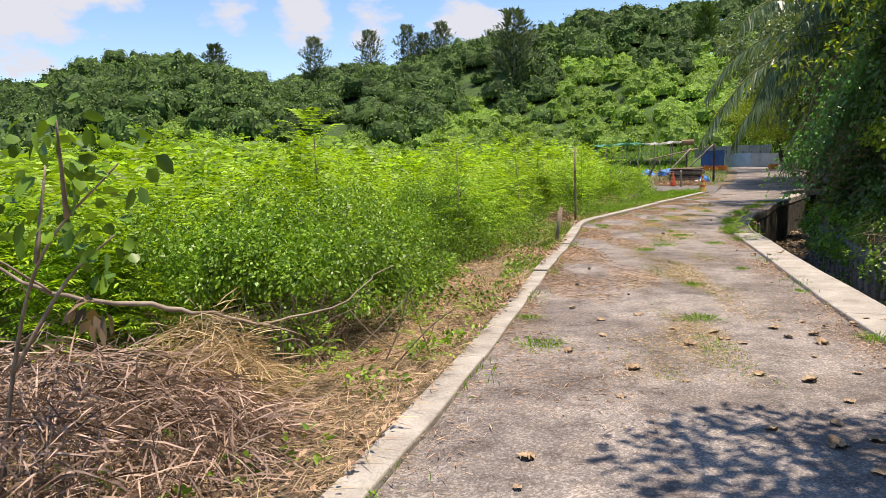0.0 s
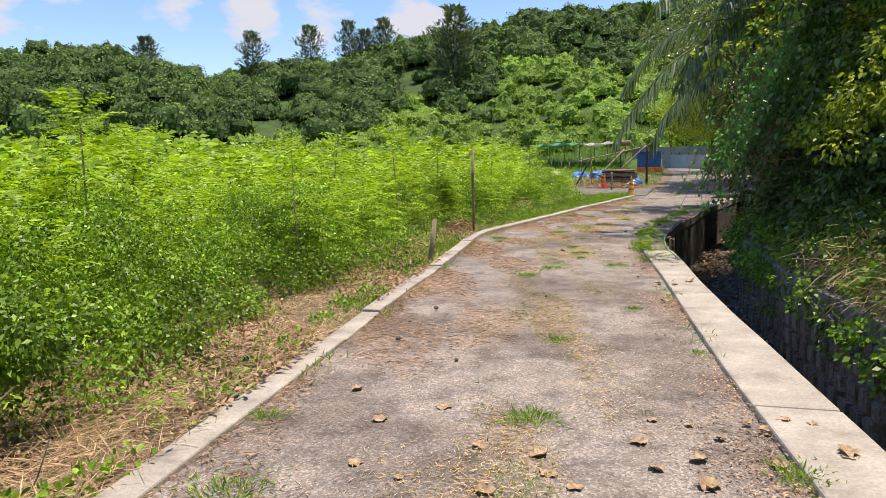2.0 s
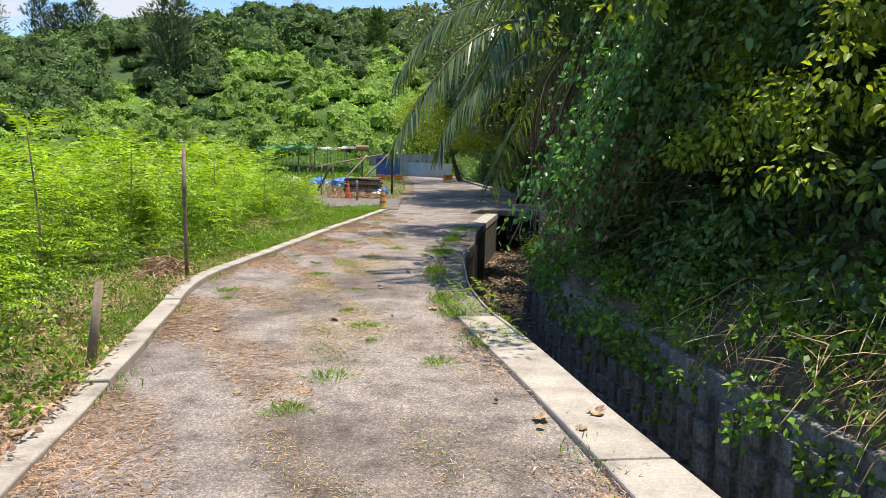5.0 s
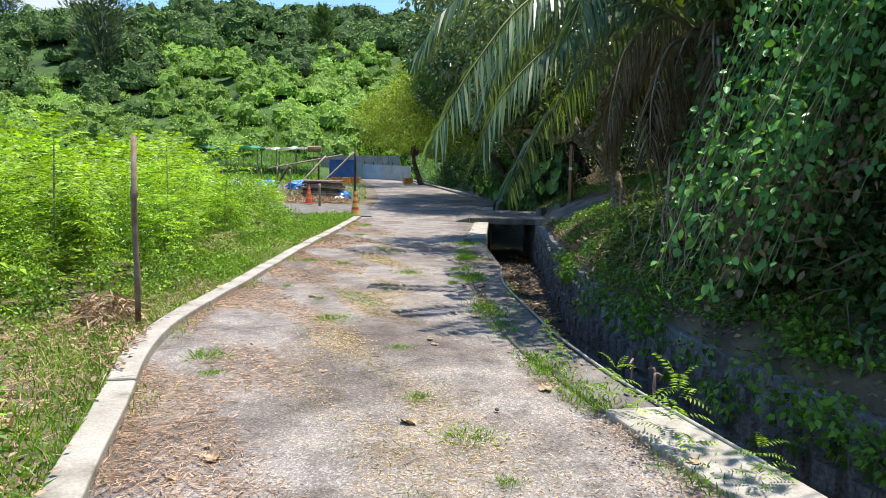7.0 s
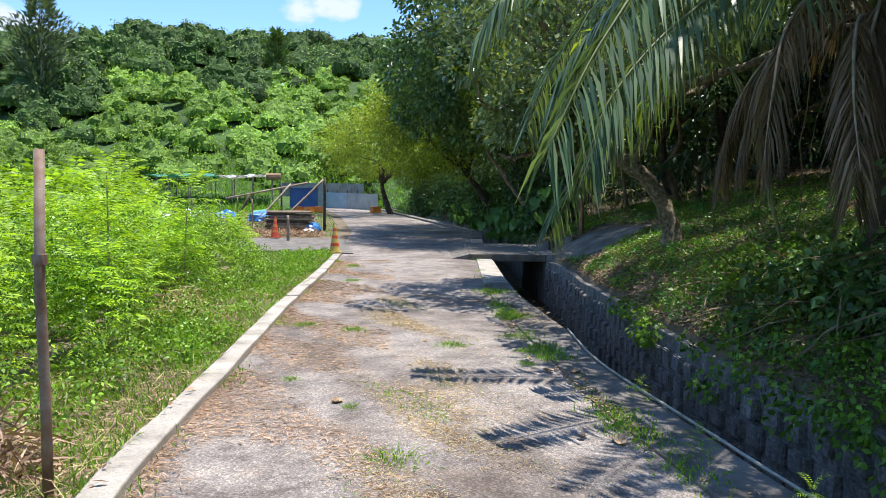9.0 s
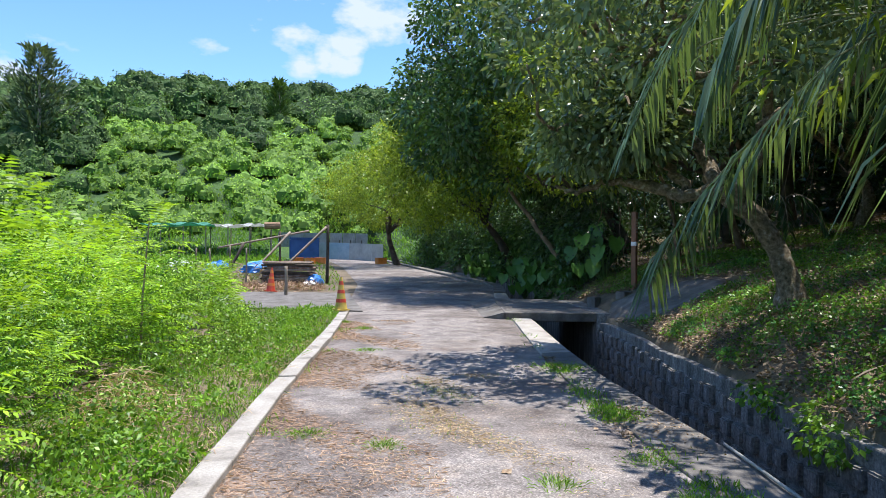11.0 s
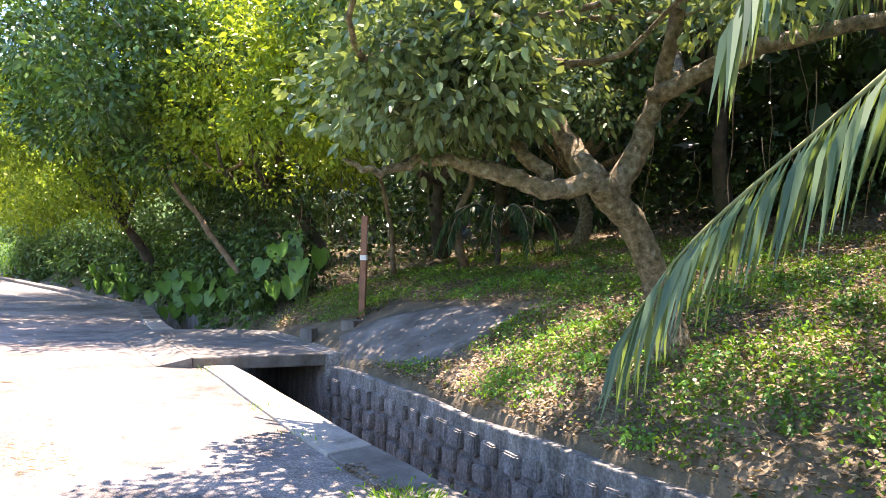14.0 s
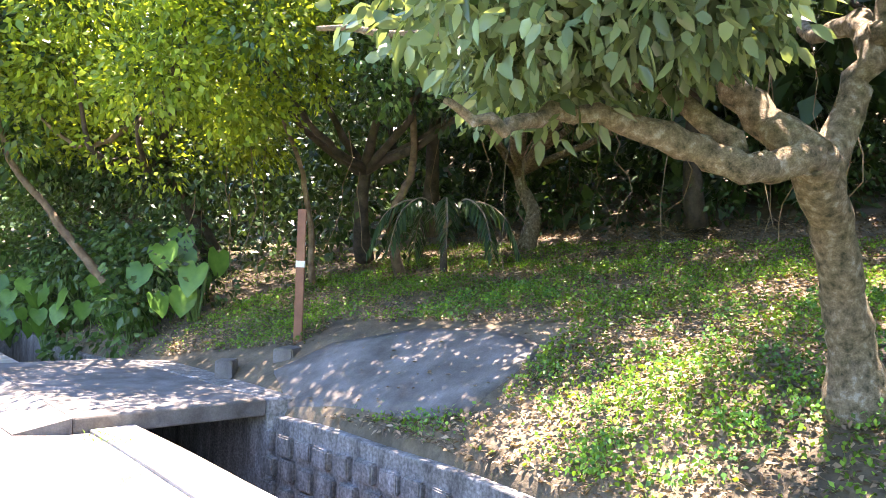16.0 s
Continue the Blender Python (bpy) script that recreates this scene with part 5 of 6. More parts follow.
def blades(name, x, y, h, w, material, label, category, r, kind="stuff", parent=None):
    p = np.stack([x, y, ground_or_road(x, y) - 0.005], 1)
    d = UP + r.normal(0, 0.45, p.shape)
    return quads(name, leaves(p, d, h, w, r=r, flat=3.0, droop=0.25), material, parent, label, category, kind)


def patchy(x, y, a, b, seed):
    return np.sin(x * a + seed) * np.cos(y * b + seed * 2) + 0.6 * np.sin(x * a * 2.3 + y * b * 1.7)


def build_verge():
    r = np.random.default_rng(17)
    n = 92000
    y = np.where(r.uniform(0, 1, n) < 0.5, r.uniform(-0.5, 8, n), r.uniform(-1.5, 26, n))
    x = kerb_in(y) - 0.16 - r.uniform(0, 1, n) ** 0.9 * np.where(y < 6.5, 2.8, 1.7)
    keep = patchy(x, y, 1.3, 1.1, 2) + r.normal(0, 0.7, n) > np.where(y > 20, 0.35, -0.8)
    x, y = x[keep], y[keep]
    red = r.uniform(0, 1, len(x)) < np.where(y < 14, 0.38, 0.2)
    lying("red_straw", x[red], y[red], r.uniform(0.04, 0.20, red.sum()), r.uniform(0.003, 0.008, red.sum()), RED_STRAW, "reddish-brown dry stalks over the verge", "straw", r, 0.06, 0.25)
    x, y = x[~red], y[~red]
    lying("verge_straw", x, y, r.uniform(0.06, 0.26, len(x)), r.uniform(0.003, 0.007, len(x)), STRAW, "dry straw and cut stalks over the verge", "straw", r, 0.06, 0.25)
    n = 20000
    y = r.uniform(-1.5, 18, n)
    x = kerb_in(y) - 0.115 - r.uniform(0, 1, n) * np.where(y < 6.5, 2.6, 1.3)
    keep = patchy(x, y, 1.7, 1.4, 5) + r.normal(0, 0.5, n) > 0.2
    lying("verge_litter", x[keep], y[keep], r.uniform(0.03, 0.09, keep.sum()), r.uniform(0.015, 0.04, keep.sum()), RED_STRAW, "crumpled reddish-brown leaves among the straw", "leaf litter", r, 0.05, 0.4)
    # straw and chips swept along the kerb side of the road
    n = 90000
    y = r.uniform(1.8, 29, n)
    x = kerb_in(y) + 0.005 + r.uniform(0, 1, n) ** 1.5 * 1.35
    keep = 1.3 * patchy(x, y, 2.1, 1.6, 3) + r.normal(0, 0.28, n) - (x - kerb_in(y)) * 0.9 > -0.55
    keep &= r.uniform(0, 1, n) < np.clip((y - 3) / 5, 0.12, 1)
    x, y = x[keep], y[keep]
    lying("road_straw", x, y, r.uniform(0.015, 0.10, len(x)), r.uniform(0.003, 0.008, len(x)), RED_STRAW, "brown straw and bark chips lying on the road", "straw", r, 0.006, 0.03)
    # soil crumbs, leaf scraps and straw gathered against the broad edge
    n = 17000
    y = r.uniform(1.5, 13.4, n)
    x = walk_in(y) + 0.05 - np.abs(r.normal(0, 0.22, n))
    keep = patchy(x, y, 1.4, 1.9, 7) + r.normal(0, 0.6, n) > 0.0
    x, y = x[keep], y[keep]
    lying("edge_litter", x, y, r.uniform(0.008, 0.045, len(x)), r.uniform(0.003, 0.011, len(x)), RED_STRAW, "brown leaf scraps gathered beside the concrete edge", "leaf litter", r, 0.010, 0.1)
    # dry grass strip along the crown of the road
    n = 95000
    y = r.uniform(4.2, 23, n)
    mid = (kerb_in(y) + walk_in(y)) * 0.5 + 0.15
    x = mid + r.normal(0, 0.30, n)
    keep = patchy(x, y, 3.1, 1.5, 9) + r.normal(0, 0.35, n) > 0.15
    x, y = x[keep], y[keep]
    half = r.uniform(0, 1, len(x)) < np.where(patchy(x, y, 4.3, 2.2, 1) > 0.6, 0.55, 0.93)
    lying("dry_road_grass", x[half], y[half], r.uniform(0.015, 0.06, half.sum()), r.uniform(0.0025, 0.006, half.sum()), STRAW, "short parched grass matted on the road", "grass", r, 0.008, 0.08)
    blades("road_grass", x[~half], y[~half], r.uniform(0.02, 0.055, (~half).sum()), 0.0038, GRASS, "short green grass growing through the road", "grass", r)
    n = 5200
    y = r.uniform(2, 29, n)
    x = np.where(r.uniform(0, 1, n) < 0.5, kerb_in(y) + np.abs(r.normal(0, 0.10, n)), walk_in(y) + r.normal(0, 0.07, n))
    keep = patchy(x, y, 1.0, 2.6, 4) + r.normal(0, 0.3, n) > 0.5
    blades("edge_grass", x[keep], y[keep], r.uniform(0.03, 0.11, keep.sum()), 0.008, GRASS, "grass sprouting along the edges of the road", "grass", r)
    n = 9000
    y = r.uniform(12.2, 23, n)
    x = walk_in(y) + r.normal(0.02, 0.09, n)
    keep = np.sin(y * 2.7 + 1) + 0.7 * np.sin(y * 6.1) + r.normal(0, 0.35, n) > 0.25
    blades("joint_grass", x[keep], y[keep], r.uniform(0.03, 0.10, keep.sum()), 0.009, GRASS, "green weeds along the joint of road and edge", "grass", r)
    n = 5200
    y = r.uniform(13.5, 24, n)
    x = walk_in(y) + r.uniform(-0.15, 0.5, n) * (0.6 + 0.4 * np.sin(y))
    keep = (x < ditch_in(y) - 0.01) & (np.sin(y * 1.9) + r.normal(0, 0.6, n) > 0.1)
    lying("edge_leaf_scraps", x[keep], y[keep], r.uniform(0.015, 0.05, keep.sum()), r.uniform(0.008, 0.022, keep.sum()), LITTER, "brown leaf scraps on the concrete edge", "leaf litter", r, 0.018, 0.1)
    # lush grass of the verge
    n = 52000
    y = r.uniform(2, 32, n)
    x = kerb_in(y) - 0.18 - r.uniform(0, 1, n) * (1.0 + 1.2 * np.clip((y - 15) / 8, 0, 1))
    keep = patchy(x, y, 1.9, 1.5, 6) + r.normal(0, 0.5, n) > np.clip(2.0 - (y - 5.5) * 0.34, -1.8, 2.0) + np.clip((kerb_in(y) - 0.5 - x) * 3, 0, 2.2) * np.clip((21 - y) / 3, 0, 1)
    x, y = x[keep], y[keep]
    blades("verge_grass", x, y, r.uniform(0.05, 0.16, len(x)), r.uniform(0.006, 0.013, len(x)), GRASS, "bright green grass along the kerb", "grass", r)
    n = 60
    y = r.uniform(1.6, 12, n)
    x = kerb_in(y) - 0.22 - np.abs(r.normal(0, 0.45, n)) - r.uniform(0, 1.2, n) * (y < 4)
    q = clump_leaves(np.stack([x, y, ground_z(x, y) + 0.05], 1), r.uniform(0.06, 0.2, n), 34, 0.05, 0.028, r, down=0.0, squash=0.5, ribbed=True)
    quads("verge_sprigs", q, VERGE_LEAF, None, "green sprigs growing through the verge straw", "weeds", "stuff")
    n = 130
    y = r.uniform(19, 31, n)
    x = kerb_in(y) - 0.35 - np.abs(r.normal(0, 0.6, n))
    q = clump_leaves(np.stack([x, y, ground_z(x, y) + 0.08], 1), 0.16, 60, 0.05, 0.03, r, down=0.0, squash=0.7)
    quads("verge_weeds", q, GRASS, None, "leafy low weeds in the grass verge", "weeds", "stuff")
    n = 9000
    y = r.uniform(31, 60, n)
    x = r.uniform(-9, 2.0, n)
    keep = (x < kerb_in(y) - 0.5) & ~((y < 37.6) & (y > 32))
    blades("plot_grass", x[keep], y[keep], r.uniform(0.1, 0.3, keep.sum()), 0.03, GRASS, "grass between the farm plots", "grass", r)


def build_far_grass():
    r = np.random.default_rng(19)
    n = 16000
    x, y = r.uniform(-9, 11, n), r.uniform(53, 78, n)
    keep = (x > 4.9) | (y > 64.8) | (x < -0.8)
    x, y = x[keep], y[keep]
    p = np.stack([x, y, ground_z(x, y) - 0.02], 1)
    d = UP + r.normal(0, 0.5, p.shape)
    quads("far_grass", leaves(p, d, r.uniform(0.25, 0.8, len(x)), r.uniform(0.03, 0.07, len(x)), r=r, flat=3.0, droop=0.3), GRASS, None, "tall sunlit grass and weeds behind the farm plots", "grass", "stuff")


build_verge()
build_far_grass()


def build_tufts():
    r = np.random.default_rng(23)
    def tuft(label, at, n, spread, h, w, material, category="grass tuft", group="tufts on the road"):
        ob = thing("grass_tuft", pose(*at), label, category, group)
        p = np.stack([r.normal(0, spread, n), r.normal(0, spread, n), np.full(n, -0.005)], 1)
        d = UP * 0.9 + p * np.array((5, 5, 0)) + r.normal(0, 0.35, p.shape)
        quads("tuft_grass", leaves(p, d, r.uniform(0.6, 1.2, n) * h, w, r=r, flat=3.0, droop=0.3), material, ob, kind="stuff")
        return ob
    a = tuft("small green grass tuft rooted in the road", (0.0, 6.06, 0.01), 220, 0.07, 0.085, 0.006, GRASS)
    b = tuft("spreading green grass tuft rooted in the road", (-0.08, 7.80, 0.01), 150, 0.05, 0.08, 0.005, GRASS)
    c = tuft("low flat weed rooted in the road", (-1.15, 4.9, 0.012), 260, 0.10, 0.055, 0.008, GRASS)
    for k, (x, y, s) in enumerate(((-0.8, 10.9, 0.9), (0.48, 9.1, 0.8), (-1.0, 16.4, 0.9), (-0.75, 20.34, 0.8), (-1.13, 17.45, 0.6), (1.8, 23.15, 1.5), (0.2, 11.9, 0.9), (-0.3, 12.6, 0.7), (-0.35, 13.2, 0.9), (0.1, 19.3, 0.9), (0.55, 18.4, 0.8), (0.9, 19.6, 0.9), (0.75, 18.9, 0.7), (-1.5, 18.3, 0.7), (-1.25, 20.8, 0.8), (1.25, 5.6, 0.8), (0.95, 7.6, 0.7), (-0.5, 15.2, 0.5), (-2.0, 15.1, 1.0), (-1.9, 14.6, 0.8), (-0.2, 25.0, 0.8), (0.1, 27.5, 0.9), (-0.1, 28.6, 1.0), (-0.6, 11.6, 0.9), (-1.45, 5.8, 0.7), (-0.55, 13.9, 0.8), (1.3, 20.9, 1.2))):
        copy_thing((a, b, c)[k % 3], pose(x, y, 0.012, 0, 0, 67 * k) @ Matrix.Scale(s, 4))
    # feathery weeds along the ditch edge
    weed = thing("feathery_weed", pose(0.72, 12.95, 0.02), "feathery bright green weed at the ditch edge", "weed", "weeds at the ditch edge")
    quads("leaves", feather_shrub(16, 7, 0.42, 0.13, 0.035, 77, 0.05) * np.array((1, 1, 0.9)) * 0.42, FEATHER, weed)
    for x, y, s, k in ((0.62, 13.5, 0.8, 40), (0.85, 12.4, 0.6, 100), (0.58, 14.4, 0.55, 10), (0.75, 15.2, 0.5, 200), (0.7, 16.0, 0.45, 290), (-1.95, 5.6, 0.7, 30), (-1.85, 4.2, 0.8, 120), (-2.3, 3.6, 0.9, 220), (1.0, 17.2, 0.45, 20), (2.55, 20.0, 0.6, 60)):
        copy_thing(weed, pose(x, y, 0.0, 0, 0, k) @ Matrix.Scale(s, 4))


build_tufts()


def build_dry_leaves():
    r = np.random.default_rng(29)
    mat = rough_mat("dry_curled_leaf", [(0.3, (0.16, 0.095, 0.055)), (0.5, (0.33, 0.235, 0.14)), (0.7, (0.50, 0.40, 0.26))], 26, 140, 0.85, 0.6, 0.004)
    def leaf(curl, size, seed):
        q = np.random.default_rng(seed)
        bm = bmesh.new()
        rows = []
        for i in range(7):
            t = i / 6
            w = size * 0.42 * math.sin(math.pi * (0.08 + 0.88 * t)) * (1 + 0.35 * math.cos(i * 2.4 + seed)) + 0.05 * size
            row = []
            for j in range(5):
                s = (j - 2) / 2
                a = s * curl
                row.append(bm.verts.new((w * math.sin(a) / max(curl, 0.3), size * (t - 0.5), w * (1 - math.cos(a)) / max(curl, 0.3) + 0.03 * size * (2 * t - 1) ** 2 + q.normal(0, 0.075 * size))))
            rows.append(row)
        for i in range(6):
            for j in range(4):
                bm.faces.new((rows[i][j], rows[i][j + 1], rows[i + 1][j + 1], rows[i + 1][j]))
        return bm
    kinds = []
    for i, (c, s) in enumerate(((0.5, 0.09), (0.3, 0.075), (0.9, 0.10))):
        bm = leaf(c, s, i)
        low = min(v.co.z for v in bm.verts)
        bmesh.ops.translate(bm, verts=bm.verts, vec=(0, 0, -low - 0.012))
        me = bpy.data.meshes.new("dry_leaf")
        bm.to_mesh(me)
        bm.free()
        me.materials.append(mat)
        me.polygons.foreach_set("use_smooth", [True] * len(me.polygons))
        ob = new("dry_leaf", me)
        kinds.append(tagged(ob, "curled brown dry leaf lying on the road", "dry leaf", "dry leaves on the road"))
    spots = [(-0.82, 5.9), (-0.73, 5.33), (0.1, 5.6), (0.3, 5.3)]
    spots += [(r.uniform(0.6, 1.5), r.uniform(2.4, 6.4)) for _ in range(40)]
    spots += [(r.uniform(-1.2, 0.9), r.uniform(2.2, 6.4)) for _ in range(16)]
    spots += [(r.uniform(-3.4, -1.5), r.uniform(1.6, 5.5)) for _ in range(22)]
    spots += [(float(walk_in(y)) + r.normal(0, 0.15), y) for y in r.uniform(6, 24, 18)]
    spots += [(r.uniform(-2.3, 0.8), y) for y in r.uniform(7, 22, 14)]
    for i, (x, y) in enumerate(spots):
        z = float(ground_or_road(np.array(x), np.array(y)))
        if kerb_in(y) - 0.2 < x <= kerb_in(y):
            x = float(kerb_in(y)) + 0.08
            z = 0.004
        if kerb_in(y) < x <= walk_in(y):
            z = 0.004
        if walk_in(y) < x < ditch_in(y):
            z = 0.03 if y < 13.5 else 0.014
        m = pose(x, y, z + 0.002, r.uniform(-6, 6), r.uniform(-6, 6), r.uniform(0, 360))
        if i < 3:
            kinds[i].matrix_world = m
        else:
            copy_thing(kinds[i % 3], m @ Matrix.Scale(r.uniform(0.5, 1.25), 4))
    stone = rough_mat("dark_pebble", [(0.3, (0.05, 0.045, 0.04)), (0.7, (0.15, 0.13, 0.11))], 20, 100, 0.9, 0.5)
    first = None
    for x, y, s in ((-1.35, 8.81, 0.05), (-1.31, 7.6, 0.045), (-0.4, 9.6, 0.03), (0.2, 16.5, 0.05), (0.65, 14.9, 0.04), (-0.1, 13.6, 0.03), (0.5, 11.0, 0.03), (-0.7, 7.1, 0.03)):
        if first is None:
            bm = bmesh.new()
            bmesh.ops.create_icosphere(bm, subdivisions=2, radius=0.5)
            for v in bm.verts:
                v.co *= 1 + 0.25 * noise.noise(v.co * 2.5)
                v.co.z *= 0.7
            me = bpy.data.meshes.new("stone")
            bm.to_mesh(me)
            bm.free()
            me.materials.append(stone)
            first = tagged(new("stone", me), "small dark stone lying on the road", "stone", "stones on the road")
            first.matrix_world = pose(x, y, 0.012 + s * 0.3) @ Matrix.Scale(s, 4)
        else:
            copy_thing(first, pose(x, y, 0.012 + s * 0.3, 0, 0, x * 90) @ Matrix.Scale(s / 0.05, 4))


build_dry_leaves()


def build_brush():
    r = np.random.default_rng(37)
    def heap(n, cx, cy, rad, top, lmin, lmax, w, material, name, label):
        a = r.uniform(0, 6.28, n)
        k = np.sqrt(r.uniform(0, 1, n))
        x, y = cx + rad[0] * k * np.cos(a), cy + rad[1] * k * np.sin(a)
        z = ground_z(x, y) + top * (1 - k ** 2) * r.uniform(0.35, 1.05, n) + 0.02
        p = np.stack([x, y, z], 1)
        d = np.stack([np.cos(a) * 0.25, np.sin(a) * 0.25, -0.12 - 0.2 * k], 1) + r.normal(0, 0.8, (n, 3)) * np.array((1, 1, 0.45))
        quads(name, leaves(p, d, r.uniform(lmin, lmax, n), w, r=r, flat=2.0, droop=0.1), material, None, label, "brush", "stuff")
    heap(7500, -3.35, 2.35, (1.5, 1.1), 0.66, 0.08, 0.42, 0.010, BRUSH_TWIG, "brush_pile", "heap of dry reddish twigs and stalks")
    heap(2600, -2.95, 3.25, (0.55, 0.5), 0.62, 0.12, 0.4, 0.007, STRAW, "straw_heap", "heap of pale dry straw on the brush pile")
    heap(1500, -3.2, 4.75, (0.8, 0.5), 0.5, 0.15, 0.5, 0.006, DEAD_SCRUB, "dead_scrub", "dry dead stems under the creepers")
    heap(700, -2.75, 22.0, (0.35, 0.5), 0.45, 0.1, 0.35, 0.008, STRAW, "straw_heap", "tuft of dead straw in the grass verge")
    heap(420, -3.15, 16.7, (0.28, 0.4), 0.32, 0.12, 0.3, 0.016, RED_STRAW, "straw_heap", "pale dead leaves beside the rusty pole")
    stems = []
    for i in range(70):
        x, y = -3.1 + r.normal(0, 0.45), 4.45 + r.normal(0, 0.28)
        z = float(ground_z(x, y))
        d = np.array((r.normal(0.1, 0.25), r.normal(-0.2, 0.22), r.uniform(0.25, 0.6)))
        stems.append(tube(smooth_line([(x, y, z), tuple(np.array((x, y, z)) + d * 0.5 + r.normal(0, 0.04, 3)), tuple(np.array((x, y, z)) + d)], 3), (0.007, 0.003), 5))
    v, f = joined(stems)
    solid("dead_stems", v, f, GREY_WOOD, None, "bare grey dead stems under the creepers", "dead stems", "stuff")
    branch = thing("fallen_branch", pose(-2.7, 3.75, 0.30), "bare pale dead branch lying over the brush pile", "branch")
    v, f = tube(smooth_line([(0.1, 0.1, -0.05), (-0.2, -0.15, 0.10), (-0.7, -0.45, 0.24), (-1.2, -0.75, 0.36), (-1.6, -0.9, 0.62)], 6, 0.012), (0.006, 0.013, 0.017, 0.014, 0.008), 8, 0.08)
    solid("stem", v, f, GREY_WOOD, branch, smooth=True)
    v, f = tube(smooth_line([(-1.2, -0.75, 0.36), (-1.35, -1.0, 0.62), (-1.5, -1.2, 0.9)], 5, 0.01), (0.010, 0.004), 6)
    solid("side_twig", v, f, GREY_WOOD, branch, smooth=True)
    v, f = tube(smooth_line([(-0.1, -0.05, 0.05), (0.25, 0.3, 0.12), (0.5, 0.8, 0.35)], 5, 0.02), (0.01, 0.004), 6)
    solid("side_twig", v, f, GREY_WOOD, branch, smooth=True)
    sap = thing("leafy_sapling", pose(-3.02, 1.82, -0.28), "thin sapling with rounded pale green leaves", "sapling")
    stems = [[(0, 0, -0.1), (0.1, 0.1, 0.8), (0.35, 0.1, 1.35), (0.75, 0.15, 1.72)], [(0.1, 0.1, 0.8), (0.3, 0.25, 1.2), (0.5, 0.35, 1.4)], [(0.3, 0.1, 1.3), (0.3, 0.2, 1.75)], [(0.5, 0.1, 1.5), (0.6, 0.0, 1.9)]]
    ends = []
    for s in stems:
        v, f = tube(smooth_line(s, 5), (0.012, 0.004), 6)
        solid("stem", v, f, GREY_WOOD, sap, smooth=True)
        ends += [np.array(s[-1]), (np.array(s[-1]) + np.array(s[-2])) / 2]
    quads("leaves", clump_leaves(ends, 0.19, 15, 0.085, 0.062, r, down=0.2, ribbed=True), CREEPER, sap)
    quads("dead_leaves", clump_leaves([np.array((0.42, 0.28, 1.08))], 0.09, 16, 0.11, 0.05, r, down=0.9), DEAD_PALM, sap, "orange-brown dead leaves")


build_brush()


# ---- ditch details ----
def build_ditch_details():
    r = np.random.default_rng(41)
    ys = np.arange(12.6, 19.9, 0.3)
    pts = [(float(ditch_in(y)) - 0.02 + 0.03 * math.sin(y * 1.3), y, 0.035) for y in ys]
    v, f = tube(smooth_line(pts, 3), (0.011, 0.011), 8)
    hose = thing("hose", pose(0, 0, 0), "thin pale grey hose lying along the ditch edge", "hose")
    solid("pipe", v, f, rough_mat("pale_hose", [(0.3, (0.20, 0.20, 0.17)), (0.7, (0.42, 0.41, 0.36))], 4, 50, 0.5, 0.2), hose, smooth=True)
    bar = thing("rebar_stub", pose(0.93, 13.62, 0.0), "bent rusty reinforcing bar at the ditch edge", "rebar", "rebar stubs at the ditch edge")
    v, f = tube(smooth_line([(0, 0, -0.3), (0, 0, 0.14), (0.02, 0.02, 0.19), (0.07, 0.04, 0.17)], 4), (0.009, 0.009), 6)
    solid("rod", v, f, RUST, bar, smooth=True)
    for x, y, k in ((1.0, 13.75, 60), (0.96, 14.0, 200)):
        copy_thing(bar, pose(x, y, 0, 0, 0, k))
    n = 2600
    y = r.uniform(10, 30, n)
    x = ditch_in(y) + r.uniform(0.05, 0.95, n) * (wall_in(y) - ditch_in(y))
    p = np.stack([x, y, np.full(n, -1.13) + r.uniform(0, 0.05, n)], 1)
    quads("ditch_litter", leaves(p, r.normal(0, 1, p.shape) * np.array((1, 1, 0.2)), r.uniform(0.06, 0.16, n), r.uniform(0.03, 0.07, n), r=r, flat=0.4), LITTER, None, "fallen leaves lying in the ditch", "leaf litter", "stuff")
    n = 90
    y = r.uniform(7, 22, n)
    x = wall_in(y) + r.uniform(-0.15, 0.25, n)
    z = r.uniform(-0.6, 0.15, n) * np.where(y > 16, 0.5, 1)
    quads("wall_creeper", clump_leaves(np.stack([x, y, z], 1), 0.2, 60, 0.07, 0.05, r, down=0.6), CREEPER, None, "creepers trailing over the ditch wall", "creeper", "stuff")


build_ditch_details()


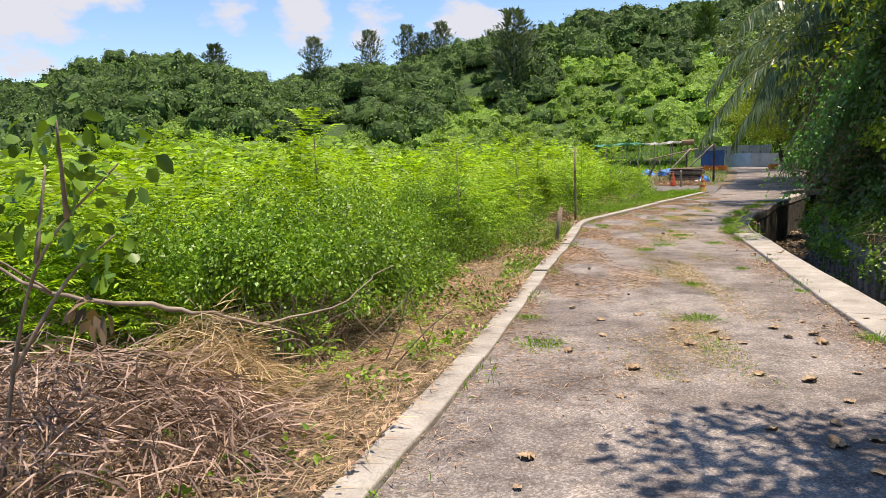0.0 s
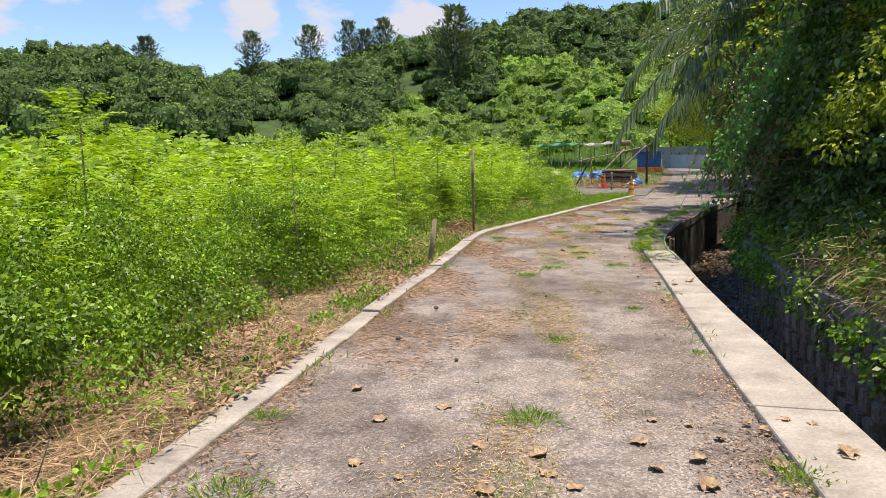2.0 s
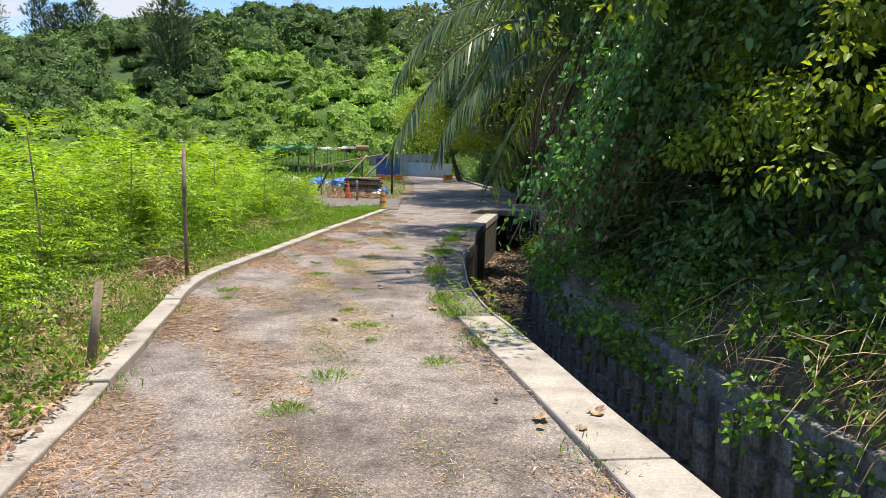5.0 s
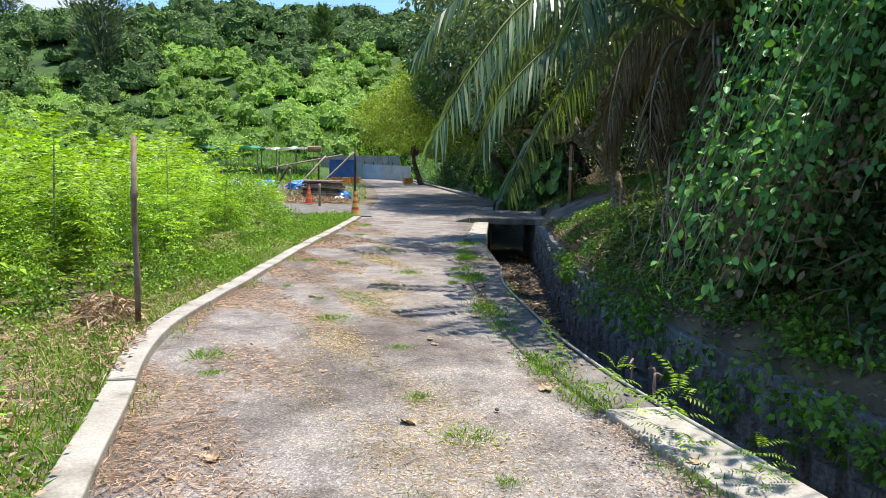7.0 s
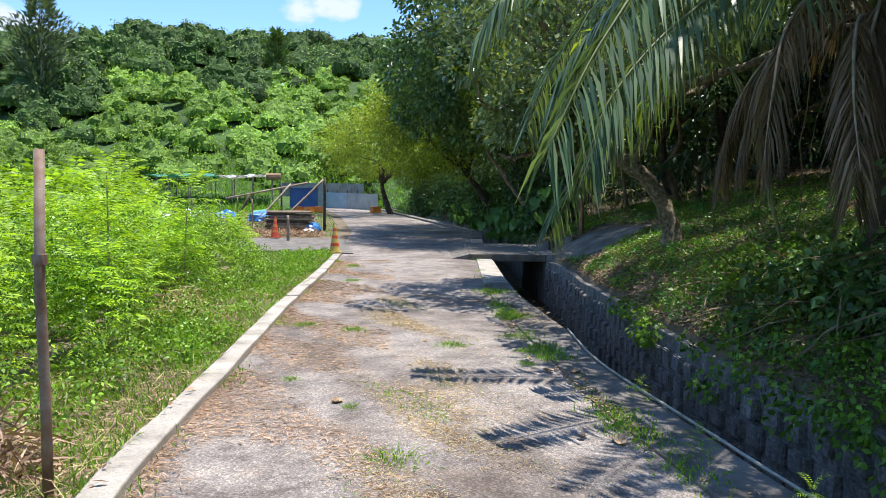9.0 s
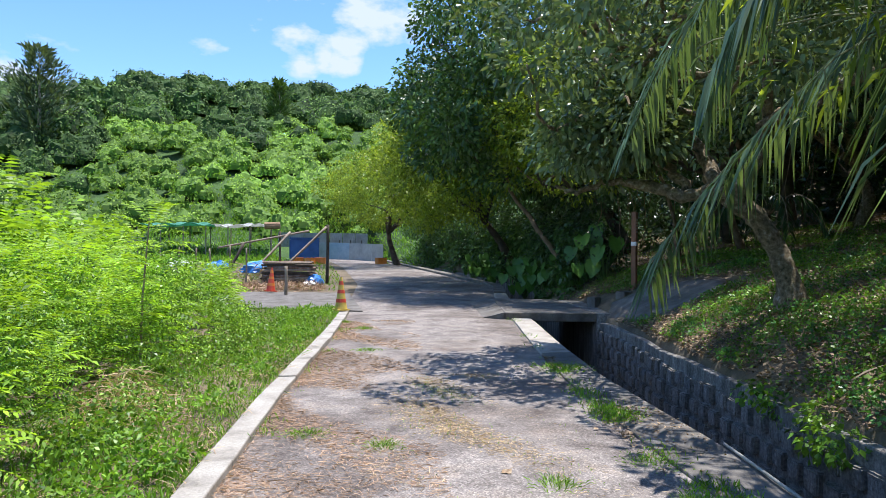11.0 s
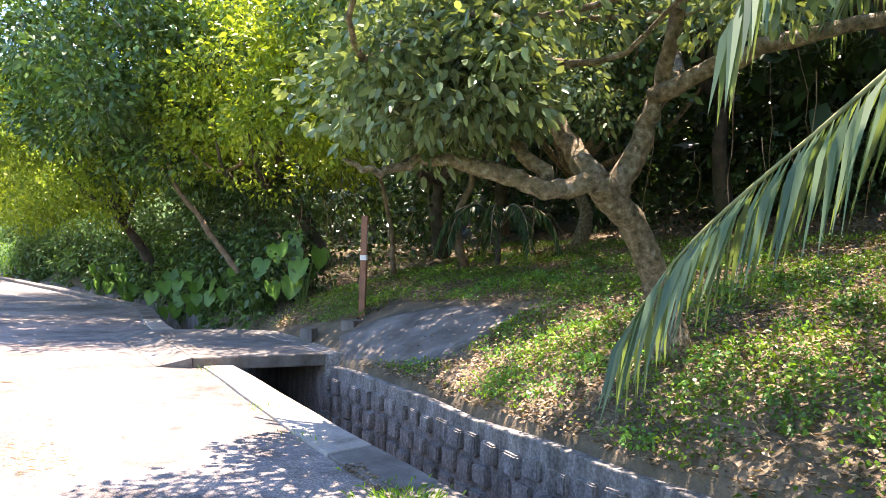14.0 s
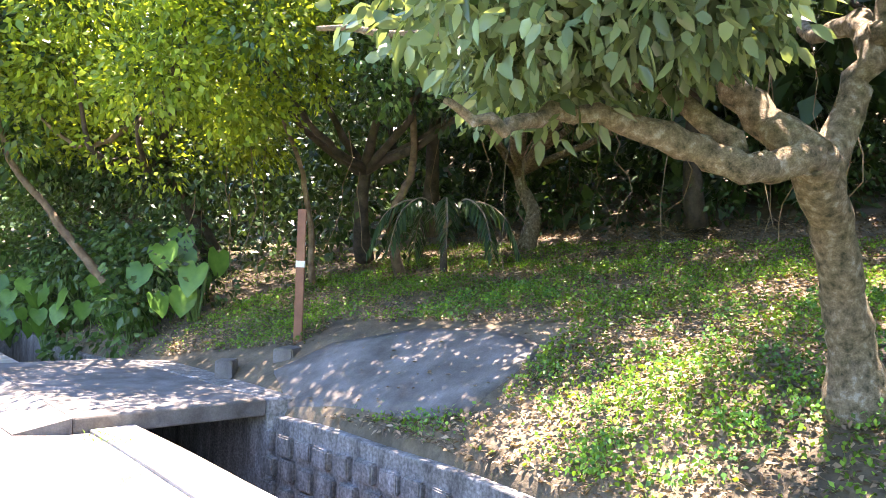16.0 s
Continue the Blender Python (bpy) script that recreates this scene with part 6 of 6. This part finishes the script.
# ---- signpost and cone ----
def build_signpost():
    wood = rough_mat("brown_stained_post", [(0.3, (0.16, 0.065, 0.030)), (0.6, (0.27, 0.115, 0.055)), (0.8, (0.33, 0.16, 0.085))], 3, 60, 0.6, 0.3, 0.004)
    white = rough_mat("white_plate", [(0.3, (0.66, 0.65, 0.62)), (0.7, (0.80, 0.79, 0.76))], 5, 60, 0.5, 0.1)
    yaw = 38
    sign = thing("signpost", pose(6.17, 29.3, 0.42, 0, 0, yaw), "brown wooden marker post with white lettering", "signpost")
    part("post", box(0.105, 0.105, 1.79, Matrix.Translation((0, 0, 0.895)), 0.008), wood, sign)
    part("plate", box(0.111, 0.111, 0.085, Matrix.Translation((0, 0, 1.10)), 0.003), white, sign, "white band with small markings")
    for k in range(5):
        part("character", box(0.045, 0.004, 0.042, Matrix.Translation((0, -0.0545, 1.62 - k * 0.066)), 0.001), white, sign)
    block = thing("concrete_block", pose(6.02, 29.2, 0.40, 0, 0, yaw - 20), "low grey concrete footing block beside the post", "block", "footing blocks")
    part("block_body", box(0.62, 0.26, 0.22, None, 0.015), SLAB_CONCRETE, block)
    two = copy_thing(block, pose(5.45, 29.75, 0.24, 0, 0, yaw - 5) @ Matrix.Diagonal((0.4, 0.8, 1, 1)))
    tagged(two, "small broken concrete block on the bridge end")


build_signpost()


def build_cone(at, main, stripe, label, group, tilt=0):
    cone = thing("traffic_cone", at, label, "traffic cone", group)
    part("base", box(0.29, 0.29, 0.03, Matrix.Translation((0, 0, 0.015)), 0.01), main, cone)
    def ring(z0, z1, grow):
        r0, r1 = 0.125 * (1 - z0 / 0.78) + 0.012 + grow, 0.125 * (1 - z1 / 0.78) + 0.012 + grow
        bm = bmesh.new()
        bmesh.ops.create_cone(bm, cap_ends=True, segments=20, radius1=r0, radius2=r1, depth=z1 - z0, matrix=Matrix.Translation((0, 0, (z0 + z1) / 2)))
        return bm
    part("body", ring(0.03, 0.70, 0), main, cone, smooth=False)
    for z in (0.17, 0.36, 0.54):
        part("band", ring(z, z + 0.075, 0.003), stripe, cone)
    return cone


yellow_paint = rough_mat("faded_yellow_plastic", [(0.3, (0.50, 0.36, 0.06)), (0.7, (0.66, 0.52, 0.12))], 6, 40, 0.5, 0.2)
red_paint = rough_mat("faded_red_plastic", [(0.3, (0.52, 0.055, 0.03)), (0.7, (0.68, 0.10, 0.05))], 6, 40, 0.5, 0.2)
orange_paint = rough_mat("orange_plastic", [(0.3, (0.55, 0.17, 0.02)), (0.7, (0.72, 0.26, 0.05))], 6, 40, 0.5, 0.2)
blue_paint = rough_mat("blue_plastic", [(0.3, (0.02, 0.07, 0.24)), (0.7, (0.04, 0.12, 0.36))], 3, 40, 0.45, 0.2)
tarp_blue = rough_mat("blue_tarpaulin", [(0.3, (0.03, 0.17, 0.50)), (0.7, (0.07, 0.28, 0.66))], 5, 30, 0.4, 0.4)
tarp_white = rough_mat("pale_tarpaulin", [(0.3, (0.50, 0.50, 0.45)), (0.7, (0.72, 0.72, 0.68))], 4, 30, 0.5, 0.4)
net_green = rough_mat("green_net", [(0.3, (0.06, 0.28, 0.17)), (0.7, (0.14, 0.42, 0.28))], 4, 60, 0.7, 0.4)
panel_grey = rough_mat("grey_sheet_panel", [(0.3, (0.26, 0.28, 0.28)), (0.7, (0.42, 0.45, 0.46))], 2, 30, 0.5, 0.2)
panel_blue = rough_mat("pale_blue_panel", [(0.3, (0.26, 0.38, 0.48)), (0.7, (0.40, 0.52, 0.60))], 2, 30, 0.5, 0.2)
build_cone(pose(0.03, 30.55, 0.068, 0, 0, 20), yellow_paint, red_paint, "faded yellow traffic cone with red bands on the kerb end", "traffic cones")
build_cone(pose(-1.35, 36.7, 0.10, 0, 4, 50), red_paint, orange_paint, "red traffic cone standing at the side track", "traffic cones")


# ---- farm plots at the far end ----
def pole_thing(a, b, rad, material, name, label, category, group=""):
    ob = thing(name, pose(*a), label, category, group)
    d = np.array(b) - np.array(a)
    v, f = tube(smooth_line([(0, 0, 0), tuple(d * 0.5 + np.array((0.01, 0.01, 0))), tuple(d)], 3), (rad, rad * 0.85), 8, 0.05)
    solid("shaft", v, f, material, ob, smooth=True)
    return ob


def crumpled(name, at, size, material, label, category, seed):
    bm = bmesh.new()
    bmesh.ops.create_icosphere(bm, subdivisions=3, radius=1)
    for v in bm.verts:
        k = 1 + 0.35 * noise.noise(v.co * 2.2 + Vector((seed, 0, 0))) + 0.15 * noise.noise(v.co * 6 + Vector((0, seed, 0)))
        v.co = Vector((v.co.x * size[0] * k, v.co.y * size[1] * k, max(v.co.z, -0.2) * size[2] * k))
    ob = thing(name, pose(*at), label, category)
    part("sheet", bm, material, ob)
    return ob


def build_farm():
    r = np.random.default_rng(53)
    def gz(y):
        return float(rise(y))
    pole_thing((0.58, 40.4, gz(40.4) - 0.1), (0.60, 40.4, 2.18), 0.06, DARK_BARK, "wooden_post", "dark upright wooden post of a rough frame", "post", "frame posts")
    pole_thing((-0.9, 46.0, gz(46) - 0.1), (-0.9, 46.0, 2.05), 0.05, DARK_BARK, "wooden_post", "dark upright wooden post of a rough frame", "post", "frame posts")
    pole_thing((-0.95, 35.8, gz(35.8) - 0.1), (-0.95, 35.8, 0.86), 0.05, GREY_WOOD, "stake", "short stake with a green top", "stake")
    pole_thing((0.55, 40.38, 2.1), (-0.85, 40.0, 0.75), 0.045, GREY_WOOD, "leaning_pole", "weathered pole propped against a post", "pole", "leaning poles")
    pole_thing((-0.6, 42.6, 1.95), (-1.9, 41.4, 0.55), 0.045, GREY_WOOD, "leaning_pole", "weathered pole propped against a post", "pole", "leaning poles")
    pole_thing((0.2, 44.5, 2.05), (-3.2, 43.2, 1.35), 0.045, GREY_WOOD, "leaning_pole", "long grey rail between the posts", "pole", "leaning poles")
    pole_thing((-2.2, 40.0, 1.5), (-2.9, 39.6, 0.15), 0.05, DARK_BARK, "leaning_pole", "dark plank leaning on the fence", "pole", "leaning poles")
    for k in range(6):
        x, y = -2.1 - 0.55 * k, 39.2 + 0.25 * k
        pole_thing((x, y, gz(y) - 0.1), (x + r.normal(0, 0.05), y, 1.25 + r.uniform(-0.15, 0.2)), 0.03, GREY_WOOD, "fence_stake", "grey wooden fence stake", "stake", "fence stakes")
    stack = thing("pole_stack", pose(-0.75, 39.7, gz(39.7)), "stack of brown poles and boards beside the track", "stack")
    for layer in range(9):
        for k in range(6):
            z = 0.05 + layer * 0.088
            v, f = tube([(-0.75 + r.normal(0, 0.1), -0.3 + k * 0.1, z), (0.0, -0.3 + k * 0.1 + r.normal(0, 0.02), z + r.normal(0, 0.01)), (0.75 + r.normal(0, 0.1), -0.3 + k * 0.1 + r.normal(0, 0.03), z + r.normal(0, 0.015))], (0.044, 0.042), 6)
            solid("pole", v, f, (RUST, DARK_BARK, GREY_WOOD)[(layer + k) % 3], stack)
    crumpled("tarpaulin", (0.05, 39.6, gz(39.6) + 0.04), (0.36, 0.4, 0.32), tarp_blue, "crumpled blue tarpaulin on the ground", "tarpaulin", 3)
    crumpled("tarpaulin", (-1.75, 40.4, gz(40) + 0.45), (0.5, 0.4, 0.30), tarp_blue, "crumpled blue tarpaulin over a heap of sticks", "tarpaulin", 8)
    crumpled("sack", (-0.15, 38.7, gz(38.7) + 0.03), (0.3, 0.25, 0.16), tarp_white, "pale plastic sack on the ground", "sack", 11)
    heapx = -1.75 + r.normal(0, 0.3, 160)
    heapy = 40.3 + r.normal(0, 0.2, 160)
    p = np.stack([heapx, heapy, gz(40) + r.uniform(0, 0.55, 160)], 1)
    quads("stick_heap", leaves(p, r.normal(0, 1, p.shape) * np.array((1, 1, 0.4)), r.uniform(0.4, 1.0, 160), 0.03, r=r, flat=2), STRAW, None, "heap of pale sticks under the tarpaulin", "sticks", "stuff")
    n = 2600
    x, y = r.uniform(-2.2, 0.25, n), 38.3 + r.normal(0, 0.45, n)
    p = np.stack([x, y, rise(y) + r.uniform(0, 0.08, n)], 1)
    quads("orange_straw", leaves(p, r.normal(0, 1, p.shape) * np.array((1, 1, 0.5)) + UP * 0.3, r.uniform(0.15, 0.4, n), 0.02, r=r), RED_STRAW, None, "reddish dry straw beside the stacked poles", "straw", "stuff")
    tank = thing("water_tank", pose(0.75, 58.0, gz(58.0)) @ Matrix.Scale(1.15, 4), "dark blue square plastic tank", "tank")
    part("tank_body", box(1.45, 1.1, 1.05, Matrix.Translation((0, 0, 0.55)), 0.06), blue_paint, tank)
    part("lid", box(1.5, 1.15, 0.08, Matrix.Translation((0, 0, 1.1)), 0.03), blue_paint, tank)
    def crate(x, y, yaw, label):
        ob = thing("crate", pose(x, y, gz(y), 0, 0, yaw), label, "crate", "orange crates")
        part("floor_panel", box(0.5, 0.36, 0.02, Matrix.Translation((0, 0, 0.02))), orange_paint, ob)
        for sx, sy, dx, dy in ((0.5, 0.02, 0, 0.18), (0.5, 0.02, 0, -0.18), (0.02, 0.36, 0.25, 0), (0.02, 0.36, -0.25, 0)):
            part("side_panel", box(sx, sy, 0.3, Matrix.Translation((dx, dy, 0.16)), 0.006), orange_paint, ob)
        part("rim", box(0.54, 0.40, 0.03, Matrix.Translation((0, 0, 0.32)), 0.008), orange_paint, ob)
        return ob
    crate(0.2, 53.6, 10, "orange plastic crate near the blue tank")
    crate(1.4, 53.6, -15, "orange plastic crate near the blue tank")
    crate(0.8, 53.2, 60, "orange plastic crate near the blue tank")
    crate(4.6, 53.6, 20, "orange plastic crate under the leaning tree")
    fence = thing("panel_fence", pose(0, 0, 0), "fence of grey and pale blue sheet panels", "fence")
    for k in range(6):
        a = k / 5
        x, y = 2.0 + a * 2.9, 60.0 - a * 3.2
        m = pose(x, y, gz(y) + 0.48, 0, r.uniform(-2, 2), -48)
        part("panel", box(0.86, 0.025, 1.05, m, 0.004), panel_blue if k in (1, 2) else panel_grey, fence)
        v, f = tube([(x - 0.22, y + 0.28, gz(y) - 0.1), (x - 0.22, y + 0.28, gz(y) + 1.2)], (0.03, 0.03), 6)
        solid("fence_post", v, f, DARK_BARK, fence)
    back = thing("panel_fence", pose(0, 0, 0), "tall corrugated grey sheet fence behind the tank", "fence")
    for k in range(7):
        x, y = -0.6 + k * 0.85, 64.5 - k * 0.1
        bm = bmesh.new()
        cols = [[bm.verts.new((x + i * 0.83 / 12, y + 0.02 * (i % 2), gz(y) + z)) for z in (0, 1.55)] for i in range(13)]
        for c, d in zip(cols, cols[1:]):
            bm.faces.new((c[0], d[0], d[1], c[1]))
        bmesh.ops.solidify(bm, geom=bm.faces[:], thickness=0.004)
        part("panel", bm, panel_grey, back)
    # low shade house with a sagging roof of net and tarpaulin
    house = thing("shade_house", pose(0, 0, 0), "low shade house roofed with green net and pale tarpaulin", "shade house")
    for k in range(7):
        x = -8.6 + 1.25 * k
        for y in (59.5, 63.5):
            v, f = tube([(x, y, gz(y) - 0.1), (x, y, gz(y) + 1.95)], (0.04, 0.035), 6)
            solid("post", v, f, GREY_WOOD, house)
    def sheet(x0, x1, material, name, label):
        bm = bmesh.new()
        nx, ny = 16, 8
        g = [[bm.verts.new((x0 + (x1 - x0) * i / nx, 59.3 + 4.4 * j / ny, gz(61) + 1.95 + 0.09 * math.sin(i * 1.2) * math.cos(j) + 0.10 * math.sin(math.pi * j / ny) - 0.05 * math.sin(i * 0.4))) for j in range(ny + 1)] for i in range(nx + 1)]
        for i in range(nx):
            for j in range(ny):
                bm.faces.new((g[i][j], g[i + 1][j], g[i + 1][j + 1], g[i][j + 1]))
        bmesh.ops.solidify(bm, geom=bm.faces[:], thickness=0.03)
        part(name, bm, material, house, label)
    sheet(-8.8, -4.6, net_green, "net_roof", "faded green net")
    sheet(-4.55, -0.9, tarp_white, "sheet_roof", "pale dusty tarpaulin")
    v, f = tube([(-1.5, 59.2, gz(60) + 1.95), (-0.6, 59.1, gz(60) + 1.98)], (0.22, 0.2), 10, 0.1)
    solid("rolled_sheet", v, f, rough_mat("brown_roll", [(0.3, (0.22, 0.12, 0.06)), (0.7, (0.38, 0.24, 0.13))], 4, 40, 0.8, 0.4), house, "rolled brown sheet at the roof end")
    for k, (x, y) in enumerate(((-3.5, 49), (-5.2, 50), (-1.8, 49.5), (-6.5, 48))):
        crumpled("tarpaulin", (x, y, gz(y)), (0.6, 0.5, 0.35), (tarp_blue, tarp_white, net_green, tarp_white)[k], ("crumpled blue tarpaulin between the plots", "crumpled pale tarpaulin between the plots", "crumpled green net between the plots", "crumpled pale tarpaulin between the plots")[k], "tarpaulin", 20 + k)


build_farm()


# ---- tall trees on the hill ----
def build_ridge_trees():
    r = np.random.default_rng(61)
    def tall(az, dist, h, wide, leaf, label, dense=1500):
        a = math.radians(az)
        x, y = dist * math.sin(a), 8 + dist * math.cos(a)
        z = float(ground_z(x, y))
        t = r.uniform(0.12, 1, dense)
        w = wide * np.sin(np.clip(t * 3.0, 0, 2.9)) ** 0.7 * r.uniform(0.2, 1, dense) * 0.5
        ang = r.uniform(0, 6.28, dense)
        lump = 0.75 + 0.35 * np.sin(t * 19 + ang * 2)
        p = np.stack([x + w * lump * np.cos(ang), y + w * lump * np.sin(ang), z + h * t], 1)
        d = np.stack([np.cos(ang), np.sin(ang), np.full(dense, 1.1)], 1) + r.normal(0, 0.4, (dense, 3))
        ob = thing("ridge_tree", pose(x, y, z), label, "tree", "tall trees on the hill")
        v, f = tube([(0, 0, -0.5), (0.1, 0, h * 0.5), (0, 0.1, h * 0.95)], (0.25, 0.15, 0.04), 6)
        solid("trunk", v, f, GREY_WOOD, ob)
        quads("crown", leaves(p, d, r.uniform(0.5, 1.1, dense), r.uniform(0.14, 0.26, dense), r=r, flat=1.5) - np.array((x, y, z)), leaf, ob)
    for az, el_h, w in ((-38.9, 6.0, 4.5), (-31.2, 8.5, 5.5), (-26.7, 8.5, 5.5), (-23.6, 8.5, 5.0), (-20.8, 7.2, 5.0), (-22.3, 6.0, 4.0)):
        tall(az, 143, el_h + 1.2, w + 1.4, GREY_LEAF, "tall feathery grey-green tree on the ridge")
    tall(-15.2, 100, 11.5, 9.0, GREY_LEAF, "broad grey-green feathery tree on the slope", 2600)
    tall(0.2, 108, 6.5, 4.2, HILL_LEAF, "dark conical tree on the slope", 1200)


build_ridge_trees()
